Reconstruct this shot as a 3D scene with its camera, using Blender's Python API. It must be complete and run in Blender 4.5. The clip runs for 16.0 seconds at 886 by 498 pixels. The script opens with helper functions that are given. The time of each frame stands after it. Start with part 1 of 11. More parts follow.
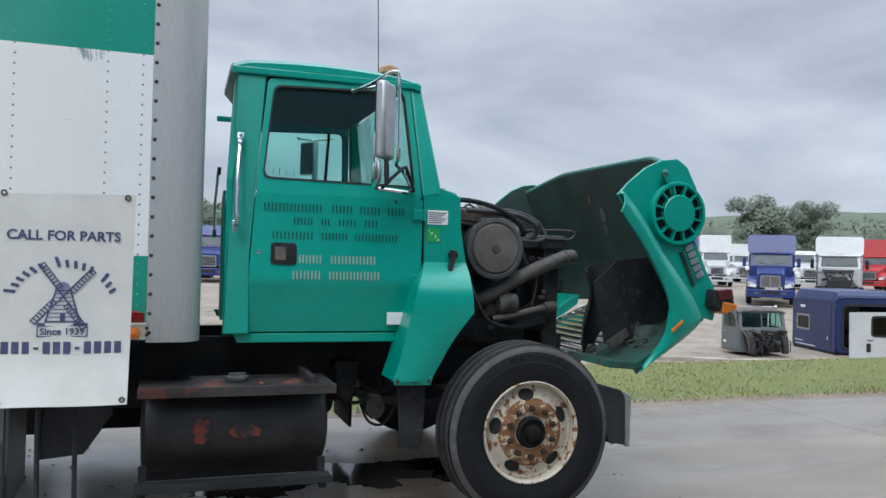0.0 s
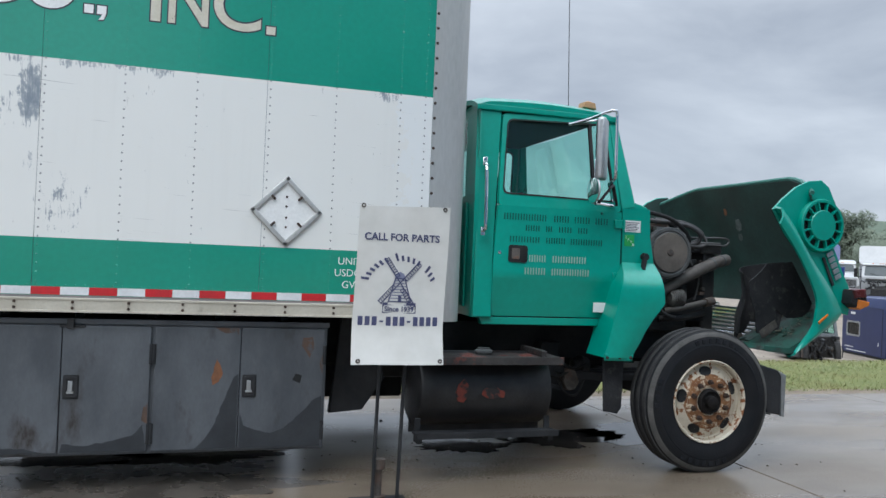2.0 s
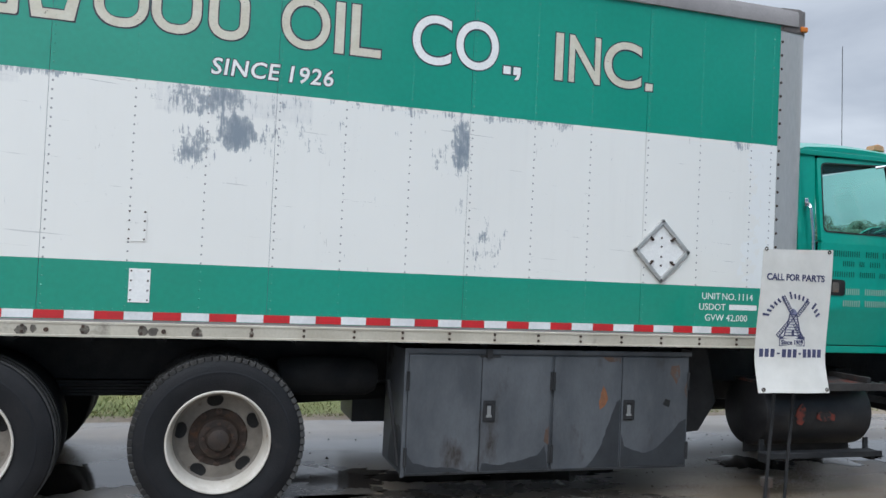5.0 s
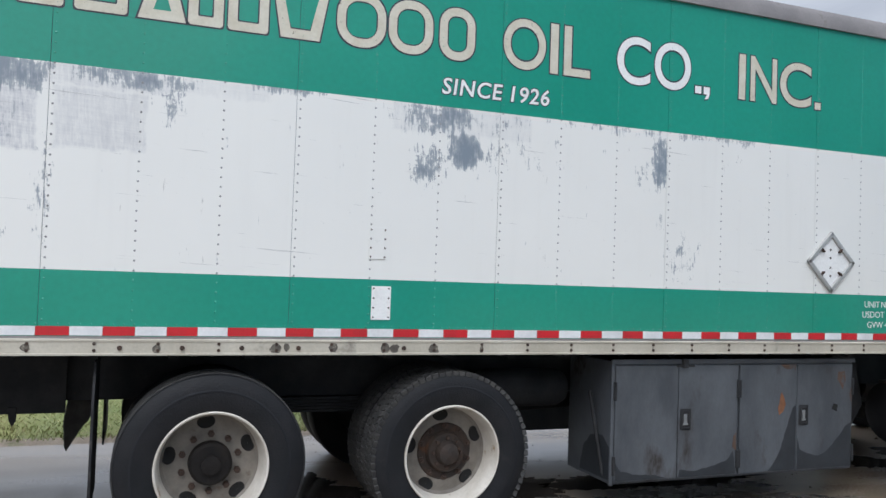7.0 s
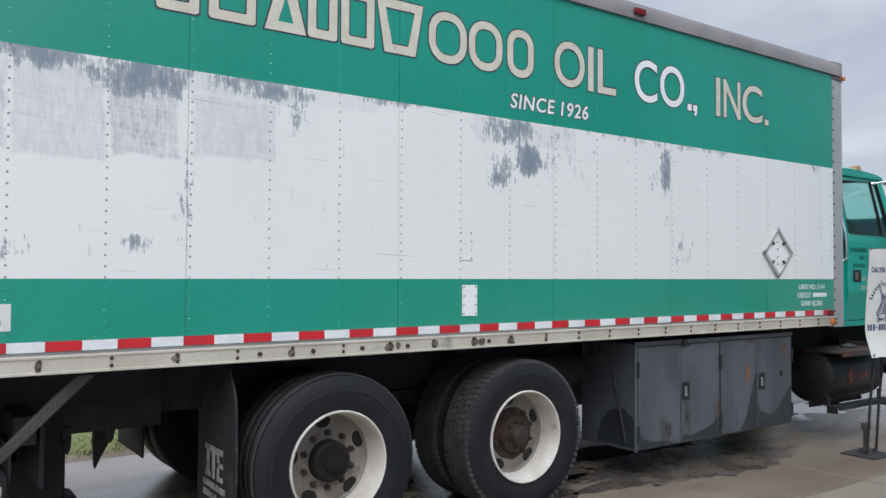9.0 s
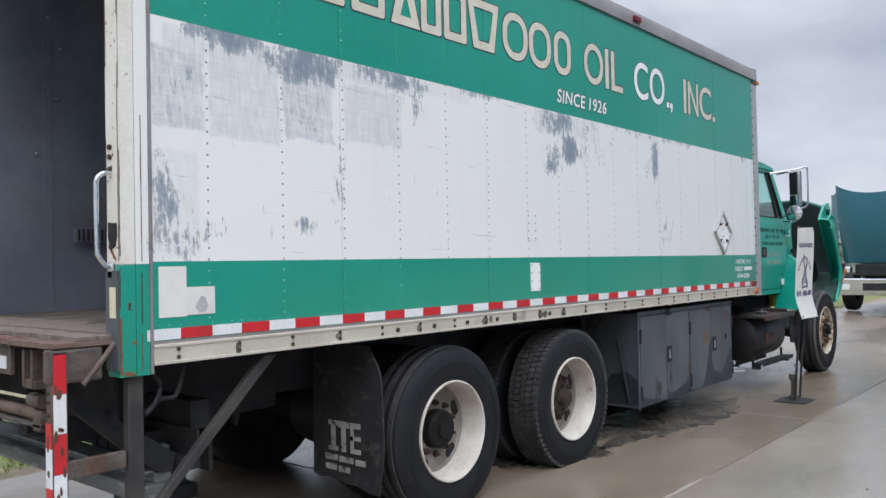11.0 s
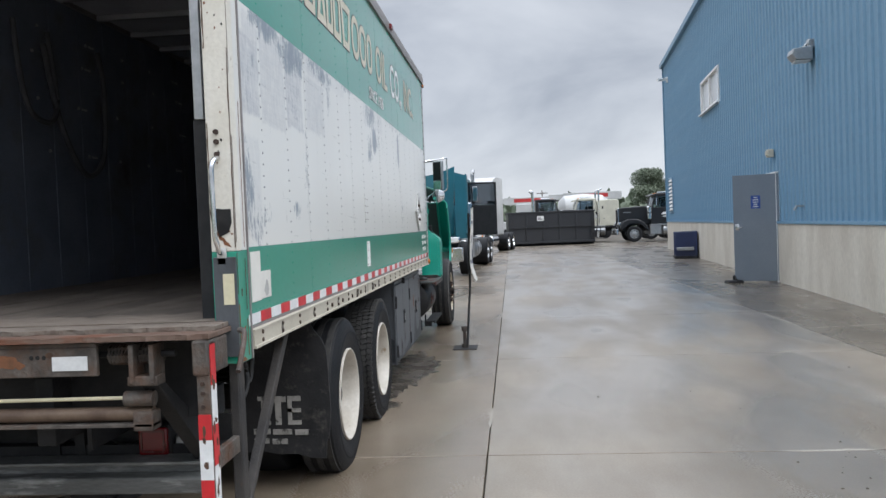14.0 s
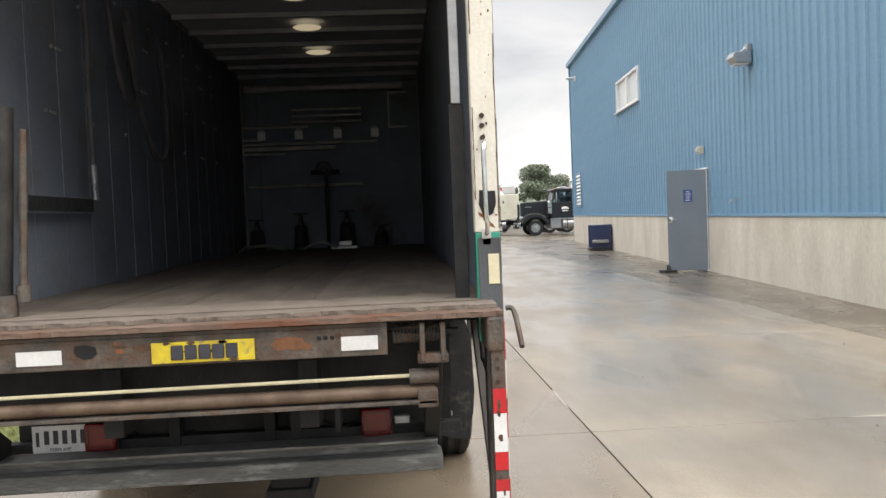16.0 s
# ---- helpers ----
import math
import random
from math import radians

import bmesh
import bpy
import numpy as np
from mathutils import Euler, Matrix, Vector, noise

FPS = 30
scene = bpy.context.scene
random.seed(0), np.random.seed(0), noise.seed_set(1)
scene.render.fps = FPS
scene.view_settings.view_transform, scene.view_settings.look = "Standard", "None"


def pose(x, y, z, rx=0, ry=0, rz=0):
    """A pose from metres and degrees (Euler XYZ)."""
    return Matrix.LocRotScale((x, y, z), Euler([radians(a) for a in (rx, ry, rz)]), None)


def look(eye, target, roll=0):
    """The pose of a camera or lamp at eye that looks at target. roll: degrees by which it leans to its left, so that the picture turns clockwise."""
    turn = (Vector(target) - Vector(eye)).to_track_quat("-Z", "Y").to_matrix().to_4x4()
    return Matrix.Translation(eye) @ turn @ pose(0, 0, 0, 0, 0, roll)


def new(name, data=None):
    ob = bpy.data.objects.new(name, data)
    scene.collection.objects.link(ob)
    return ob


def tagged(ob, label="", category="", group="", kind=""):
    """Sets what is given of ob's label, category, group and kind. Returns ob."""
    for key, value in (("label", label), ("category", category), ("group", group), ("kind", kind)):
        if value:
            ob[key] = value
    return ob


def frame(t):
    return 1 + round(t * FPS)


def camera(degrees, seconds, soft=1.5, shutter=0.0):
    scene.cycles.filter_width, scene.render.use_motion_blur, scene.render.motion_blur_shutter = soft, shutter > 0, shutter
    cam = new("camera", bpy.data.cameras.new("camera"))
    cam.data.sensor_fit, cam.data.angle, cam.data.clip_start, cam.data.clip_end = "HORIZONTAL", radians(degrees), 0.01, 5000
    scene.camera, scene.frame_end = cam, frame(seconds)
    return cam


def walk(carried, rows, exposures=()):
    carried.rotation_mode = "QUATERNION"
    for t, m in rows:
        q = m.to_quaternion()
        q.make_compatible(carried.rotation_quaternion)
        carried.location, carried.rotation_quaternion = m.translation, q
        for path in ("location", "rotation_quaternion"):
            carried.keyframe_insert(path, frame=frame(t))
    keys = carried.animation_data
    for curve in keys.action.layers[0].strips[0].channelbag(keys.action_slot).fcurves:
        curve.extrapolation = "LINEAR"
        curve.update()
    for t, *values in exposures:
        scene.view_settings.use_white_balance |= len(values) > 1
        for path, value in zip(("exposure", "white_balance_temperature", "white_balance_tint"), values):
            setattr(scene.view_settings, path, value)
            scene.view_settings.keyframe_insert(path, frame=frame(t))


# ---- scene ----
cam = camera(58.0, 16.0)
PATH = [
    (0, (-0.145, 0.006, 1.525), (0.506, 1.897, 1.548), 1.5),
    (0.5, (-0.48, -0.212, 1.502), (0.178, 1.677, 1.526), 1.6),
    (1, (-0.867, -0.422, 1.49), (-0.225, 1.472, 1.522), 1.8),
    (1.5, (-1.264, -0.632, 1.476), (-0.638, 1.267, 1.511), 2.0),
    (2, (-1.702, -0.685, 1.457), (-1.111, 1.225, 1.486), 2.4),
    (2.5, (-2.134, -0.787, 1.471), (-1.575, 1.133, 1.506), 2.7),
    (3, (-2.536, -0.824, 1.49), (-2.001, 1.103, 1.533), 2.9),
    (3.5, (-2.974, -0.646, 1.505), (-2.441, 1.281, 1.552), 2.8),
    (3.7, (-3.176, -0.578, 1.512), (-2.628, 1.345, 1.555), 3.3),
    (5.8, (-4.749, -0.263, 1.538), (-4.154, 1.646, 1.59), 2.3),
    (6, (-4.905, -0.175, 1.525), (-4.307, 1.733, 1.577), 2.4),
    (6.5, (-5.404, -0.077, 1.529), (-4.76, 1.816, 1.587), 2.2),
    (7, (-5.822, -0.025, 1.535), (-5.119, 1.846, 1.6), 2.0),
    (7.5, (-6.22, 0.196, 1.539), (-5.414, 2.025, 1.606), 1.6),
    (8, (-6.641, 0.235, 1.505), (-5.709, 2.003, 1.573), 1.0),
    (8.5, (-7.102, 0.304, 1.493), (-6.043, 1.999, 1.562), 0.5),
    (9, (-7.562, 0.445, 1.527), (-6.399, 2.071, 1.589), 0.3),
    (9.5, (-8.028, 0.501, 1.508), (-6.785, 2.067, 1.568), -0.1),
    (9.7, (-8.198, 0.58, 1.507), (-6.926, 2.122, 1.56), -0.1),
    (11.8, (-9.619, 1.759, 1.436), (-7.889, 2.763, 1.467), -2.3),
    (12, (-9.755, 1.847, 1.45), (-7.97, 2.751, 1.474), -2.5),
    (12.5, (-9.976, 2.127, 1.486), (-8.077, 2.754, 1.475), -2.5),
    (13, (-10.195, 2.565, 1.547), (-8.233, 2.951, 1.512), -2.5),
    (13.5, (-10.483, 2.897, 1.572), (-8.498, 3.141, 1.524), -2.5),
    (14, (-10.628, 3.292, 1.553), (-8.636, 3.465, 1.495), -2.3),
    (14.5, (-10.811, 3.619, 1.553), (-8.816, 3.743, 1.488), -2.2),
    (15, (-10.889, 3.971, 1.558), (-8.892, 4.043, 1.485), -2.0),
    (15.5, (-10.807, 4.408, 1.56), (-8.809, 4.404, 1.484), -2.1),
    (16, (-10.797, 4.837, 1.558), (-8.802, 4.716, 1.476), -2.3),
]
walk(cam, [(t, look(eye, target, roll)) for t, eye, target, roll in PATH],
     [(0, 0.03, 5880, 7), (3.5, 0.07, 5880, 7), (7, 0.14, 6030, 10), (9.5, 0.12, 6030, 10.5), (11.5, 0.16, 6050, 11), (12.0, 0.11, 6040, 11), (12.5, -0.02, 5980, 9.5), (13.5, 0.0, 6050, 9.5), (14.5, 0.26, 6300, 9), (15.2, 0.40, 6600, 9), (16, 0.68, 7000, 10)])

# ---- world and light: an overcast morning ----
SUN_EL, SUN_AZ = radians(50), radians(212)
world = bpy.data.worlds.new("overcast_sky")
scene.world = world
world.use_nodes = True
wn, wl = world.node_tree.nodes, world.node_tree.links
wn.clear()
w_out = wn.new("ShaderNodeOutputWorld")
w_bg = wn.new("ShaderNodeBackground")
w_sky = wn.new("ShaderNodeTexSky")
w_sky.sky_type = "NISHITA"
w_sky.sun_disc = False
w_sky.sun_elevation, w_sky.sun_rotation = SUN_EL, SUN_AZ
w_co = wn.new("ShaderNodeTexCoord")
w_map = wn.new("ShaderNodeMapping")
w_map.inputs["Scale"].default_value = (1.0, 1.0, 2.7)
w_n1 = wn.new("ShaderNodeTexNoise")
w_n1.inputs["Scale"].default_value = 2.8
w_n1.inputs["Detail"].default_value = 7
w_n1.inputs["Roughness"].default_value = 0.52
w_n1.inputs["Distortion"].default_value = 0.35
w_ramp = wn.new("ShaderNodeValToRGB")
w_ramp.color_ramp.elements[0].position = 0.30
w_ramp.color_ramp.elements[0].color = (3.45, 3.62, 4.0, 1)
w_ramp.color_ramp.elements[1].position = 0.68
w_ramp.color_ramp.elements[1].color = (6.35, 6.42, 6.6, 1)
w_sep = wn.new("ShaderNodeSeparateXYZ")
w_up = wn.new("ShaderNodeMapRange")
for w_k, w_v in (("From Min", 0.30), ("From Max", 0.95), ("To Min", 1.0), ("To Max", 4.2)):
    w_up.inputs[w_k].default_value = w_v
w_lift = wn.new("ShaderNodeMixRGB")
w_lift.blend_type = "MULTIPLY"
w_lift.inputs[0].default_value = 1.0
w_mix = wn.new("ShaderNodeMixRGB")
w_mix.inputs[0].default_value = 0.93
wl.new(w_co.outputs["Generated"], w_map.inputs["Vector"])
wl.new(w_map.outputs[0], w_n1.inputs["Vector"])
wl.new(w_n1.outputs["Fac"], w_ramp.inputs[0])
wl.new(w_sky.outputs[0], w_mix.inputs[1])
wl.new(w_co.outputs["Generated"], w_sep.inputs[0])
wl.new(w_sep.outputs[2], w_up.inputs["Value"])
wl.new(w_ramp.outputs[0], w_lift.inputs[1])
wl.new(w_up.outputs[0], w_lift.inputs[2])
wl.new(w_lift.outputs[0], w_mix.inputs[2])
wl.new(w_mix.outputs[0], w_bg.inputs["Color"])
w_bg.inputs["Strength"].default_value = 0.12
wl.new(w_bg.outputs[0], w_out.inputs["Surface"])

sun = new("sun", bpy.data.lights.new("sun", "SUN"))
sun.data.energy, sun.data.angle, sun.data.color = 1.5, radians(40), (1.0, 0.97, 0.92)
sun.matrix_basis = look((0, 0, 0), (math.sin(SUN_AZ) * -math.cos(SUN_EL), -math.cos(SUN_AZ) * math.cos(SUN_EL), -math.sin(SUN_EL)))


# ---- materials ----
def nodes_of(name):
    m = bpy.data.materials.new(name)
    m.use_nodes = True
    n, l = m.node_tree.nodes, m.node_tree.links
    return m, n, l, n["Principled BSDF"]


def noise_node(n, l, scale, detail=4, stretch=None, vec=None, rough=0.55):
    co = n.new("ShaderNodeTexCoord")
    tex = n.new("ShaderNodeTexNoise")
    tex.inputs["Scale"].default_value = scale
    tex.inputs["Detail"].default_value = detail
    tex.inputs["Roughness"].default_value = rough
    src = vec or co.outputs["Object"]
    if stretch:
        mp = n.new("ShaderNodeMapping")
        mp.inputs["Scale"].default_value = stretch
        l.new(src, mp.inputs["Vector"])
        src = mp.outputs[0]
    l.new(src, tex.inputs["Vector"])
    return tex


def ramp_node(n, l, src, a, b, ca=(0, 0, 0), cb=(1, 1, 1)):
    r = n.new("ShaderNodeValToRGB")
    r.color_ramp.elements[0].position, r.color_ramp.elements[1].position = a, b
    r.color_ramp.elements[0].color, r.color_ramp.elements[1].color = (*ca, 1), (*cb, 1)
    l.new(src, r.inputs[0])
    return r.outputs[0]


def mix_node(n, l, fac, a, b, mode="MIX"):
    m = n.new("ShaderNodeMixRGB")
    m.blend_type = mode
    for k, v in zip((0, 1, 2), (fac, a, b)):
        if isinstance(v, (int, float)):
            m.inputs[k].default_value = v
        elif isinstance(v, tuple):
            m.inputs[k].default_value = (*v, 1)
        else:
            l.new(v, m.inputs[k])
    return m.outputs[0]


def surf(name, c1, c2, scale=6.0, rough=(0.45, 0.65), metal=0.0, bump=0.0, bscale=60.0, spot=None, spot_at=(0.62, 0.68), spot_scale=9.0,
         stretch=None, fine=0.12, vary=0.0, coat=0.0, spec=0.5):
    """A painted, worn or stained surface: two colours by a broad noise, a fine grain, and spots of a third colour."""
    m, n, l, b = nodes_of(name)
    t1 = noise_node(n, l, scale, 5, stretch)
    col = mix_node(n, l, ramp_node(n, l, t1.outputs["Fac"], 0.35, 0.68), c1, c2)
    t2 = noise_node(n, l, bscale, 4, stretch)
    col = mix_node(n, l, fine, col, mix_node(n, l, 1.0, col, ramp_node(n, l, t2.outputs["Fac"], 0.3, 0.7, (0.45, 0.45, 0.45), (1.4, 1.4, 1.4)), "MULTIPLY"))
    if vary:
        oi = n.new("ShaderNodeObjectInfo")
        col = mix_node(n, l, 1.0, col, ramp_node(n, l, oi.outputs["Random"], 0, 1, (1 - vary,) * 3, (1 + vary,) * 3), "MULTIPLY")
    rr = n.new("ShaderNodeMapRange")
    rr.inputs["To Min"].default_value, rr.inputs["To Max"].default_value = rough
    l.new(t1.outputs["Fac"], rr.inputs["Value"])
    if spot:
        t3 = noise_node(n, l, spot_scale, 7, stretch, rough=0.65)
        msk = ramp_node(n, l, t3.outputs["Fac"], *spot_at)
        col = mix_node(n, l, msk, col, spot)
        mm = n.new("ShaderNodeMath")
        mm.operation = "MAXIMUM"
        sep = n.new("ShaderNodeMath")
        sep.operation = "MULTIPLY"
        sep.inputs[1].default_value = 0.85
        l.new(msk, sep.inputs[0])
        l.new(rr.outputs[0], mm.inputs[0])
        l.new(sep.outputs[0], mm.inputs[1])
        l.new(mm.outputs[0], b.inputs["Roughness"])
    else:
        l.new(rr.outputs[0], b.inputs["Roughness"])
    l.new(col, b.inputs["Base Color"])
    b.inputs["Metallic"].default_value = metal
    b.inputs["Specular IOR Level"].default_value = spec
    b.inputs["Coat Weight"].default_value = coat
    b.inputs["Coat Roughness"].default_value = 0.15
    if bump:
        bp = n.new("ShaderNodeBump")
        bp.inputs["Strength"].default_value = bump
        bp.inputs["Distance"].default_value = 0.01
        l.new(t2.outputs["Fac"], bp.inputs["Height"])
        l.new(bp.outputs[0], b.inputs["Normal"])
    return m


GREEN = surf("green_paint", (0.006, 0.268, 0.195), (0.011, 0.305, 0.225), 1.3, (0.28, 0.42), bscale=25, fine=0.10, coat=0.25)
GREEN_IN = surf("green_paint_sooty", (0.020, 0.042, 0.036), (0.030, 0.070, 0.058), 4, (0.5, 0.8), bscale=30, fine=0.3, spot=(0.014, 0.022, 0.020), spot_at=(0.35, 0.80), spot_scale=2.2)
MARK_PALE = surf("faded_pale_print", (0.36, 0.42, 0.36), (0.28, 0.36, 0.31), 8, (0.4, 0.5))
GREEN_DK = surf("dark_green_outline", (0.004, 0.085, 0.065), (0.006, 0.11, 0.085), 8, (0.4, 0.5))
BAND = surf("green_band_paint", (0.008, 0.240, 0.160), (0.013, 0.272, 0.186), 0.9, (0.28, 0.40), bscale=30, fine=0.12, coat=0.9)
BLACK = surf("black_rubber_hose", (0.012, 0.012, 0.013), (0.03, 0.03, 0.03), 8, (0.5, 0.8), bump=0.2, spec=0.25)
UNDER = surf("dirty_black_frame", (0.016, 0.017, 0.019), (0.038, 0.038, 0.040), 5, (0.55, 0.85), bump=0.3, spot=(0.05, 0.035, 0.025), spot_at=(0.66, 0.75), spec=0.25)
TYRE = surf("tyre_rubber", (0.008, 0.009, 0.011), (0.015, 0.015, 0.017), 7, (0.50, 0.75), bump=0.25, bscale=90, spot=(0.034, 0.032, 0.030), spot_at=(0.62, 0.84), spot_scale=5, spec=0.25)
TREAD = surf("dusty_tread_rubber", (0.034, 0.034, 0.035), (0.062, 0.060, 0.057), 14, (0.7, 0.9), bump=0.3, bscale=120, fine=0.4, spec=0.25)
TYRE_WALL = surf("scuffed_tyre_rubber", (0.009, 0.010, 0.013), (0.017, 0.018, 0.021), 9, (0.6, 0.85), bump=0.2, bscale=120, spec=0.25)
RIM_RUST = surf("rusty_white_rim", (0.62, 0.56, 0.45), (0.5, 0.43, 0.33), 6, (0.45, 0.6), spot=(0.22, 0.085, 0.03), spot_at=(0.555, 0.585), spot_scale=19, bump=0.25)
RIM_HEAVY = surf("heavily_rusted_steel", (0.28, 0.13, 0.05), (0.14, 0.055, 0.022), 18, (0.7, 0.9), bump=0.5, spot=(0.60, 0.50, 0.36), spot_at=(0.53, 0.58), spot_scale=26)
RIM_WHITE = surf("white_steel_rim", (0.62, 0.585, 0.53), (0.44, 0.40, 0.34), 5, (0.4, 0.55), spot=(0.25, 0.17, 0.10), spot_at=(0.62, 0.72), spot_scale=10, bump=0.15)
RIM_GREASE = surf("grimy_wheel_hub", (0.16, 0.14, 0.12), (0.06, 0.05, 0.045), 8, (0.5, 0.8), bump=0.4, spot=(0.18, 0.08, 0.04), spot_at=(0.6, 0.7))
NUT = surf("rusty_wheel_nut", (0.075, 0.045, 0.032), (0.042, 0.030, 0.026), 30, (0.6, 0.85), metal=0.3)
GREASE = surf("oily_black_metal", (0.012, 0.012, 0.013), (0.04, 0.038, 0.036), 10, (0.35, 0.7), metal=0.2, bump=0.4)
CABINET = surf("weathered_grey_steel", (0.062, 0.068, 0.078), (0.112, 0.121, 0.134), 3.0, (0.35, 0.55), metal=0.15, bump=0.15, spot=(0.040, 0.034, 0.032), spot_at=(0.58, 0.70), spot_scale=2.4, stretch=(1.3, 1, 0.6))
RUST = surf("bare_rust", (0.22, 0.09, 0.04), (0.13, 0.06, 0.03), 20, (0.75, 0.9), bump=0.4)
RUSTY_STEEL = surf("rusted_grey_steel", (0.055, 0.048, 0.044), (0.135, 0.120, 0.106), 11, (0.55, 0.8), metal=0.25, bump=0.5, fine=0.3, spot=(0.10, 0.052, 0.032), spot_at=(0.46, 0.70), spot_scale=8)
RAIL = surf("dirty_cream_aluminium", (0.42, 0.385, 0.315), (0.52, 0.485, 0.41), 3, (0.38, 0.55), metal=0.1, bump=0.1, spot=(0.15, 0.13, 0.105), spot_at=(0.62, 0.78), spot_scale=4)
RAIL_TOP = surf("weathered_top_rail", (0.20, 0.185, 0.185), (0.28, 0.26, 0.255), 3, (0.45, 0.65), metal=0.2, bump=0.1, spot=(0.10, 0.08, 0.07), spot_at=(0.62, 0.74), spot_scale=6)
ALU = surf("dull_aluminium", (0.50, 0.50, 0.49), (0.43, 0.42, 0.40), 2.0, (0.35, 0.55), metal=0.5, bump=0.05, stretch=(1, 1, 0.2), spot=(0.35, 0.30, 0.24), spot_at=(0.68, 0.8), spot_scale=3)
CHROME = surf("chrome", (0.75, 0.76, 0.78), (0.62, 0.63, 0.65), 10, (0.08, 0.2), metal=1.0)
STEEL = surf("galvanised_steel", (0.45, 0.46, 0.47), (0.36, 0.37, 0.38), 12, (0.3, 0.5), metal=0.8)
RED_TAPE = surf("red_reflective_tape", (0.52, 0.018, 0.025), (0.42, 0.02, 0.025), 9, (0.3, 0.45))
WHITE_TAPE = surf("white_reflective_tape", (0.70, 0.71, 0.72), (0.60, 0.61, 0.62), 9, (0.3, 0.45), spot=(0.35, 0.34, 0.33), spot_at=(0.68, 0.74), spot_scale=24)
RED_LENS = surf("red_lamp_lens", (0.17, 0.005, 0.007), (0.12, 0.004, 0.006), 15, (0.15, 0.25))
AMBER = surf("amber_lamp_lens", (0.60, 0.17, 0.015), (0.5, 0.15, 0.02), 15, (0.2, 0.3))
CREAM = surf("cracked_cream_vinyl", (0.60, 0.57, 0.48), (0.52, 0.48, 0.38), 10, (0.5, 0.65), spot=(0.20, 0.19, 0.15), spot_at=(0.64, 0.67), spot_scale=30)
WHITE = surf("white_vinyl", (0.78, 0.78, 0.77), (0.72, 0.72, 0.71), 5, (0.4, 0.55))
BANNER = surf("dirty_white_banner", (0.60, 0.585, 0.545), (0.68, 0.665, 0.63), 2.5, (0.5, 0.65), bscale=10, fine=0.06, spot=(0.42, 0.40, 0.36), spot_at=(0.70, 0.80), spot_scale=5)
INK = surf("black_print", (0.03, 0.032, 0.045), (0.045, 0.045, 0.06), 20, (0.5, 0.6))
MILL = surf("faded_navy_print", (0.15, 0.16, 0.25), (0.22, 0.23, 0.33), 30, (0.5, 0.6))
NAVY = surf("navy_print", (0.06, 0.065, 0.14), (0.08, 0.085, 0.17), 20, (0.5, 0.6))
YELLOW = surf("worn_yellow_sign", (0.62, 0.50, 0.03), (0.46, 0.34, 0.03), 12, (0.5, 0.7), spot=(0.22, 0.19, 0.11), spot_at=(0.56, 0.66), spot_scale=20)
# worn planks, colour kept dark for the shade deeper in the box
WOOD = surf("worn_deck_wood", (0.080, 0.066, 0.056), (0.145, 0.122, 0.102), 2.2, (0.7, 0.9), bump=0.5, stretch=(1.0, 3, 1), vary=0.10, spot=(0.085, 0.065, 0.05), spot_at=(0.55, 0.66), spot_scale=2.5)
TIMBER = surf("weathered_timber", (0.30, 0.26, 0.21), (0.42, 0.38, 0.32), 4, (0.7, 0.9), bump=0.5, stretch=(0.6, 6, 1), vary=0.15)
INSIDE = surf("dark_box_lining", (0.120, 0.142, 0.185), (0.18, 0.205, 0.25), 3, (0.5, 0.75), bump=0.2, spot=(0.09, 0.085, 0.085), spot_at=(0.5, 0.7), spot_scale=1.5)
SEAT = surf("dark_cab_trim", (0.012, 0.014, 0.016), (0.02, 0.022, 0.025), 6, (0.6, 0.85), spec=0.25)
LABEL_GREEN = surf("green_sticker", (0.02, 0.30, 0.06), (0.03, 0.34, 0.08), 20, (0.4, 0.5))


def glass(name, tint, rough=0.02, alpha=0.25):
    m, n, l, b = nodes_of(name)
    tr = n.new("ShaderNodeBsdfTransparent")
    tr.inputs[0].default_value = (*tint, 1)
    gl = n.new("ShaderNodeBsdfGlossy")
    gl.inputs["Roughness"].default_value = rough
    lw = n.new("ShaderNodeLayerWeight")
    lw.inputs["Blend"].default_value = 0.5
    pw = n.new("ShaderNodeMath")
    pw.operation, pw.inputs[1].default_value = "POWER", 4.0
    fr = n.new("ShaderNodeMapRange")
    fr.inputs["To Min"].default_value, fr.inputs["To Max"].default_value = 0.04, 0.7
    l.new(lw.outputs["Facing"], pw.inputs[0])
    l.new(pw.outputs[0], fr.inputs["Value"])
    ad = n.new("ShaderNodeMixShader")
    l.new(fr.outputs[0], ad.inputs[0])
    l.new(tr.outputs[0], ad.inputs[1])
    l.new(gl.outputs[0], ad.inputs[2])
    l.new(ad.outputs[0], n["Material Output"].inputs["Surface"])
    return m


GLASS = glass("tinted_window_glass", (0.80, 0.95, 0.92))
GLASS_GREY = glass("grey_window_glass", (0.62, 0.68, 0.72))
GLASS_DK = glass("dark_window_glass", (0.36, 0.38, 0.40))


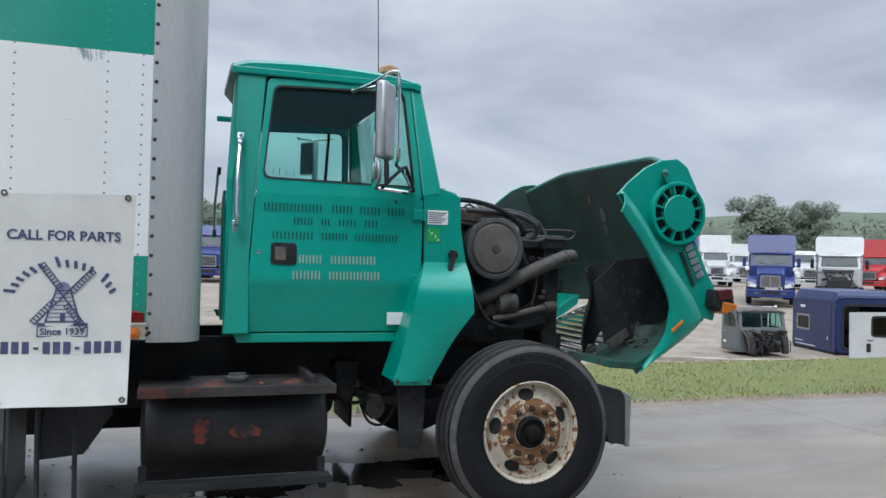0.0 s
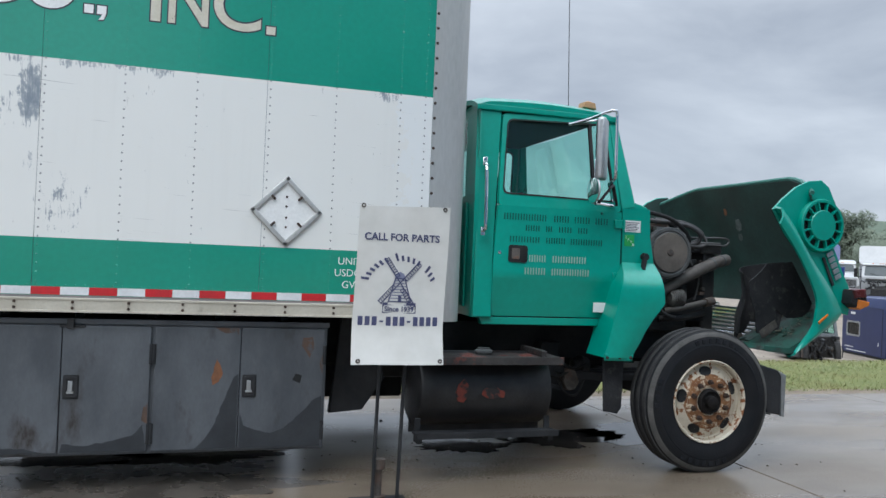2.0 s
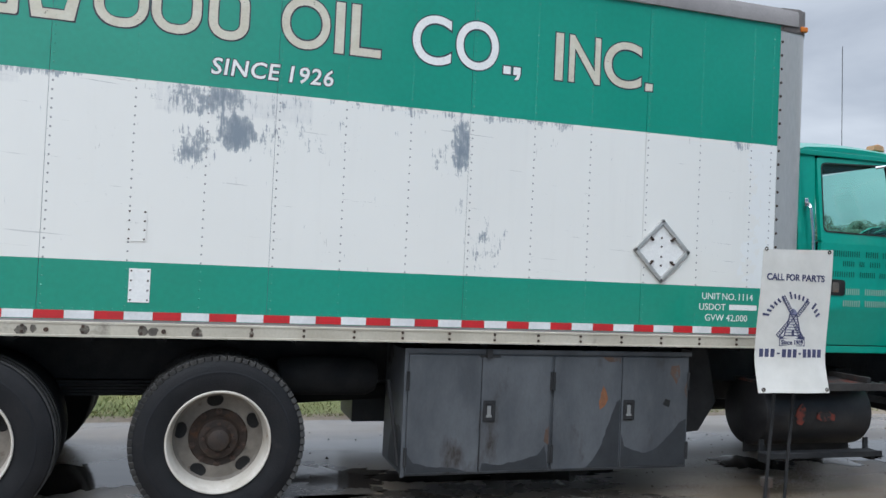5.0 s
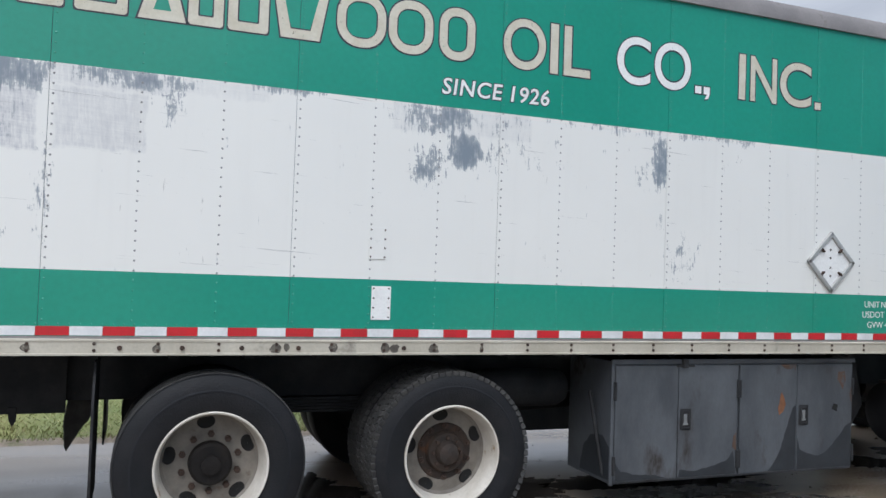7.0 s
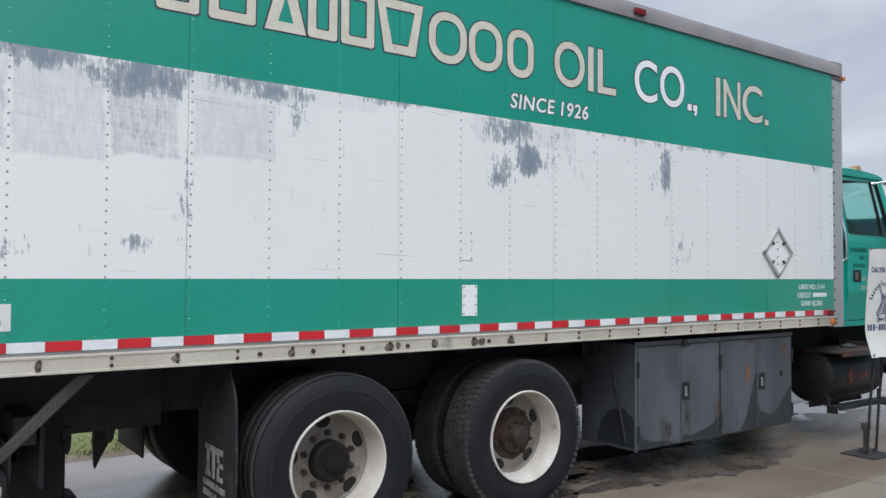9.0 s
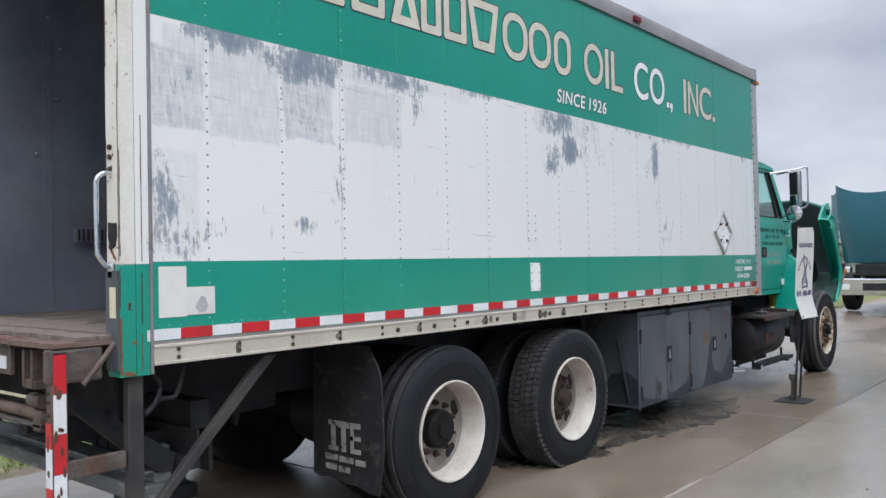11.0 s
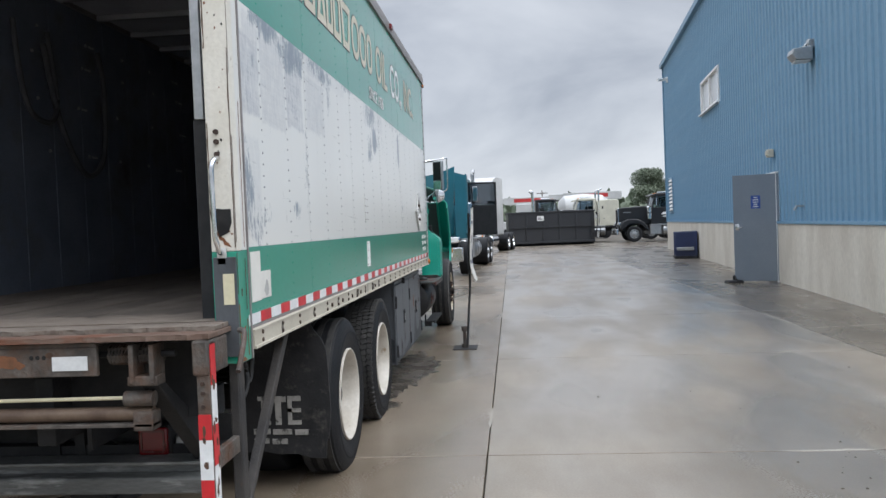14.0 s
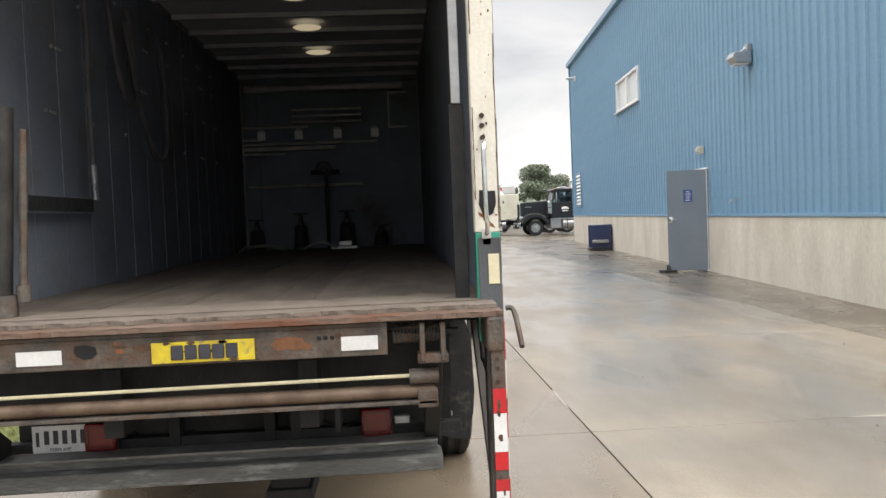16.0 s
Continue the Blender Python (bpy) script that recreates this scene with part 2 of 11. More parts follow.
def side_paint():
    """White box paint, scuffed to grey primer in rubbed patches."""
    m, n, l, b = nodes_of("scuffed_white_box_paint")
    geo = n.new("ShaderNodeNewGeometry")
    base = mix_node(n, l, ramp_node(n, l, noise_node(n, l, 1.4, 4, vec=geo.outputs["Position"]).outputs["Fac"], 0.3, 0.7), (0.715, 0.725, 0.722), (0.765, 0.772, 0.765))
    total = None
    # centre x, centre z, half width, half height, weight
    patches = [(-7.30, 1.75, 0.07, 0.26, 0.85), (-6.31, 1.85, 0.06, 0.36, 0.60), (-4.03, 2.28, 0.12, 0.12, 1.4), (-4.27, 2.18, 0.13, 0.13, 1.0),
               (-4.2, 2.47, 0.34, 0.13, 0.9), (-3.8, 2.38, 0.55, 0.22, 0.45), (-2.65, 2.31, 0.07, 0.22, 1.0), (-2.78, 2.22, 0.07, 0.13, 0.7),
               (-2.45, 1.70, 0.16, 0.16, 0.65), (-2.64, 1.95, 0.04, 0.1, 0.8), (-0.55, 2.55, 0.10, 0.08, 0.9), (-2.2, 2.53, 0.5, 0.05, 0.65),
               (-7.2, 1.60, 0.22, 0.12, 0.65), (-6.55, 1.66, 0.09, 0.06, 0.8), (-3.0, 2.52, 0.6, 0.05, 0.6), (-7.0, 2.52, 0.26, 0.08, 1.2),
               (-6.52, 2.47, 0.26, 0.12, 1.25), (-6.52, 2.26, 0.16, 0.20, 0.55), (-5.9, 2.50, 0.34, 0.07, 1.0), (-5.72, 2.42, 0.10, 0.14, 0.7),
               (-7.22, 2.24, 0.12, 0.16, 0.5), (-5.1, 2.53, 0.25, 0.04, 0.9)]
    # x from, x to, z from, z to, weight: paint rubbed thin, panel by panel
    films = [(-7.36, -7.09, 2.06, 2.42, 0.95), (-7.08, -6.68, 2.04, 2.44, 0.62), (-6.67, -6.34, 2.08, 2.51, 1.0), (-6.28, -5.82, 2.10, 2.43, 0.60),
             (-7.30, -6.68, 2.40, 2.52, 0.62), (-6.34, -5.70, 2.42, 2.54, 0.58), (-5.66, -5.2, 2.44, 2.54, 0.30), (-4.5, -3.6, 2.36, 2.54, 0.35), (-7.38, -7.12, 1.53, 1.98, 0.35)]
    sep = n.new("ShaderNodeSeparateXYZ")
    l.new(geo.outputs["Position"], sep.inputs[0])

    def math_node(op, a, c):
        k = n.new("ShaderNodeMath")
        k.operation = op
        for i, v in enumerate((a, c)):
            if isinstance(v, (int, float)):
                k.inputs[i].default_value = v
            else:
                l.new(v, k.inputs[i])
        return k.outputs[0]

    for cx, cz, sx, sz, wgt in patches:
        dx = math_node("MULTIPLY", math_node("SUBTRACT", sep.outputs[0], cx), 1 / sx)
        dz = math_node("MULTIPLY", math_node("SUBTRACT", sep.outputs[2], cz), 1 / sz)
        r2 = math_node("ADD", math_node("MULTIPLY", dx, dx), math_node("MULTIPLY", dz, dz))
        v = math_node("MULTIPLY", math_node("MAXIMUM", math_node("SUBTRACT", 1.6, r2), 0.0), wgt / 1.6)
        total = v if total is None else math_node("MAXIMUM", total, v)
    tilt = n.new("ShaderNodeVectorRotate")
    tilt.rotation_type = "Y_AXIS"
    tilt.inputs["Angle"].default_value = 0.06
    l.new(geo.outputs["Position"], tilt.inputs["Vector"])
    leaned = tilt.outputs[0]
    tilt2 = n.new("ShaderNodeVectorRotate")
    tilt2.rotation_type = "Y_AXIS"
    tilt2.inputs["Angle"].default_value = -0.05
    l.new(geo.outputs["Position"], tilt2.inputs["Vector"])
    streak = noise_node(n, l, 1.0, 10, (85, 1, 9), leaned, 0.76)
    cross = noise_node(n, l, 1.0, 9, (6, 1, 110), tilt2.outputs[0], 0.72)
    blot = noise_node(n, l, 9.0, 9, (1.5, 1, 1), geo.outputs["Position"], 0.72)
    s = math_node("ADD", math_node("MULTIPLY", streak.outputs["Fac"], 0.46), math_node("ADD", math_node("MULTIPLY", cross.outputs["Fac"], 0.07), math_node("MULTIPLY", blot.outputs["Fac"], 0.57)))
    s = math_node("ADD", s, math_node("MULTIPLY", total, 0.20))
    mask = ramp_node(n, l, s, 0.683, 0.700)
    # rubbed-thin panels, with wavering edges
    wav = noise_node(n, l, 9.0, 8, None, geo.outputs["Position"], 0.68)
    shift = math_node("MULTIPLY", math_node("SUBTRACT", wav.outputs["Fac"], 0.5), 0.09)
    fx, fz = math_node("ADD", sep.outputs[0], shift), math_node("SUBTRACT", sep.outputs[2], shift)
    film = None
    for x0, x1, z0, z1, wgt in films:
        e = math_node("MINIMUM", math_node("MINIMUM", math_node("SUBTRACT", fx, x0), math_node("SUBTRACT", x1, fx)),
                      math_node("MINIMUM", math_node("SUBTRACT", fz, z0), math_node("SUBTRACT", z1, fz)))
        e = math_node("MULTIPLY", math_node("MINIMUM", math_node("MAXIMUM", math_node("MULTIPLY", e, 55.0), 0.0), 1.0), wgt)
        film = e if film is None else math_node("MAXIMUM", film, e)
    weave = math_node("ADD", math_node("MULTIPLY", streak.outputs["Fac"], 0.45), math_node("ADD", math_node("MULTIPLY", cross.outputs["Fac"], 0.25), math_node("MULTIPLY", blot.outputs["Fac"], 0.30)))
    thin = math_node("MULTIPLY", film, math_node("ADD", math_node("MULTIPLY", ramp_node(n, l, weave, 0.42, 0.58), 0.78), 0.16))
    # old cream weathering towards the rear end
    tan = math_node("MULTIPLY", ramp_node(n, l, math_node("ADD", sep.outputs[0], math_node("MULTIPLY", wav.outputs["Fac"], 0.9)), -6.0, -5.2, (1, 1, 1), (0, 0, 0)), 0.55)
    base = mix_node(n, l, tan, base, (0.735, 0.715, 0.665))
    col = mix_node(n, l, math_node("MULTIPLY", thin, 0.88), base, (0.37, 0.375, 0.42))
    hair = noise_node(n, l, 1.0, 6, (2.0, 1, 90), tilt2.outputs[0], 0.6)
    hm = ramp_node(n, l, hair.outputs["Fac"], 0.685, 0.71)
    rear = math_node("ADD", math_node("MULTIPLY", tan, 0.9), 0.25)
    col = mix_node(n, l, math_node("MULTIPLY", hm, rear), col, (0.34, 0.34, 0.34))
    nick = noise_node(n, l, 1.0, 7, (26, 1, 5), leaned, 0.7)
    col = mix_node(n, l, math_node("MULTIPLY", ramp_node(n, l, nick.outputs["Fac"], 0.675, 0.70), rear), col, (0.40, 0.39, 0.38))
    col = mix_node(n, l, mask, col, mix_node(n, l, ramp_node(n, l, s, 0.70, 0.80), (0.36, 0.38, 0.40), (0.20, 0.235, 0.275)))
    runs = noise_node(n, l, 1.0, 4, (14, 1, 0.8), geo.outputs["Position"], 0.5)
    col = mix_node(n, l, math_node("MULTIPLY", ramp_node(n, l, runs.outputs["Fac"], 0.55, 0.8), 0.07), col, (0.45, 0.43, 0.40))
    l.new(col, b.inputs["Base Color"])
    b.inputs["Roughness"].default_value = 0.36
    b.inputs["Coat Weight"].default_value = 0.7
    b.inputs["Coat Roughness"].default_value = 0.20
    bp = n.new("ShaderNodeBump")
    bp.inputs["Strength"].default_value = 0.12
    bp.inputs["Distance"].default_value = 0.02
    l.new(noise_node(n, l, 3.0, 2, None, geo.outputs["Position"]).outputs["Fac"], bp.inputs["Height"])
    l.new(bp.outputs[0], b.inputs["Normal"])
    return m


SIDE = side_paint()


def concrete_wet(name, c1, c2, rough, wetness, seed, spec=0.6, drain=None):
    """Cast concrete after rain: broad damp and dry fields, drying streaks, dark specks."""
    m, n, l, b = nodes_of(name)
    geo = n.new("ShaderNodeNewGeometry")
    sh = n.new("ShaderNodeVectorMath")
    sh.inputs[1].default_value = (seed, seed * 0.7, 0)
    l.new(geo.outputs["Position"], sh.inputs[0])
    P = sh.outputs[0]
    broad = noise_node(n, l, 0.33, 5, (0.55, 1.3, 1), P, 0.6)
    mid = noise_node(n, l, 1.6, 5, None, P, 0.6)
    fine = noise_node(n, l, 70, 4, None, P)
    col = mix_node(n, l, ramp_node(n, l, mid.outputs["Fac"], 0.3, 0.7), c1, c2)
    wet = ramp_node(n, l, broad.outputs["Fac"], 0.38, 0.66)
    col = mix_node(n, l, wet, col, mix_node(n, l, 1.0, col, (0.72, 0.695, 0.67), "MULTIPLY"))
    # pale dried blotches
    dry = ramp_node(n, l, noise_node(n, l, 0.9, 7, (0.7, 1.2, 1), P, 0.62).outputs["Fac"], 0.54, 0.66)
    col = mix_node(n, l, mix_node(n, l, 1.0, dry, (0.55, 0.55, 0.55), "MULTIPLY"), col, mix_node(n, l, 1.0, col, (1.42, 1.43, 1.45), "MULTIPLY"))
    b.inputs["Specular IOR Level"].default_value = 0.5
    col = mix_node(n, l, 0.25, col, mix_node(n, l, 1.0, col, ramp_node(n, l, fine.outputs["Fac"], 0.3, 0.7, (0.5, 0.5, 0.5), (1.4, 1.4, 1.4)), "MULTIPLY"))
    oi = n.new("ShaderNodeObjectInfo")
    col = mix_node(n, l, 1.0, col, ramp_node(n, l, oi.outputs["Random"], 0, 1, (0.985, 0.985, 0.985), (1.015, 1.013, 1.01)), "MULTIPLY")
    l.new(col, b.inputs["Base Color"])
    lo, hi = rough
    soft1 = noise_node(n, l, 0.33, 1.5, (0.55, 1.3, 1), P, 0.4)
    soft2 = noise_node(n, l, 0.5, 1.5, (0.9, 2.6, 1), P, 0.4)
    rr = ramp_node(n, l, mix_node(n, l, 0.12, mix_node(n, l, 0.5, soft1.outputs["Fac"], soft2.outputs["Fac"]), fine.outputs["Fac"]), 0.42 - wetness, 0.70 - wetness, (hi, hi, hi), (lo, lo, lo))
    if drain:
        # rain stands along the low side of the slab
        sep = n.new("ShaderNodeSeparateXYZ")
        l.new(geo.outputs["Position"], sep.inputs[0])
        edge = n.new("ShaderNodeMath")
        edge.operation = "MULTIPLY_ADD"
        l.new(soft1.outputs["Fac"], edge.inputs[0])
        edge.inputs[1].default_value = 1.2
        l.new(sep.outputs["Y"], edge.inputs[2])
        rr = mix_node(n, l, ramp_node(n, l, edge.outputs[0], drain[0], drain[1]), rr, (0.07, 0.07, 0.07))
    # the film of rain water itself: a clear thin coat, thinner where the slab has dried
    film = ramp_node(n, l, mix_node(n, l, 0.5, soft2.outputs["Fac"], noise_node(n, l, 0.9, 4, (0.6, 1.5, 1), P, 0.55).outputs["Fac"]), 0.42, 0.57, (0.08 * spec, 0.08 * spec, 0.08 * spec), (spec, spec, spec))
    l.new(film, b.inputs["Coat Weight"])
    b.inputs["Coat IOR"].default_value = 1.36
    b.inputs["Coat Roughness"].default_value = 0.29
    l.new(rr, b.inputs["Roughness"])
    bp = n.new("ShaderNodeBump")
    bp.inputs["Strength"].default_value = 0.08 if not drain else 0.05
    bp.inputs["Distance"].default_value = 0.006
    l.new(mix_node(n, l, 0.35, mid.outputs["Fac"], fine.outputs["Fac"]), bp.inputs["Height"])
    l.new(bp.outputs[0], b.inputs["Normal"])
    return m


CONCRETE = concrete_wet("wet_grey_concrete", (0.196, 0.164, 0.127), (0.246, 0.209, 0.166), (0.22, 0.42), 0.06, 0.0, 0.95)
LANE = concrete_wet("wet_tan_concrete", (0.180, 0.143, 0.104), (0.242, 0.198, 0.150), (0.16, 0.42), 0.06, 31.0, 0.50, drain=(5.7, 6.4))
# slab rows by the building: base darkened in place of the wall's reflection
WALL_LANE = concrete_wet("wall_reflection_concrete", (0.122, 0.102, 0.078), (0.165, 0.139, 0.108), (0.18, 0.44), 0.06, 0.0, 0.35)
JOINT = surf("joint_dirt", (0.06, 0.052, 0.042), (0.10, 0.085, 0.065), 8, (0.8, 0.95))
VERGE = surf("bare_verge_dirt", (0.17, 0.13, 0.095), (0.24, 0.195, 0.145), 3, (0.8, 0.95), bump=0.5, bscale=50, fine=0.4, spot=(0.12, 0.12, 0.05), spot_at=(0.58, 0.70), spot_scale=6)
GRASS = surf("mown_grass", (0.098, 0.122, 0.024), (0.165, 0.168, 0.046), 0.9, (0.75, 0.95), bump=0.6, bscale=40, fine=0.5, spot=(0.17, 0.14, 0.06), spot_at=(0.60, 0.75), spot_scale=2.5)
GRAVEL = surf("pale_gravel", (0.205, 0.168, 0.128), (0.30, 0.255, 0.205), 1.1, (0.8, 0.95), bump=0.8, bscale=18, fine=0.5, spot=(0.15, 0.13, 0.11), spot_at=(0.58, 0.66), spot_scale=0.9)
WOODS = surf("far_woodland", (0.060, 0.090, 0.055), (0.11, 0.14, 0.09), 0.05, (0.85, 0.95), bscale=0.35, fine=0.7)
LEAF = surf("tree_leaves", (0.110, 0.138, 0.092), (0.145, 0.170, 0.120), 0.6, (0.6, 0.8), bscale=8)
BARK = surf("tree_bark", (0.07, 0.055, 0.045), (0.11, 0.09, 0.07), 6, (0.8, 0.95), bump=0.6)
BLUE_SHEET = surf("blue_wall_sheet", (0.148, 0.278, 0.405), (0.165, 0.300, 0.428), 0.5, (0.35, 0.5), bscale=14, fine=0.12)
BASE_WALL = surf("poured_concrete_wall", (0.50, 0.455, 0.385), (0.62, 0.58, 0.505), 1.6, (0.7, 0.9), bump=0.3, bscale=30, fine=0.2, stretch=(1, 1, 0.35), spot=(0.40, 0.36, 0.30), spot_at=(0.62, 0.76), spot_scale=1.2)
DOOR_GREY = surf("grey_door_paint", (0.16, 0.19, 0.23), (0.18, 0.21, 0.25), 2, (0.4, 0.55))
SIGN_BLUE = surf("blue_sign", (0.02, 0.06, 0.26), (0.025, 0.07, 0.29), 8, (0.4, 0.5))


# ---- mesh helpers ----
def wm(ob):
    return wm(ob.parent) @ ob.matrix_parent_inverse @ ob.matrix_basis if ob.parent else ob.matrix_basis.copy()


def thing(name, label, category, at=(0, 0, 0), rz=0.0, group="", kind=""):
    ob = new(name)
    ob.empty_display_size = 0.2
    ob.matrix_basis = pose(*at, 0, 0, rz)
    return tagged(ob, label, category, group, kind)


def part(name, bm, material, parent=None, label="", smooth=False, local=False):
    """One mesh object out of bm, in world coordinates (or the parent's own, if local), under a thing or a part."""
    me = bpy.data.meshes.new(name)
    bmesh.ops.recalc_face_normals(bm, faces=bm.faces)
    turned = any(f.smooth for f in bm.faces)
    bm.to_mesh(me)
    bm.free()
    for m in material if isinstance(material, (list, tuple)) else [material]:
        me.materials.append(m)
    if smooth:
        me.shade_smooth()
    if smooth is not True:
        me.set_sharp_from_angle(angle=radians(36 if turned or smooth else 21))
    ob = new(name, me)
    if parent is not None:
        ob.parent = parent
        if not local:
            ob.matrix_parent_inverse = wm(parent).inverted()
    if label:
        ob["label"] = label
    return ob


def bx(bm, x0, x1, y0, y1, z0, z1, bev=0.0, mi=0, m=None):
    vs = [bm.verts.new((x, y, z)) for x in (x0, x1) for y in (y0, y1) for z in (z0, z1)]
    fs = [bm.faces.new([vs[i] for i in q]) for q in ((0, 1, 3, 2), (4, 6, 7, 5), (0, 4, 5, 1), (2, 3, 7, 6), (0, 2, 6, 4), (1, 5, 7, 3))]
    for f in fs:
        f.material_index = mi
    if m is not None:
        bmesh.ops.transform(bm, matrix=m, verts=vs)
    if bev:
        es = list({e for f in fs for e in f.edges})
        r = bmesh.ops.bevel(bm, geom=es, offset=bev, segments=2, affect="EDGES", profile=0.5)
        for f in r["faces"]:
            f.material_index = mi
    return bm


def prism(bm, pts, axis, a, b, bev=0.0, mi=0):
    """A polygon pushed along an axis from a to b. pts are (x, z) for y, (y, z) for x, (x, y) for z."""
    def at(p, s):
        return (p[0], s, p[1]) if axis == "y" else (s, p[0], p[1]) if axis == "x" else (p[0], p[1], s)
    va, vb = [bm.verts.new(at(p, a)) for p in pts], [bm.verts.new(at(p, b)) for p in pts]
    fs = [bm.faces.new(va), bm.faces.new(vb[::-1])]
    k = len(pts)
    fs += [bm.faces.new((va[i], vb[i], vb[(i + 1) % k], va[(i + 1) % k])) for i in range(k)]
    for f in fs:
        f.material_index = mi
    if bev:
        es = [e for f in fs[:2] for e in f.edges]
        bmesh.ops.bevel(bm, geom=list(set(es)), offset=bev, segments=2, affect="EDGES", profile=0.5)
    return bm


def cyl(bm, p, q, r, seg=16, r2=None, mi=0, cap=True):
    p, q = Vector(p), Vector(q)
    d = q - p
    turn = d.to_track_quat("Z", "Y").to_matrix().to_4x4()
    m = Matrix.Translation(p) @ turn
    r2 = r if r2 is None else r2
    a = [bm.verts.new(m @ Vector((r * math.cos(2 * math.pi * i / seg), r * math.sin(2 * math.pi * i / seg), 0))) for i in range(seg)]
    b = [bm.verts.new(m @ Vector((r2 * math.cos(2 * math.pi * i / seg), r2 * math.sin(2 * math.pi * i / seg), d.length))) for i in range(seg)]
    fs = [bm.faces.new((a[i], a[(i + 1) % seg], b[(i + 1) % seg], b[i])) for i in range(seg)]
    if cap:
        fs += [bm.faces.new(a[::-1]), bm.faces.new(b)]
    for f in fs:
        f.material_index = mi
        f.smooth = len(f.verts) == 4
    return bm


def smooth_path(pts, k=4):
    pts = [Vector(p) for p in pts]
    out = []
    for i in range(len(pts) - 1):
        p0, p1, p2, p3 = pts[max(i - 1, 0)], pts[i], pts[i + 1], pts[min(i + 2, len(pts) - 1)]
        for j in range(k):
            t = j / k
            out.append(0.5 * ((2 * p1) + (p2 - p0) * t + (2 * p0 - 5 * p1 + 4 * p2 - p3) * t * t + (3 * p1 - p0 - 3 * p2 + p3) * t ** 3))
    return out + [pts[-1]]


def tube(bm, pts, r, seg=8, mi=0, k=4):
    pts = smooth_path(pts, k) if k > 1 else [Vector(p) for p in pts]
    rings = []
    up = Vector((0.13, 0.21, 0.97))
    for i, p in enumerate(pts):
        d = (pts[min(i + 1, len(pts) - 1)] - pts[max(i - 1, 0)]).normalized()
        s = d.cross(up)
        s = s.normalized() if s.length > 1e-4 else d.orthogonal().normalized()
        u = s.cross(d)
        rings.append([bm.verts.new(p + r * (math.cos(2 * math.pi * j / seg) * s + math.sin(2 * math.pi * j / seg) * u)) for j in range(seg)])
    for a, b in zip(rings, rings[1:]):
        for j in range(seg):
            f = bm.faces.new((a[j], a[(j + 1) % seg], b[(j + 1) % seg], b[j]))
            f.smooth, f.material_index = True, mi
    for e in (rings[0][::-1], rings[-1]):
        bm.faces.new(e).material_index = mi
    return bm


def lathe(bm, prof, c, axis="y", seg=48, mi=0, closed=False):
    """A profile of (radius, offset) turned about an axis through c."""
    c = Vector(c)
    rings = []
    for r, h in prof:
        ring = []
        for i in range(seg):
            a = 2 * math.pi * i / seg
            u, v = r * math.cos(a), r * math.sin(a)
            ring.append(bm.verts.new(c + Vector((u, h, v) if axis == "y" else (h, u, v) if axis == "x" else (u, v, h))))
        rings.append(ring)
    pairs = list(zip(rings, rings[1:])) + ([(rings[-1], rings[0])] if closed else [])
    for a, b in pairs:
        for i in range(seg):
            f = bm.faces.new((a[i], a[(i + 1) % seg], b[(i + 1) % seg], b[i]))
            f.smooth, f.material_index = True, mi
    return bm


def B():
    return bmesh.new()


def text_bm(s, size, m, extrude=0.0008, align="LEFT", bold=0.0, shear=0.0, space=1.0):
    cu = bpy.data.curves.new("lettering", "FONT")
    cu.body, cu.size, cu.extrude, cu.align_x, cu.offset, cu.shear = s, size, extrude, align, bold, shear
    cu.resolution_u, cu.space_character = 7 if size > 0.3 else 3, space
    ob = new("lettering", cu)
    bpy.context.view_layer.update()
    me = bpy.data.meshes.new_from_object(ob.evaluated_get(bpy.context.evaluated_depsgraph_get()))
    bpy.data.objects.remove(ob)
    bpy.data.curves.remove(cu)
    bm = bmesh.new()
    bm.from_mesh(me)
    bpy.data.meshes.remove(me)
    bmesh.ops.transform(bm, matrix=m, verts=bm.verts)
    return bm


def facing_near(x, y, z):
    """A text's pose on a face that looks towards -y."""
    return pose(x, y, z, 90, 0, 0)


def ring_block(bm, x0, x1, z0, z1, y0, y1, w, rad, mi=0):
    """A hollow rounded block, upright, in the xz plane."""
    def outline(d, r):
        pts = []
        for cx, cz, a0 in ((x1 - d - r, z1 - d - r, 0), (x0 + d + r, z1 - d - r, 90), (x0 + d + r, z0 + d + r, 180), (x1 - d - r, z0 + d + r, 270)):
            for k in range(7):
                a = radians(a0 + 15 * k)
                pts.append((cx + r * math.cos(a), cz + r * math.sin(a)))
        return pts
    o, i = outline(0, rad), outline(w, max(rad - w, 0.01))
    k = len(o)
    V = [[bm.verts.new((p[0], y, p[1])) for p in q] for q, y in ((o, y0), (o, y1), (i, y0), (i, y1))]
    for j in range(k):
        n2 = (j + 1) % k
        for a, b in ((0, 1), (2, 3), (0, 2), (1, 3)):
            bm.faces.new((V[a][j], V[a][n2], V[b][n2], V[b][j])).material_index = mi
    return bm


def ring_plate(bm, outer, inner, y0, y1, mi=0):
    """A plate in the xz plane with a hole; both outlines have the same number of points."""
    V = [[bm.verts.new((p[0], y, p[1])) for p in q] for q, y in ((outer, y0), (outer, y1), (inner, y0), (inner, y1))]
    k = len(outer)
    for j in range(k):
        n2 = (j + 1) % k
        for a, b in ((0, 1), (2, 3), (0, 2), (1, 3)):
            bm.faces.new((V[a][j], V[a][n2], V[b][n2], V[b][j])).material_index = mi
    return bm


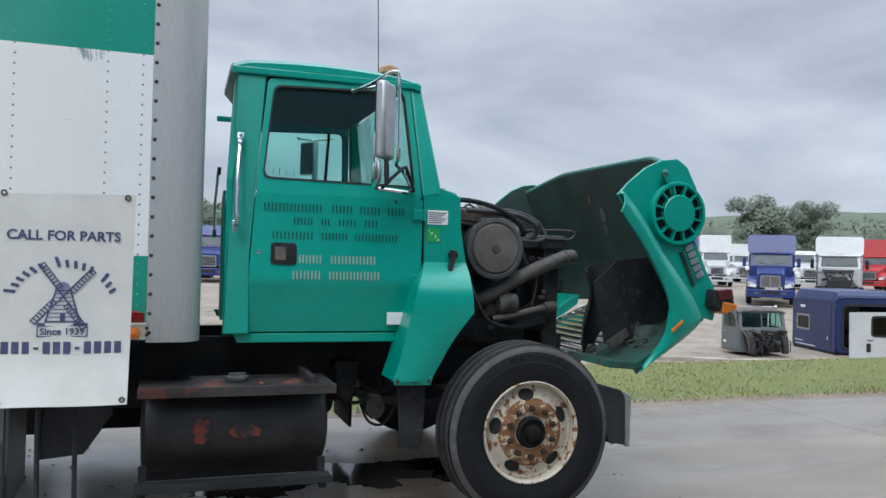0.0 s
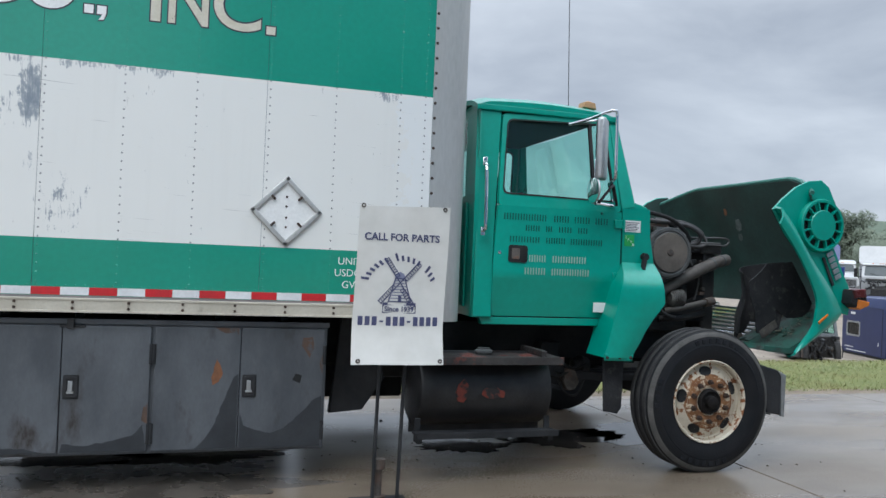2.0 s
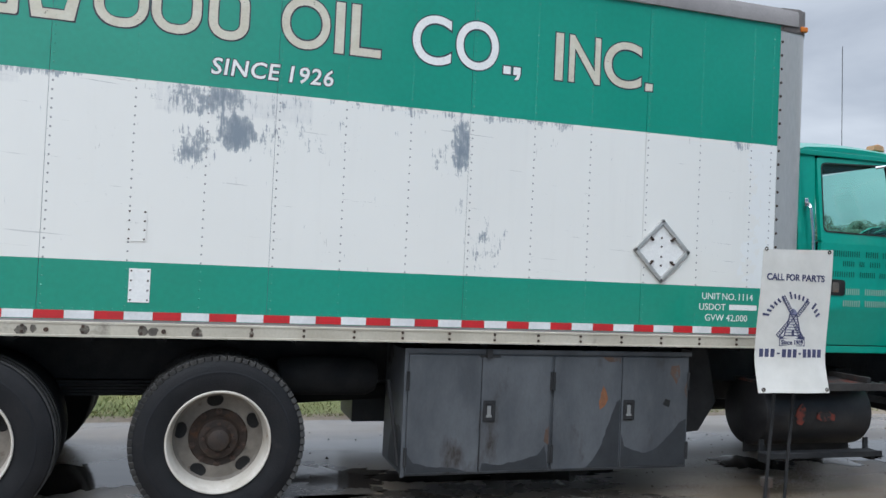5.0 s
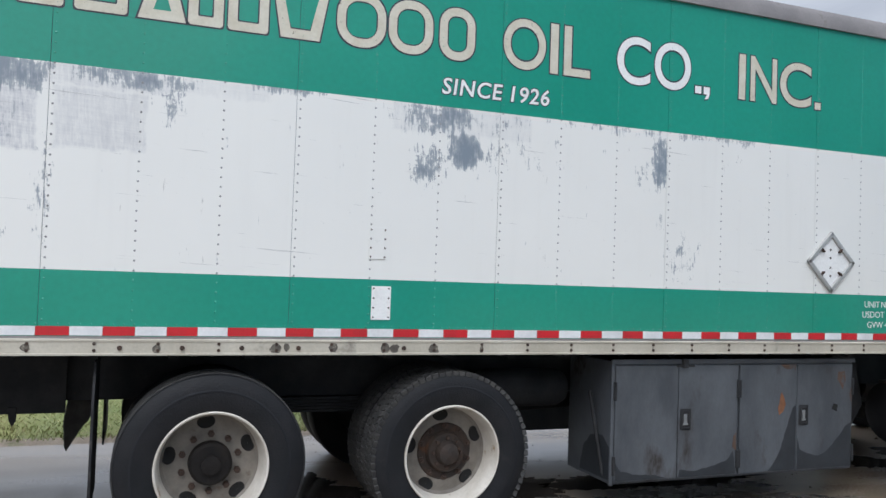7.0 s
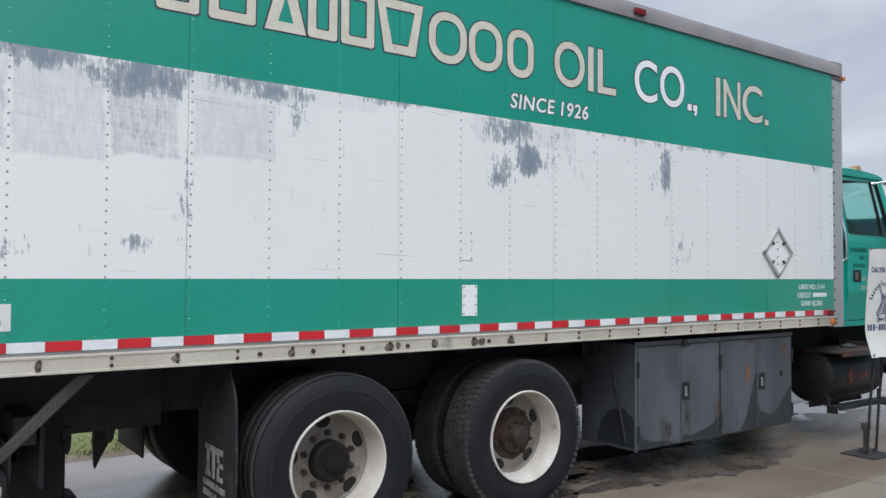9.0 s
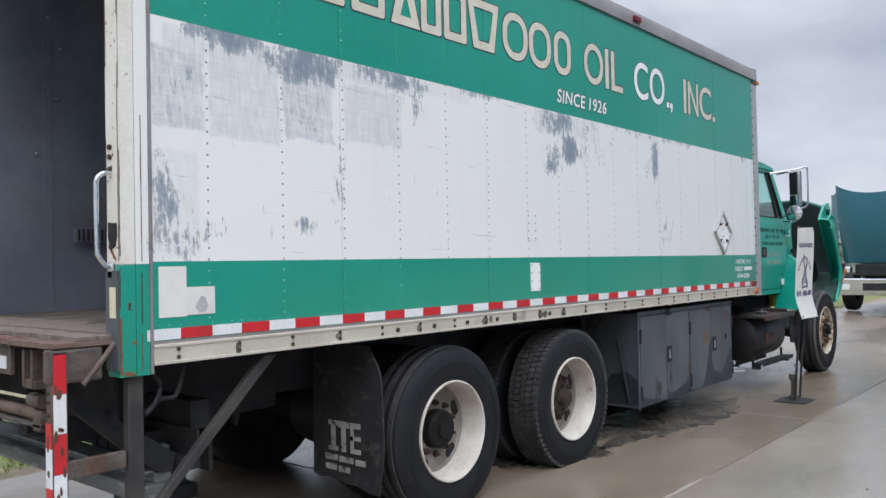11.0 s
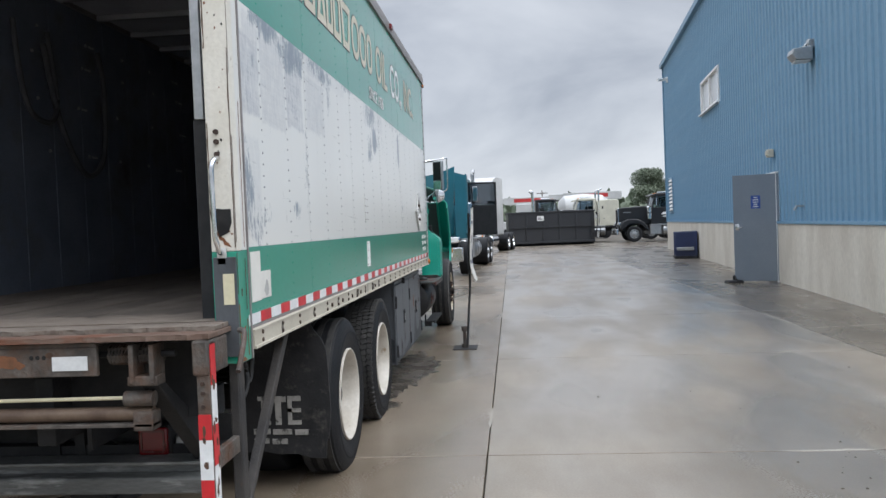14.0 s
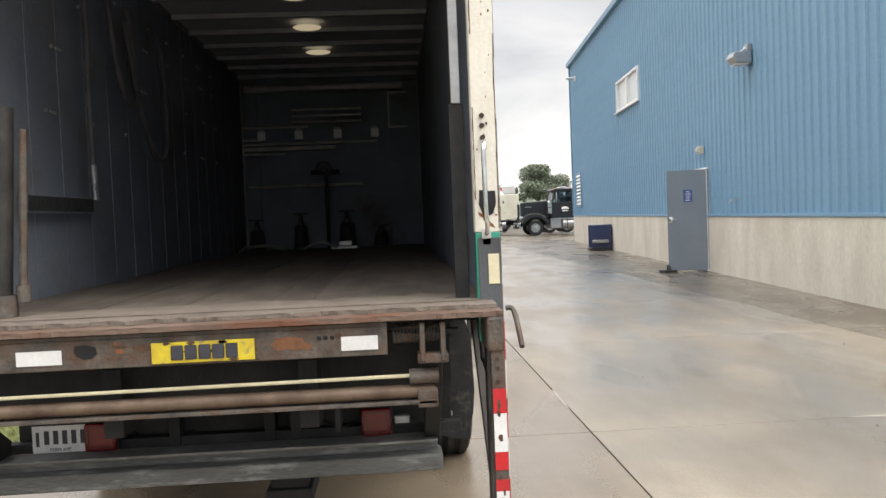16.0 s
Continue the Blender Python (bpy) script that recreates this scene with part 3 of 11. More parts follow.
def ragged(pts, amp=0.010):
    """A smooth closed outline through pts with a slightly torn edge."""
    n = len(pts)
    out = []
    for i in range(n):
        p, q = Vector(pts[i]), Vector(pts[(i + 1) % n])
        k = max(1, int((q - p).length / 0.03))
        straight = abs(p.x - q.x) < 1e-6 or abs(p.y - q.y) < 1e-6
        d = (q - p).normalized().orthogonal() if k > 1 else Vector((0, 0))
        for j in range(k):
            r = p.lerp(q, j / k)
            out.append(tuple(r + d * (0 if straight or j == 0 else amp * noise.noise((r.x * 40, r.y * 40, 1.7)))))
    return out


# ---- ground ----
def ground_z(x, y):
    z = 0.0
    if y > 10.4:
        k = min((y - 10.4) / 3.4, 1.0)
        z = -1.30 * (3 * k * k - 2 * k ** 3)
        if y > 24:
            z += 0.90 * min((y - 24) / 11, 1.0) + 0.27 * min(max((y - 35) / 16, 0.0), 1.0)
    r = math.hypot(x, y)
    if r > 140:
        side = min(max((y / r - 0.05) / 0.5, 0.0), 1.0)
        z += (0.030 + 0.058 * side) * (r - 140) * (0.8 + 0.35 * noise.noise((x * 0.004, y * 0.004, 3.1)))
    return z


def build_ground():
    xs = [-900, -600, -400, -250, -150, -90, -60, -40, -30] + [-24 + 2 * i for i in range(52)] + [84, 95, 110, 140, 180, 250, 330, 420, 520, 650, 900]
    ys = [-900, -500, -250, -120, -60, -30, -14, -7, -3, 0, 3, 5, 6.5, 7.42] + [7.7 + 0.35 * i for i in range(20)] + [15.2, 16.5, 18, 20, 23, 27, 32, 38, 45, 53, 62, 74, 90, 110, 135, 165, 200, 245, 300, 370, 450, 540, 660, 900]
    bm = B()
    grid = [[bm.verts.new((x, y, ground_z(x, y) - (0.035 if y <= 7.42 else -0.02 * noise.noise((x * 0.7, y * 0.7, 0)) - 0.01))) for y in ys] for x in xs]
    for i in range(len(xs) - 1):
        for j in range(len(ys) - 1):
            f = bm.faces.new((grid[i][j], grid[i + 1][j], grid[i + 1][j + 1], grid[i][j + 1]))
            cx, cy = (xs[i] + xs[i + 1]) / 2, (ys[j] + ys[j + 1]) / 2
            r = math.hypot(cx, cy)
            f.material_index = 3 if r > 100 else 0 if cy < 7.45 else 4 if cy < 7.65 else 1 if cy < 12.6 else 2
            f.smooth = True
    tagged(part("ground", bm, [JOINT, GRASS, GRAVEL, WOODS, VERGE]), "grass bank, pale gravel yard and wooded hills", "ground", kind="structure")


build_ground()


def build_grass():
    """Blades on the bank behind the trucks."""
    rng = random.Random(5)
    verts, faces = [], []
    for _ in range(56000):
        x = rng.uniform(-12, 16)
        y = 7.56 + 3.5 * rng.random() ** 1.15
        if noise.noise((x * 0.5, y * 0.8, 9)) < -0.45 and rng.random() < 0.7:
            continue
        h = rng.uniform(0.02, 0.050) * (1.25 if noise.noise((x * 0.35, y * 0.35, 4)) > 0.1 else 0.85)
        z, a, w = ground_z(x, y) + 0.005, rng.uniform(0, math.pi), rng.uniform(0.004, 0.009)
        dx, dy = math.cos(a) * w, math.sin(a) * w
        lx, ly = rng.uniform(-0.04, 0.04), rng.uniform(-0.04, 0.04)
        k = len(verts)
        verts += [(x - dx, y - dy, z), (x + dx, y + dy, z), (x + lx, y + ly, z + h)]
        faces.append((k, k + 1, k + 2))
    me = bpy.data.meshes.new("grass")
    me.from_pydata(verts, [], faces)
    m, n, l, b = nodes_of("grass_blades")
    geo = n.new("ShaderNodeNewGeometry")
    col = ramp_node(n, l, geo.outputs["Random Per Island"], 0.0, 1.0, (0.16, 0.205, 0.06), (0.36, 0.34, 0.17))
    l.new(mix_node(n, l, ramp_node(n, l, noise_node(n, l, 0.9, 4).outputs["Fac"], 0.5, 0.68), col, (0.23, 0.20, 0.09)), b.inputs["Base Color"])
    b.inputs["Roughness"].default_value = 0.7
    me.materials.append(m)
    tagged(new("grass", me), "rough mown green grass with dry patches", "grass", kind="stuff")


build_grass()


# ---- concrete yard in slabs ----
def build_pavement():
    pav = thing("pavement", "wet cast concrete yard in large slabs", "pavement", (0, 0, 0), kind="structure")
    xs = [-5.30 + 3.81 * k for k in range(-5, 14)]
    rows = [(-9.0, -4.6), (-4.6, -0.55), (-0.55, 3.51), (3.51, 7.42)]
    made = {}
    for i in range(len(xs) - 1):
        for j, (y0, y1) in enumerate(rows):
            key = (j,)
            if key not in made:
                bm = B()
                bx(bm, 0.006, 3.804, y0 + 0.004, y1 - 0.004, -0.12, 0, 0.005)
                ob = part("slab", bm, (WALL_LANE, WALL_LANE, CONCRETE, LANE)[j], pav)
                made[key] = ob.data
                ob.location = (xs[i], 0, 0)
            else:
                ob = new("slab", made[key])
                ob.parent = pav
                ob.location = (xs[i], 0, 0)
    return pav


pavement = build_pavement()


# ---- the blue sheet-metal building ----
def wall_y(x):
    return -2.45 - 0.078 * (x - 5.3)


WALL_TURN = math.degrees(math.atan(-0.078))


def build_building():
    # own axes: u along the wall from the door's hinge, v into the yard
    o = (7.3, wall_y(7.3), 0)
    b = thing("warehouse", "blue ribbed sheet-metal warehouse on a pale concrete base", "building", o, WALL_TURN)
    u0, u1, eave = -8.9, 21.9, 8.75
    d0, d1 = 0.42, 1.38
    for a, c in ((u0, d0), (d1, u1)):
        part("base_wall", bx(B(), a, c, -0.30, 0.04, -0.1, 1.30, 0.01), BASE_WALL, b, "pale poured concrete base with faint stains", local=True)
    wx = [(u0, 7.2, 1.36, eave), (7.2, 10.6, 1.36, 5.02), (7.2, 10.6, 6.12, eave), (10.6, u1, 1.36, eave)]
    for a, c, z0, z1 in wx:
        pieces = [(a, c, z0, z1)]
        if a == u0:
            pieces = [(u0, d0, z0, z1), (d0, d1, 2.42, z1), (d1, 7.2, z0, z1)]
        for p, q, r, s in pieces:
            part("sheet_wall", bx(B(), p, q, -0.30, 0.0, r, s), BLUE_SHEET, b, local=True)
    # ribs, each a trapezoid on the sheet
    rib = B()
    prism(rib, [(-0.05, 0.0), (-0.022, 0.034), (0.022, 0.034), (0.05, 0.0)], "z", 1.36, eave)
    first = part("rib", rib, BLUE_SHEET, b, local=True)
    short = None
    k = int((u1 - u0) / 0.305)
    for i in range(k):
        u = u0 + 0.15 + 0.305 * i
        if 7.1 < u < 10.7:
            continue
        if d0 - 0.1 < u < d1 + 0.1:
            if short is None:
                bm = B()
                prism(bm, [(-0.05, 0.0), (-0.022, 0.034), (0.022, 0.034), (0.05, 0.0)], "z", 2.48, eave)
                short = bm
                ob = part("rib", bm, BLUE_SHEET, b, local=True)
                sd = ob.data
            else:
                ob = new("rib", sd)
                ob.parent = b
        else:
            ob = new("rib", first.data)
            ob.parent = b
        ob.location = (u, 0, 0)
    first.location = (u0 + 0.05, 0, 0)
    for z0, z1 in ((1.36, 5.0), (6.14, eave)):
        bm = B()
        prism(bm, [(-0.05, 0.0), (-0.022, 0.034), (0.022, 0.034), (0.05, 0.0)], "z", z0, z1)
        md = None
        for i in range(k):
            u = u0 + 0.15 + 0.305 * i
            if 7.1 < u < 10.7:
                if md is None:
                    ob = part("rib", bm, BLUE_SHEET, b, local=True)
                    md = ob.data
                else:
                    ob = new("rib", md)
                    ob.parent = b
                ob.location = (u, 0, 0)
    bm = B()
    bx(bm, u0, d0, -0.02, 0.065, 1.30, 1.36, 0.008)
    bx(bm, d1, u1, -0.02, 0.065, 1.30, 1.36, 0.008)
    part("base_flashing", bm, BLUE_SHEET, b, local=True)
    bm = B()
    bx(bm, u1 - 0.02, u1 + 0.08, -0.3, 0.07, 1.30, eave, 0.01)
    part("corner_trim", bm, BLUE_SHEET, b, local=True)
    bm = B()
    bx(bm, u0, u1 + 0.25, -0.4, 0.16, eave, eave + 0.22, 0.02)
    part("eave_gutter", bm, BLUE_SHEET, b, local=True)
    bm = B()
    prism(bm, [(-0.4, eave + 0.2), (0.14, eave + 0.2), (-14, eave + 2.4), (-28, eave + 0.2)], "x", u0, u1 + 0.2)
    part("roof", bm, STEEL, b, local=True)
    bm = B()
    bx(bm, u1 - 0.3, u1, -28, -0.3, -0.1, eave)
    bx(bm, u0, u0 + 0.3, -28, -0.3, -0.1, eave)
    bx(bm, u0, u1, -28.3, -28, -0.1, eave)
    part("end_walls", bm, BLUE_SHEET, b, local=True)
    bm = B()
    bx(bm, d0, d1, -1.5, -1.2, 0, 2.42)
    part("doorway_backing", bm, SEAT, b, local=True)
    # frame, open door leaf at right angles to the wall
    bm = B()
    bx(bm, d0 - 0.03, d0 + 0.03, -0.28, 0.07, 0, 2.44, 0.006)
    bx(bm, d1 - 0.03, d1 + 0.03, -0.28, 0.07, 0, 2.44, 0.006)
    bx(bm, d0 - 0.03, d1 + 0.03, -0.28, 0.07, 2.40, 2.46, 0.006)
    part("door_frame", bm, WHITE, b, local=True)
    # window with two lights
    win = part("window", bx(bx(bx(bx(bx(B(), 7.2, 10.6, -0.12, 0.05, 5.02, 5.10, 0.01), 7.2, 10.6, -0.12, 0.05, 6.04, 6.12, 0.01), 7.2, 7.28, -0.12, 0.05, 5.10, 6.04, 0.01),
               10.52, 10.6, -0.12, 0.05, 5.10, 6.04, 0.01), 8.84, 8.94, -0.12, 0.05, 5.10, 6.04, 0.01), WHITE, b, local=True)
    for a, c in ((7.28, 8.84), (8.94, 10.52)):
        part("pane", bx(B(), a, c, -0.06, -0.04, 5.10, 6.04), PANE, win, local=True)
    part("sill", bx(B(), 7.1, 10.7, 0.0, 0.12, 4.97, 5.02, 0.008), WHITE, win, local=True)
    # louvre
    lv = part("louvre", bx(bx(bx(bx(B(), 19.2, 20.5, 0.0, 0.07, 1.72, 1.80, 0.01), 19.2, 20.5, 0.0, 0.07, 3.28, 3.36, 0.01), 19.2, 19.28, 0, 0.07, 1.8, 3.28, 0.01), 20.42, 20.5, 0, 0.07, 1.8, 3.28, 0.01), BLUE_SHEET, b, "slatted wall louvre", local=True)
    for i in range(9):
        part("slat", bx(B(), 19.28, 20.42, -0.02, 0.02, -0.075, 0.06, m=pose(0, 0.045, 1.9 + 0.165 * i, 35, 0, 0)), WHITE, lv, local=True)
    # flood lamp over the yard
    lamp = part("wall_lamp", prism(bx(B(), -2.53, -2.37, 0.0, 0.12, 4.56, 4.74, 0.02), [(0.06, 4.60), (0.40, 4.56), (0.44, 4.46), (0.36, 4.36), (0.06, 4.34)], "x", -2.64, -2.26, 0.02), STEEL, b, "grey flood lamp", local=True)
    part("lens", bx(B(), -2.60, -2.30, 0.10, 0.36, 4.325, 4.345, 0.005), WHITE, lamp, local=True)
    part("arm", cyl(B(), (-2.45, 0.08, 4.7), (-2.45, 0.2, 4.58), 0.025, 8), STEEL, lamp, local=True)
    part("alarm_box", bx(bx(B(), 0.62, 0.82, 0.03, 0.16, 2.80, 2.98, 0.015), 0.66, 0.78, 0.16, 0.19, 2.84, 2.94, 0.01), CREAM, b, "small cream alarm box", local=True)
    tap = part("wall_tap", cyl(cyl(B(), (-1.55, 0.0, 1.66), (-1.55, 0.16, 1.66), 0.02, 10), (-1.55, 0.14, 1.66), (-1.55, 0.19, 1.58), 0.022, 10), STEEL, b, local=True)
    part("camera_stub", cyl(bx(B(), 19.9, 20.1, 0.0, 0.1, 7.75, 8.0, 0.02), (20, 0.08, 7.9), (19.8, 0.5, 7.85), 0.07, 10), WHITE, b, local=True)
    return b


PANE = surf("bright_window_glass", (0.55, 0.58, 0.62), (0.6, 0.63, 0.66), 1.0, (0.05, 0.12))
warehouse = build_building()


def build_open_door():
    d = thing("door", "grey steel door standing open against a wedge", "door", (7.70, -2.63, 0), 68)
    leaf = part("leaf", bx(B(), 0.0, 0.96, -0.025, 0.025, 0.03, 2.42, 0.004), DOOR_GREY, d, local=True)
    s = part("notice", bx(B(), 0.38, 0.58, 0.026, 0.034, 1.66, 1.95, 0.002), SIGN_BLUE, leaf, "blue notice", local=True)
    for i, w in enumerate((0.08, 0.13, 0.12, 0.08, 0.11)):
        part("text_bar", bx(B(), 0.48 - w / 2, 0.48 + w / 2, 0.0345, 0.038, 1.895 - i * 0.05, 1.912 - i * 0.05), WHITE, s, local=True)
    h = part("lever_handle", cyl(bx(B(), 0.84, 0.92, 0.026, 0.034, 1.18, 1.32, 0.003), (0.88, 0.03, 1.25), (0.88, 0.09, 1.25), 0.014, 10), CHROME, leaf, "chrome handle", local=True)
    part("lever", cyl(B(), (0.88, 0.085, 1.25), (0.76, 0.085, 1.25), 0.011, 10), CHROME, h, local=True)
    for z in (0.3, 1.2, 2.1):
        part("hinge", cyl(B(), (-0.02, 0, z - 0.06), (-0.02, 0, z + 0.06), 0.014, 8), STEEL, leaf, local=True)


build_open_door()


def build_wedge():
    w = thing("door_stop", "dark block holding the steel door open", "door stop", (8.02, -1.72, 0))
    part("block", bx(B(), -0.22, 0.12, -0.14, 0.2, 0, 0.05, 0.012), UNDER, w, local=True)
    part("loop", tube(B(), [(-0.15, 0.0, 0.04), (-0.1, 0.02, 0.14), (0.02, 0.02, 0.14), (0.06, 0.0, 0.04)], 0.02, 8), UNDER, w, local=True)


build_wedge()


def build_crate():
    c = thing("scrap_panel_box", "dented navy blue scrap body box by the wall", "scrap box", (19.7, wall_y(19.7) + 0.10, 0), -8)
    part("shell", bx(bx(B(), -0.45, 0.45, -0.04, 0.04, 0.1, 1.0, 0.03), 0.40, 0.47, -0.04, 0.75, 0.05, 0.98, 0.02), NAVY_PAINT, c, local=True)
    part("side", bx(B(), -0.47, -0.40, -0.04, 0.75, 0.05, 0.98, 0.03), NAVY_PAINT, c, local=True)
    part("bottom_rail", bx(B(), -0.5, 0.5, -0.06, 0.78, 0.0, 0.1, 0.02), UNDER, c, local=True)
    part("step", bx(B(), -0.62, -0.47, 0.1, 0.7, 0.30, 0.42, 0.02), STEEL, c, local=True)


NAVY_PAINT = surf("navy_paint", (0.012, 0.022, 0.075), (0.018, 0.032, 0.10), 2, (0.3, 0.5), coat=0.2)
build_crate()


# ---- the green box truck ----
truck = thing("box_truck", "green and white tandem-axle box truck with its bonnet tipped open", "truck", (-3.0, 5.6, 0))
Y0, Y1 = 4.40, 6.80           # the box's two sides
CY = 5.60                     # the truck's centre line
XR, XF = -7.48, 0.03          # the box's rear and front
BLACK_HOLE = surf("shadow_black", (0.006, 0.006, 0.007), (0.01, 0.01, 0.01), 5, (0.8, 0.9))


def both(f):
    """Runs f(y) for a near-side y turned into a map of distance from the centre line."""
    return [f(lambda d: CY - d, -1), f(lambda d: CY + d, 1)]


CAP_BROWN = surf("weathered_dark_cap", (0.085, 0.075, 0.072), (0.14, 0.125, 0.12), 7, (0.5, 0.75), bump=0.2)
# ceiling colour raised to stand in for light bounced off the floor
ROOF_IN = surf("bounce_lit_roof_lining", (0.52, 0.54, 0.58), (0.44, 0.46, 0.50), 2, (0.5, 0.7))


def build_box():
    seams = [-7.42, -6.295, -5.055, -3.815, -2.594, -1.317, -0.24]
    for y_out, y_in in ((Y0, Y0 + 0.004), (Y1, Y1 - 0.004)):
        for a, c in zip(seams, seams[1:]):
            bm = B()
            zs = (1.16, 1.496, 2.535, 3.43)
            V = [[[bm.verts.new((x, y, z)) for z in zs] for y in (y_out, y_in)] for x in (a + 0.0012, c - 0.0012)]
            for k in range(3):
                for i in range(2):
                    bm.faces.new((V[0][i][k], V[1][i][k], V[1][i][k + 1], V[0][i][k + 1])).material_index = (0, 1, 0)[k]
                    bm.faces.new((V[i][0][k], V[i][1][k], V[i][1][k + 1], V[i][0][k + 1])).material_index = (0, 1, 0)[k]
            for k in (0, 3):
                bm.faces.new((V[0][0][k], V[1][0][k], V[1][1][k], V[0][1][k]))
            part("side_panel", bm, [BAND, SIDE], truck)
    for y in (Y0 + 0.006, Y1 - 0.046):
        part("side_lining", bx(B(), XR, XF - 0.1, y, y + 0.04, 1.12, 3.46), INSIDE, truck, "dark lining of the load space")
    part("front_lining", bx(B(), -0.11, -0.06, Y0 + 0.05, Y1 - 0.05, 1.12, 3.46), INSIDE, truck)
    part("roof_lining", bx(B(), XR, -0.06, Y0 + 0.02, Y1 - 0.02, 3.46, 3.50), ROOF_IN, truck)
    # rivets: columns of domed heads, joined
    bm = B()
    cols = [-7.36, -7.085, -6.673, -6.276, -5.86, -5.445, -5.035, -4.602, -4.202, -3.795, -3.393, -2.982, -2.574, -2.143, -1.733, -1.297, -0.883, -0.459, -0.29]
    def rivet(x, y, z, r=0.0062, s=-1):
        c = bm.verts.new((x, y + s * 0.004, z))
        ring = [bm.verts.new((x + r * math.cos(a), y, z + r * math.sin(a))) for a in [i * math.pi / 3 for i in range(6)]]
        for i in range(6):
            bm.faces.new((c, ring[i], ring[(i + 1) % 6]))
    for x in cols:
        for i in range(43):
            z = 1.245 + 0.0515 * i
            if 1.49 < z < 2.54:
                rivet(x, Y0, z)
    tagged(part("rivets", bm, RIVET, truck), kind="stuff")
    bm = B()
    for x in cols:
        for i in range(43):
            z = 1.245 + 0.0515 * i
            if z < 3.42 and (z < 1.49 or z > 2.54):
                rivet(x, Y0, z)
    for i in range(140):
        rivet(-7.38 + 0.0512 * i, Y0, 1.225, 0.005)
    tagged(part("painted_rivets", bm, BAND, truck), kind="stuff")
    # lower and upper rails with bolts
    bm = B()
    prism(bm, [(Y0 - 0.014, 1.079), (Y0 - 0.014, 1.136), (Y0 - 0.018, 1.138), (Y0 - 0.018, 1.147), (Y0 - 0.004, 1.151), (Y0 + 0.05, 1.151), (Y0 + 0.05, 1.067), (Y0 - 0.022, 1.067), (Y0 - 0.022, 1.077)], "x", XR + 0.12, -0.24)
    lr = part("lower_rail", bm, RAIL, truck, "dirty cream aluminium rail")
    part("rail_gap", bx(B(), XR + 0.12, -0.24, Y0 - 0.003, Y0 + 0.05, 1.1515, 1.163), RAIL_TOP, lr, "dull seam over the rail")
    bm = B()
    prism(bm, [(Y1 + 0.014, 1.065), (Y1 + 0.014, 1.150), (Y1 + 0.004, 1.162), (Y1 - 0.05, 1.162), (Y1 - 0.05, 1.052)], "x", XR + 0.12, -0.24)
    part("lower_rail", bm, RAIL, truck)
    bm = B()
    rng = random.Random(3)
    for i in range(24):
        x = -7.25 + 0.305 * i
        for z in (1.092, 1.126):
            cyl(bm, (x, Y0 - 0.020, z), (x, Y0 - 0.013, z), 0.009, 8)
        if i in (4, 5, 6, 7, 9):
            cyl(bm, (x + 0.12, Y0 - 0.022, 1.105), (x + 0.12, Y0 - 0.013, 1.105), 0.013, 10)
    tagged(part("rail_bolts", bm, NUT, truck), kind="stuff")
    for y in (Y0, Y1):
        s = -1 if y == Y0 else 1
        bm = B()
        prism(bm, [(y + s * 0.018, 3.42), (y + s * 0.018, 3.50), (y + s * 0.002, 3.545), (y - s * 0.06, 3.555), (y - s * 0.06, 3.42)], "x", XR, -0.10, 0.003)
        part("upper_rail", bm, RAIL_TOP, truck, "weathered dull top rail")
    bm = B()
    bx(bm, XR, -0.08, Y0 + 0.05, Y1 - 0.05, 3.52, 3.545)
    part("box_roof", bm, ALU, truck)
    # rounded front corner posts and the front face
    for s, y in ((-1, Y0), (1, Y1)):
        pts = [(-0.24, y - s * 0.0)] + [(-0.10 + 0.13 * math.sin(radians(a)), y - s * 0.13 + s * 0.13 * math.cos(radians(a))) for a in range(0, 91, 10)] + [(0.03, y - s * 0.25), (-0.06, y - s * 0.25), (-0.06, y - s * 0.05), (-0.24, y - s * 0.05)]
        bm = B()
        prism(bm, pts, "z", 1.05, 3.53)
        part("corner_post", bm, ALU, truck, "dull aluminium corner post", smooth="auto")
        bm = B()
        for i in range(24):
            z = 1.10 + 0.1 * i
            lathe(bm, [(0.0105, 0), (0.008, s * 0.005), (0.001, s * 0.007)], (-0.225, y, z), "y", 8)
        tagged(part("post_rivets", bm, NUT, truck), kind="stuff")
        cap = [(-0.245, y + s * 0.004)] + [(-0.10 + 0.136 * math.sin(radians(a)), y - s * 0.13 + s * 0.136 * math.cos(radians(a))) for a in range(0, 91, 10)] + [(0.036, y - s * 0.25), (-0.245, y - s * 0.25)]
        part("corner_cap", prism(B(), cap, "z", 3.375, 3.552, 0.012), CAP_BROWN, truck, "dark weathered corner cap", smooth="auto")
    bm = B()
    bx(bm, -0.055, 0.02, Y0 + 0.25, Y1 - 0.25, 1.05, 3.53)
    part("front_wall", bm, ALU, truck)
    part("corner_marker", bx(B(), -0.075, -0.015, Y0 - 0.016, Y0 + 0.012, 3.39, 3.43, 0.008), AMBER, truck)
    part("side_marker", bx(B(), -3.03, -2.91, Y0 - 0.042, Y0 - 0.019, 3.452, 3.50, 0.008), RED_LENS, truck)
    # reflective tape, pieces of 6 inches
    me = None
    for i in range(46):
        x = -7.384 + 0.1545 * i
        bm = B()
        if x > -0.42:
            break
        bx(bm, x, x + 0.1535, Y0 - 0.0035, Y0 - 0.0005, 1.167, 1.213)
        part("tape_strip", bm, WHITE_TAPE if i % 2 == 0 else RED_TAPE, truck)
    part("marker_lamp", lathe(B(), [(0.033, 0), (0.03, -0.02), (0.001, -0.028)], (-0.30, Y0 - 0.012, 1.10), "y", 16), AMBER, truck)
    part("marker_reflector", bx(B(), -0.36, -0.25, Y0 - 0.006, Y0 - 0.001, 1.155, 1.205, 0.002), RED_LENS, truck)
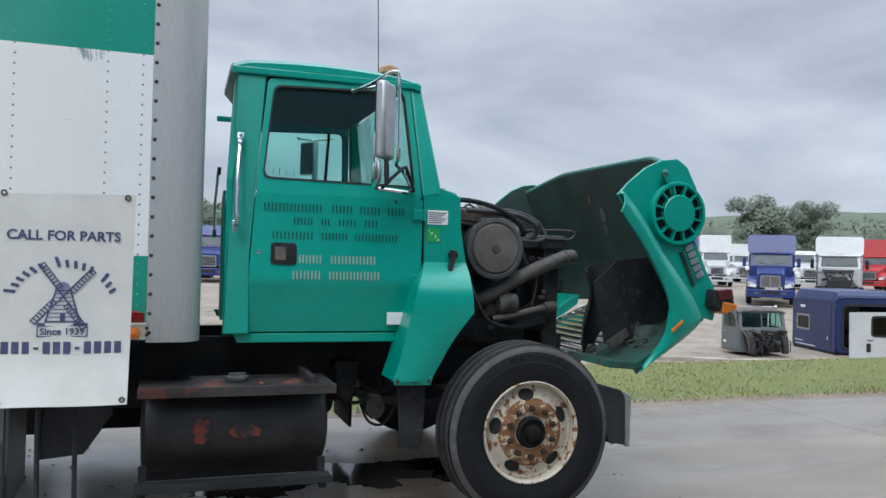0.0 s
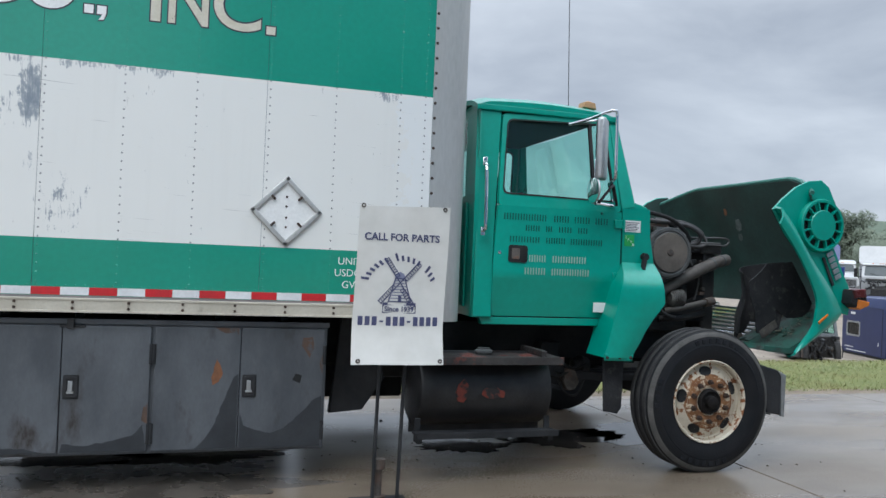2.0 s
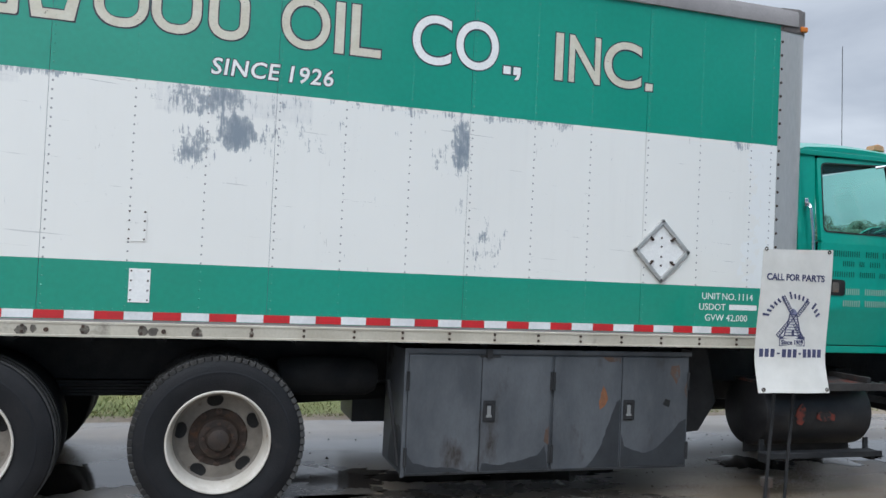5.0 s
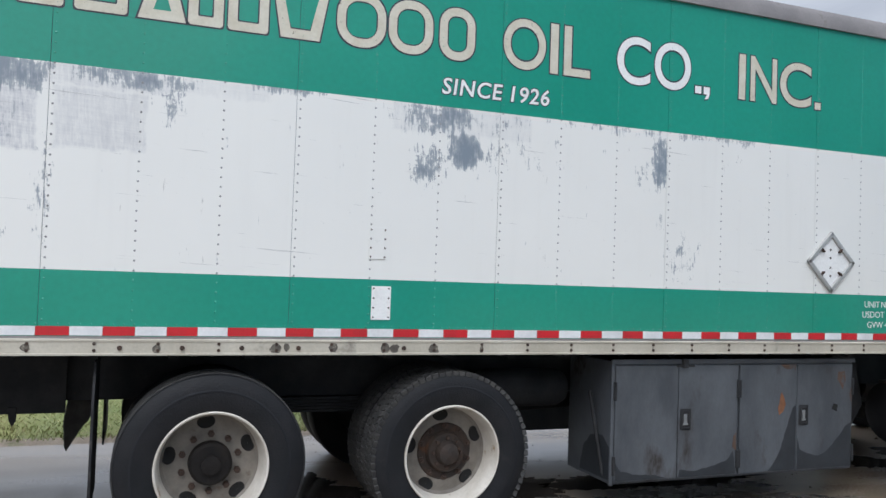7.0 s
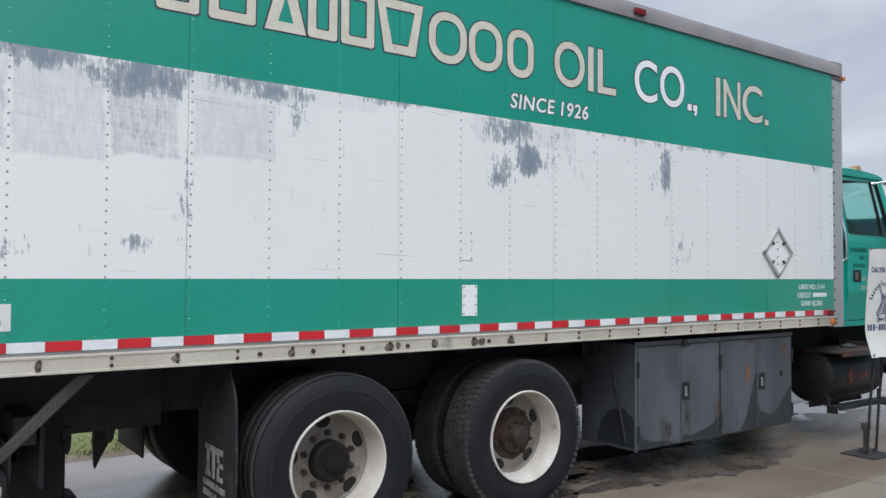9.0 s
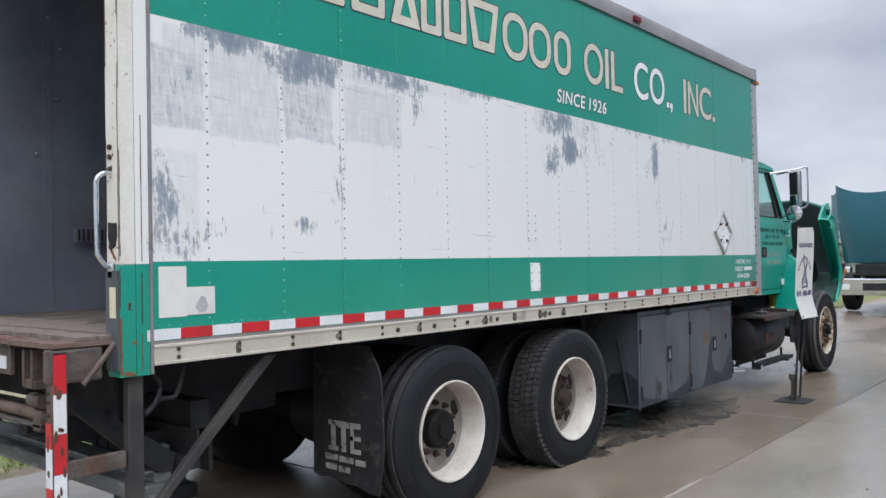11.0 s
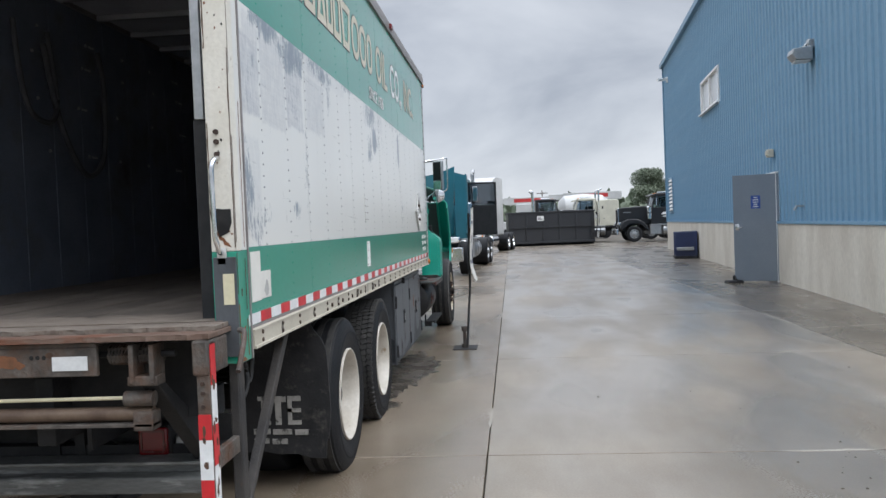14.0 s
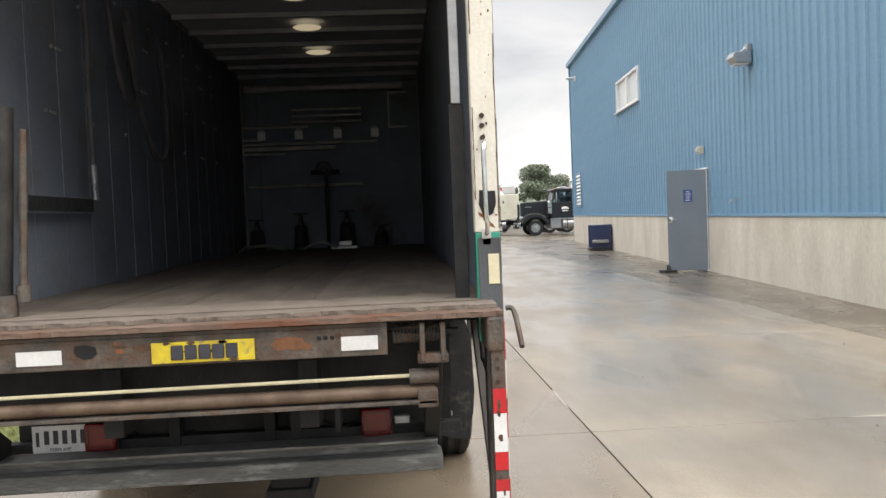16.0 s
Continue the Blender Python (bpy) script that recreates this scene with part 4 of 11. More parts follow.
    # the firm's own name as plain hollow shapes, the common words after it as letters
    def hollow(outer, inner, y0, y1):
        return ring_plate(B(), outer, inner, y0, y1)

    def shape(kind, a, c, d):
        """Outline of one plain shape between a and c, grown by d."""
        z0, z1, w = 2.82, 3.135, 0.052
        if kind == "tri":
            k = (c - a) / 2
            o = [(a - 1.6 * d, z0 - d), (c + 1.6 * d, z0 - d), (c - k + 0.03 + d, z1 + d), (a + k - 0.03 - d, z1 + d)]
            i = [(a + 0.075 - d, z0 + w - d), (c - 0.075 + d, z0 + w - d), (a + k + 0.004, z1 - 0.13 + 1.5 * d), (a + k - 0.004, z1 - 0.13 + 1.5 * d)]
        else:
            t = 0.055
            o = [(a + t - d, z0 - d), (c - t + d, z0 - d), (c + d, z1 + d), (a - d, z1 + d)]
            i = [(a + t + w + d * 0.4, z0 + w + d), (c - t - w - d * 0.4, z0 + w + d), (c - w * 1.15 + d, z1 - w - d), (a + w * 1.15 - d, z1 - w - d)]
        return o, i

    shapes = [("box", -6.46, -6.25), ("box", -6.20, -5.95), ("tri", -5.90, -5.66), ("box", -5.65, -5.47), ("box", -5.445, -5.23), ("wide", -5.215, -4.89), ("oval", -4.848, -4.56), ("oval", -4.543, -4.27), ("oval", -4.228, -4.0)]
    for kind, a, c in shapes:
        if kind in ("tri", "wide"):
            o = part("name_block", hollow(*shape(kind, a, c, 0.008), Y0 - 0.0012, Y0 - 0.0004), INK, truck)
            part("block_face", hollow(*shape(kind, a, c, 0.0), Y0 - 0.0028, Y0 - 0.0016), CREAM, o)
            continue
        rad = 0.13 if kind == "oval" else 0.02
        o = part("name_block", ring_block(B(), a - 0.008, c + 0.008, 2.812, 3.143, Y0 - 0.0012, Y0 - 0.0004, 0.066, min(rad, (c - a) * 0.48)), INK, truck)
        part("block_face", ring_block(B(), a, c, 2.82, 3.135, Y0 - 0.0028, Y0 - 0.0016, 0.050, min(rad, (c - a) * 0.46)), CREAM, o)

    def letter(ch, x0, x1, z0, z1, y, grow, bold):
        """One capital stretched to fill its box, grown all round."""
        bm = text_bm(ch, 0.4, facing_near(0, 0, 0), 0.0004, bold=bold)
        xs, zs = [v.co.x for v in bm.verts], [v.co.z for v in bm.verts]
        ax, bx2, az, bz = min(xs), max(xs), min(zs), max(zs)
        for v in bm.verts:
            v.co = (x0 - grow + (v.co.x - ax) * (x1 - x0 + 2 * grow) / (bx2 - ax), y + v.co.y, z0 - grow + (v.co.z - az) * (z1 - z0 + 2 * grow) / (bz - az))
        return bm

    for ch, a, c, mat in (("O", -3.81, -3.52, CREAM), ("I", -3.487, -3.432, CREAM), ("L", -3.39, -3.20, CREAM), ("C", -3.0, -2.745, WHITE), ("O", -2.712, -2.423, WHITE), ("I", -2.02, -1.965, CREAM), ("N", -1.92, -1.69, CREAM), ("C", -1.66, -1.375, CREAM)):
        o = part("big_letter", letter(ch, a, c, 2.82, 3.135, Y0 - 0.0008, 0.008, 0.013), INK, truck, "large outlined capital")
        part("letter_face", letter(ch, a, c, 2.82, 3.135, Y0 - 0.0022, 0.0, 0.004), mat, o)
    for a, c, tail in ((-2.385, -2.335, 0), (-2.315, -2.265, 1), (-1.34, -1.285, 0)):
        for name, g, y0, mat in (("big_stop", 0.008, Y0 - 0.0012, INK), ("stop_face", 0.0, Y0 - 0.0028, WHITE if a < -2 else CREAM)):
            ring = [(a - g, 2.87 + g), (a - g, 2.82 - g), (c + g, 2.82 - g), (c + g, 2.87 + g)]
            if tail:
                ring = [(a - g, 2.87 + g), (a - g, 2.82 - g), (c - 0.022, 2.82 - g), (c - 0.040 - g, 2.785 - g), (c - 0.012, 2.79 - g), (c + g, 2.825)] + [(c + g, 2.87 + g)]
            o = part(name, prism(B(), ring, "y", y0, y0 + 0.0008), mat, truck if g else o)
    for word, x in (("SINCE", -4.205), ("1926", -3.775)):
        o = part("since_outline", text_bm(word, 0.136, facing_near(x, Y0 - 0.0006, 2.614), 0.0004, bold=0.0075, shear=0.12, space=1.09), INK, truck)
        part("since_lettering", text_bm(word, 0.136, facing_near(x, Y0 - 0.002, 2.614), 0.0006, bold=0.002, shear=0.12, space=1.09), WHITE, o)
    for word, x in (("UNIT", -0.83), ("NO.", -0.665), ("1114", -0.535)):
        part("unit_lettering", text_bm(word, 0.066, facing_near(x, Y0 - 0.0015, 1.405)), WHITE, truck)
    part("usdot_lettering", text_bm("USDOT", 0.066, facing_near(-0.85, Y0 - 0.0015, 1.330)), WHITE, truck)
    part("usdot_bar", bx(B(), -0.60, -0.37, Y0 - 0.0022, Y0 - 0.0008, 1.335, 1.372), WHITE, truck)
    part("weight_lettering", text_bm("GVW 42,000", 0.066, facing_near(-0.80, Y0 - 0.0015, 1.255)), WHITE, truck)
    # placard holder: a bevelled square frame on its corner, clips and plate
    m = Matrix.Translation((-1.168, Y0 - 0.012, 1.725)) @ pose(0, 0, 0, 0, 45, 0)
    fr = None
    for k in range(4):
        bm = B()
        bx(bm, -0.158, 0.158, -0.010, 0.010, 0.128, 0.158, 0.006)
        bmesh.ops.transform(bm, matrix=m @ pose(0, 0, 0, 0, 90 * k, 0), verts=bm.verts)
        ob = part("placard_frame", bm, ALU, fr or truck)
        fr = fr or ob
    bm = B()
    bx(bm, -0.128, 0.128, 0.006, 0.010, -0.128, 0.128)
    bmesh.ops.transform(bm, matrix=m, verts=bm.verts)
    part("placard_plate", bm, WHITE, fr)
    for k in range(4):
        bm = B()
        bx(bm, -0.007, 0.007, -0.014, 0.004, 0.105, 0.135, 0.003)
        cyl(bm, (0, -0.014, 0.105), (0, 0.006, 0.105), 0.007, 8)
        bmesh.ops.transform(bm, matrix=m @ pose(0, 0, 0, 0, 90 * k, 0), verts=bm.verts)
        part("placard_clip", bm, NUT, fr)
    for dz in (-0.10, -0.04, 0.03, 0.09):
        part("rivet_head", lathe(B(), [(0.008, 0), (0.006, -0.004), (0.001, -0.006)], (-1.168, Y0 - 0.006, 1.725 + dz), "y", 8), NUT, fr)
    # patch plates
    p = part("patch_plate", bx(B(), -4.587, -4.472, Y0 - 0.005, Y0 - 0.0005, 1.266, 1.458, 0.001), WHITE, truck, "white riveted patch plate")
    for dx in (0.012, 0.103):
        for i in range(4):
            part("rivet_head", lathe(B(), [(0.006, 0), (0.001, -0.004)], (-4.587 + dx, Y0 - 0.005, 1.28 + 0.055 * i), "y", 6), NUT, p)
    p = part("patch_plate", bx(B(), -4.613, -4.506, Y0 - 0.004, Y0 - 0.0005, 1.612, 1.796, 0.001), SIDE, truck)
    for dx in (0.012, 0.095):
        for i in range(4):
            part("rivet_head", lathe(B(), [(0.006, 0), (0.001, -0.004)], (-4.613 + dx, Y0 - 0.004, 1.625 + 0.052 * i), "y", 6), NUT, p)
    # grease smears on the lower rail
    rng = random.Random(21)
    for x in (-6.95, -6.34, -5.73, -5.12, -5.06, -4.80, -4.50, -4.44, -4.20, -3.895):
        w, h, z = rng.uniform(0.014, 0.035), rng.uniform(0.018, 0.036), rng.uniform(1.088, 1.112)
        pts = [(x + w * math.cos(a) * rng.uniform(0.7, 1.2), z + h * math.sin(a) * rng.uniform(0.8, 1.1)) for a in [i * math.pi / 6 for i in range(12)]]
        part("grease_smear", prism(B(), pts, "y", Y0 - 0.0152, Y0 - 0.0135), SMEAR, truck)
    # pale stickers near the rear
    part("sticker", bx(B(), -7.33, -7.20, Y0 - 0.003, Y0 - 0.0005, 1.26, 1.475), BANNER, truck)
    part("sticker_stain", prism(B(), ragged([(-7.16, 1.30), (-7.13, 1.345), (-7.11, 1.34), (-7.095, 1.30), (-7.11, 1.275), (-7.14, 1.272)], 0.01), "y", Y0 - 0.0042, Y0 - 0.0031), STAIN_GREY, truck)
    part("sticker", bx(B(), -7.205, -7.06, Y0 - 0.0032, Y0 - 0.0006, 1.265, 1.385), BANNER, truck)


SMEAR = surf("grease_smear", (0.13, 0.115, 0.095), (0.06, 0.052, 0.045), 30, (0.5, 0.8), spot=(0.30, 0.27, 0.22), spot_at=(0.54, 0.66), spot_scale=40)
STAIN_GREY = surf("grey_stain", (0.42, 0.42, 0.41), (0.34, 0.34, 0.33), 20, (0.6, 0.8))
RIVET = surf("rivet_heads", (0.30, 0.30, 0.31), (0.2, 0.2, 0.2), 3, (0.4, 0.6), metal=0.3)
build_box()


def tread_blocks(parent, at, R, W):
    """Rows of deep lugs round a tyre, the outer rows lapping over the shoulder."""
    bm = B()
    for i in range(72):
        for j, (ya, yb, da) in enumerate([(0.010 + (W - 0.02) * q / 5, 0.010 + (W - 0.02) * q / 5 + (W - 0.02) / 5 - 0.007, 0.5 * (q % 2)) for q in range(5)]):
            a = (i + da) * 2 * math.pi / 72
            m = Matrix.Translation(at) @ Matrix.Rotation(-a, 4, "Y")
            bx(bm, R - (0.026 if j in (0, 4) else 0.016), R + 0.001, ya, yb, -0.0182, 0.0182, 0.003 if j == 0 else 0, 0, m @ Matrix.Rotation(radians(16 if j % 2 else -16), 4, "X"))
    tagged(part("tread", bm, TREAD, parent, "dusty grey block tread"), kind="stuff")


def build_wheel(name, at, R, W, prof, rim_mat, nut_r, nut_y, nuts, holes, hub, lugs, label):
    """prof: the rim's outer profile as (radius, depth in from the outer face); y runs inwards (+)."""
    x, y, z = at
    wheel = part(name, lathe(B(), [(0.10, 0.16), (0.10, W - 0.06), (0.12, W - 0.04), (0.001, W - 0.03)], at, "y", 20), UNDER, truck, label)
    h = W
    sk = R - 0.012 if lugs else R
    tp = [(0.292, 0.03), (0.30, 0.012), (0.33, 0.002), (0.38, -0.008), (0.425, -0.006), (R - 0.04, 0.004), (R - 0.022, 0.014), (sk - 0.008, 0.022), (sk, 0.040), (sk + 0.002, h / 2),
          (sk, h - 0.040), (R - 0.02, h - 0.015), (0.43, h), (0.36, h), (0.30, h - 0.012), (0.292, h - 0.03)]
    bm = B()
    lathe(bm, tp, at, "y", 72, closed=True)
    if lugs:
        tread_blocks(wheel, at, R, W)
    else:
        for yy in (0.055, h / 2, h - 0.055):
            part("tread_rib", lathe(B(), [(R - 0.004, yy - 0.020), (R + 0.006, yy - 0.018), (R + 0.006, yy + 0.018), (R - 0.004, yy + 0.020)], at, "y", 72), TREAD, wheel)
    part("tyre", bm, TYRE, wheel, "worn black tyre")
    bm = B()
    lathe(bm, [(0.405, -0.0095), (0.412, -0.0105), (0.418, -0.0075)], at, "y", 72)
    part("sidewall_ring", bm, TYRE_WALL, wheel)
    if W > 0.265:
        for a0, k in ((62, 7), (-118, 7), (160, 4)):
            for i in range(k):
                a = radians(a0 + 7.5 * i)
                bm = bx(B(), 0.425, 0.463, -0.0075, 0.003, -0.017, 0.017, 0.003)
                bmesh.ops.transform(bm, matrix=Matrix.Translation(at) @ Matrix.Rotation(-a, 4, "Y"), verts=bm.verts)
                part("sidewall_bar", bm, TYRE_WALL, wheel)
    bm = B()
    lathe(bm, prof, at, "y", 72)
    rim = part("rim", bm, rim_mat, wheel)
    for i in range(holes[0]):
        a = 2 * math.pi * (i + 0.35) / holes[0]
        r, d = holes[1], holes[2]
        bm = lathe(B(), [(0.044, 0.004), (0.042, -0.003), (0.038, -0.001), (0.001, 0.0)], (0, 0, 0), "y", 20)
        bmesh.ops.scale(bm, vec=(0.85, 1, 1.12), verts=bm.verts)
        bmesh.ops.transform(bm, matrix=Matrix.Translation((x + r * math.cos(a), y + d, z + r * math.sin(a))) @ Matrix.Rotation(-a, 4, "Y") @ Matrix.Rotation(radians(9 if lugs or W < 0.265 else 25), 4, "Z"), verts=bm.verts)
        part("hand_hole", bm, BLACK_HOLE, rim)
    for i in range(nuts):
        a = 2 * math.pi * (i + 0.5) / nuts
        c = Vector((x + nut_r * math.cos(a), y + nut_y, z + nut_r * math.sin(a)))
        bm = B()
        cyl(bm, c, c + Vector((0, -0.022, 0)), 0.019, 6)
        cyl(bm, c + Vector((0, -0.02, 0)), c + Vector((0, -0.042, 0)), 0.010, 8)
        part("wheel_nut", bm, NUT, rim)
    hb = part("hub", lathe(B(), hub, at, "y", 32), HUB_RUST if lugs else HUB, wheel, "greasy black hub")
    if lugs:
        for i in range(8):
            a = 2 * math.pi * i / 8
            c = Vector((x + 0.088 * math.cos(a), y + 0.107, z + 0.088 * math.sin(a)))
            part("hub_bolt", cyl(B(), c, c + Vector((0, -0.018, 0)), 0.011, 6), NUT, hb)
    return wheel


HUB = surf("greasy_black_hub", (0.009, 0.008, 0.008), (0.018, 0.015, 0.013), 9, (0.6, 0.85), bump=0.4, spot=(0.04, 0.02, 0.012), spot_at=(0.64, 0.72), spec=0.2)
HUB_RUST = surf("rusty_black_hub", (0.022, 0.016, 0.013), (0.042, 0.026, 0.018), 12, (0.65, 0.85), bump=0.5, spot=(0.085, 0.040, 0.020), spot_at=(0.55, 0.66))
RIM_DISC = surf("grimy_pale_disc", (0.235, 0.21, 0.18), (0.13, 0.115, 0.098), 7, (0.5, 0.7), bump=0.2, spot=(0.10, 0.07, 0.05), spot_at=(0.6, 0.72), spot_scale=9)


SHOULDER = surf("scuffed_grey_rubber", (0.060, 0.057, 0.053), (0.110, 0.104, 0.096), 10, (0.7, 0.9), bump=0.3, bscale=140, fine=0.4)


def build_wheels():
    steer = [(0.283, 0.06), (0.283, 0.012), (0.296, 0.0), (0.302, 0.004), (0.302, 0.014)][::-1] + [(0.27, 0.055), (0.262, 0.058), (0.235, 0.048), (0.205, 0.030), (0.182, 0.024), (0.178, 0.020), (0.10, 0.020), (0.092, 0.024)]
    hub = [(0.094, 0.024), (0.090, 0.002), (0.078, -0.006), (0.070, 0.008), (0.046, 0.008), (0.044, -0.035), (0.034, -0.042), (0.001, -0.042)]
    w = build_wheel("front_wheel", (1.905, 4.27, 0.515), 0.515, 0.27, steer, RIM_RUST, 0.142, 0.020, 10, (5, 0.222, 0.037), hub, False, "front wheel with flaking white rusty rim")
    bm = B()
    lathe(bm, [(0.179, 0.0195), (0.176, 0.0175), (0.104, 0.0175), (0.101, 0.0195)], (1.905, 4.27, 0.515), "y", 48)
    part("rust_ring", bm, RIM_HEAVY, w)
    lathe(bm := B(), [(0.2005, 0.0275), (0.196, 0.0235), (0.186, 0.0215), (0.180, 0.0195)], (1.905, 4.27, 0.515), "y", 48)
    part("rust_ring", bm, RIM_HEAVY, w)
    part("worn_shoulder", lathe(B(), [(0.472, 0.0015), (0.482, 0.004), (0.496, 0.0145), (0.506, 0.021)], (1.905, 4.27, 0.515), "y", 72), SHOULDER, w, "dusty grey scuffed tyre shoulder")
    dual = [(0.300, 0.014), (0.300, 0.0), (0.296, -0.004), (0.289, -0.002), (0.285, 0.010), (0.280, 0.03), (0.270, 0.12), (0.262, 0.155)]
    hub1 = [(0.125, 0.159), (0.12, 0.12), (0.112, 0.108), (0.075, 0.106), (0.066, 0.085), (0.06, 0.06), (0.045, 0.052), (0.001, 0.05)]
    hub2 = [(0.118, 0.159), (0.115, 0.10), (0.10, 0.085), (0.055, 0.084), (0.052, 0.065), (0.001, 0.06)]
    for x, lug, hb in ((-4.05, True, hub1), (-5.425, False, hub2)):
        w = build_wheel("drive_wheel", (x, 4.40, 0.465), 0.499, 0.262, dual, RIM_WHITE, 0.155, 0.160, 10, (5, 0.222, 0.1635), hb, lug, "dual drive wheel with deep off-white rim")
        part("disc", lathe(B(), [(0.263, 0.153), (0.245, 0.170), (0.20, 0.163), (0.18, 0.160), (0.11, 0.160)], (x, 4.40, 0.465), "y", 56), RIM_DISC, w, "grimy pale wheel disc")
        if hb is hub1:
            part("hub_rust", lathe(B(), [(0.172, 0.1575), (0.165, 0.150), (0.122, 0.150), (0.118, 0.158)], (x, 4.40, 0.465), "y", 40), HUB_RUST, w)
    # inner duals and the far side, plainer
    spots = [(-4.05, 4.755, True), (-5.425, 4.755, False), (-4.05, 6.18, False), (-5.425, 6.18, False), (-4.05, 6.51, False), (-5.425, 6.51, False), (1.905, 6.66, False)]
    for x, y, lug in spots:
        c = (x, y, 0.467 if x < 0 else 0.490)
        bm = B()
        lathe(bm, [(0.29, 0.02), (0.36, 0.0), (0.44, 0.0), (0.475, 0.015), (0.488, 0.04), (0.490, 0.13), (0.488, 0.22), (0.475, 0.245), (0.40, 0.26), (0.29, 0.24)], c, "y", 48, closed=True)
        t = part("inner_tyre", bm, TYRE, truck)
        if lug:
            tread_blocks(t, c, 0.490, 0.26)
        part("inner_rim", lathe(B(), [(0.295, 0.02), (0.26, 0.05), (0.25, 0.13), (0.001, 0.13)], c, "y", 32), UNDER, t)


build_wheels()


def build_chassis():
    for y in (5.17, 5.95):
        part("chassis_rail", bx(B(), -7.55, 2.55, y, y + 0.08, 0.72, 1.0, 0.006), UNDER, truck)
    for x in (-7.0, -5.9, -4.75, -3.3, -2.0, -0.6, 0.6):
        part("cross_member", bx(B(), x, x + 0.1, 5.25, 5.95, 0.76, 0.96, 0.006), UNDER, truck)
    for i in range(18):
        x = -7.3 + 0.41 * i
        part("floor_bearer", bx(B(), x, x + 0.05, Y0 + 0.22, Y1 - 0.22, 1.02, 1.12), UNDER, truck)
    part("floor_underside", bx(B(), XR, -0.06, Y0 + 0.04, Y1 - 0.04, 1.12, 1.15), UNDER, truck)
    for x in (-4.05, -5.425):
        bm = B()
        cyl(bm, (x, 4.7, 0.467), (x, 6.5, 0.467), 0.085, 14)
        lathe(bm, [(0.001, -0.26), (0.12, -0.22), (0.2, -0.1), (0.22, 0), (0.2, 0.1), (0.12, 0.22), (0.001, 0.26)], (x, CY, 0.467), "y", 20)
        part("drive_axle", bm, UNDER, truck)
    part("front_axle", bx(B(), 1.84, 1.97, 4.6, 6.6, 0.42, 0.54, 0.02), UNDER, truck)
    for y in (5.13, 6.0):
        bm = B()
        for k in range(5):
            prism(bm, [(-5.8 + 0.1 * k, 0.62 + 0.02 * k), (-3.7 - 0.1 * k, 0.62 + 0.02 * k), (-3.7 - 0.1 * k, 0.636 + 0.02 * k), (-5.8 + 0.1 * k, 0.636 + 0.02 * k)], "y", y, y + 0.09)
        part("leaf_spring", bm, UNDER, truck)
        bm = B()
        for k in range(5):
            bx(bm, 1.2 + 0.1 * k, 2.6 - 0.1 * k, y, y + 0.08, 0.62 - 0.018 * k, 0.634 - 0.018 * k)
        part("leaf_spring", bm, UNDER, truck)
    part("gearbox", bx(cyl(B(), (0.3, CY, 0.72), (1.1, CY, 0.74), 0.24, 16), -0.5, 0.4, 5.42, 5.78, 0.52, 0.86, 0.05), GREASE, truck)
    part("prop_shaft", cyl(B(), (-0.5, CY, 0.68), (-4.0, CY, 0.52), 0.06, 12), UNDER, truck)
    for y in (4.62, 6.4):
        s = part("air_tank", lathe(B(), [(0.001, -0.36), (0.1, -0.33), (0.13, -0.27), (0.13, 0.27), (0.1, 0.33), (0.001, 0.36)], (-3.35, y + 0.35, 0.78), "x", 18), UNDER, truck)
    # the far side's own cabinet, battery box and tank
    part("far_cabinet", bx(B(), -2.93, -0.90, 6.20, 6.74, 0.22, 1.01, 0.008), CABINET, truck)
    part("battery_box", bx(B(), -0.72, 0.10, 6.20, 6.74, 0.24, 0.95, 0.02), UNDER, truck)
    part("far_tank", lathe(B(), [(0.001, -0.50), (0.245, -0.47), (0.255, -0.45), (0.255, 0.45), (0.245, 0.47), (0.001, 0.50)], (0.66, 6.50, 0.50), "x", 32), UNDER, truck)
    part("far_flap", bx(B(), 1.22, 1.24, 6.1, 6.7, 0.2, 0.9), FLAP, truck)
    part("air_box", bx(B(), -3.62, -2.96, 5.98, 6.10, 0.56, 1.0, 0.01), UNDER, truck)
    part("low_rail", bx(B(), -3.7, -2.9, 6.6, 6.66, 0.33, 0.42, 0.005), UNDER, truck)
    # hanging pads seen between the wheels
    part("rear_skirt", bx(B(), -7.4, -6.2, 5.1, 5.12, 0.66, 1.05), UNDER, truck)
    part("lift_column", bx(bx(B(), -6.95, -6.66, 5.30, 5.48, 0.24, 1.0, 0.01), -6.98, -6.60, 5.28, 5.50, 0.20, 0.28, 0.01), UNDER, truck)
    part("bump_bracket", prism(B(), [(-0.72, 1.05), (-0.5, 1.05), (-0.4, 0.62), (-0.55, 0.40), (-0.78, 0.38)], "y", 4.78, 4.86, 0.01), UNDER, truck)
    # bent mud-flap bracket in front of the rear overhang, and the flap with bars where its writing was
    fl = part("mud_flap", prism(B(), [(4.402, 0.80), (4.408, 0.86), (4.43, 0.915), (4.475, 0.975), (4.50, 1.02), (4.96, 1.02), (4.965, 0.6), (4.97, 0.262), (4.90, 0.25), (4.84, 0.262), (4.70, 0.238), (4.60, 0.24), (4.52, 0.215), (4.43, 0.21), (4.425, 0.30), (4.405, 0.36), (4.392, 0.5)], "x", -6.03, -6.018), FLAP, truck, "black rubber mud flap with worn white marks")
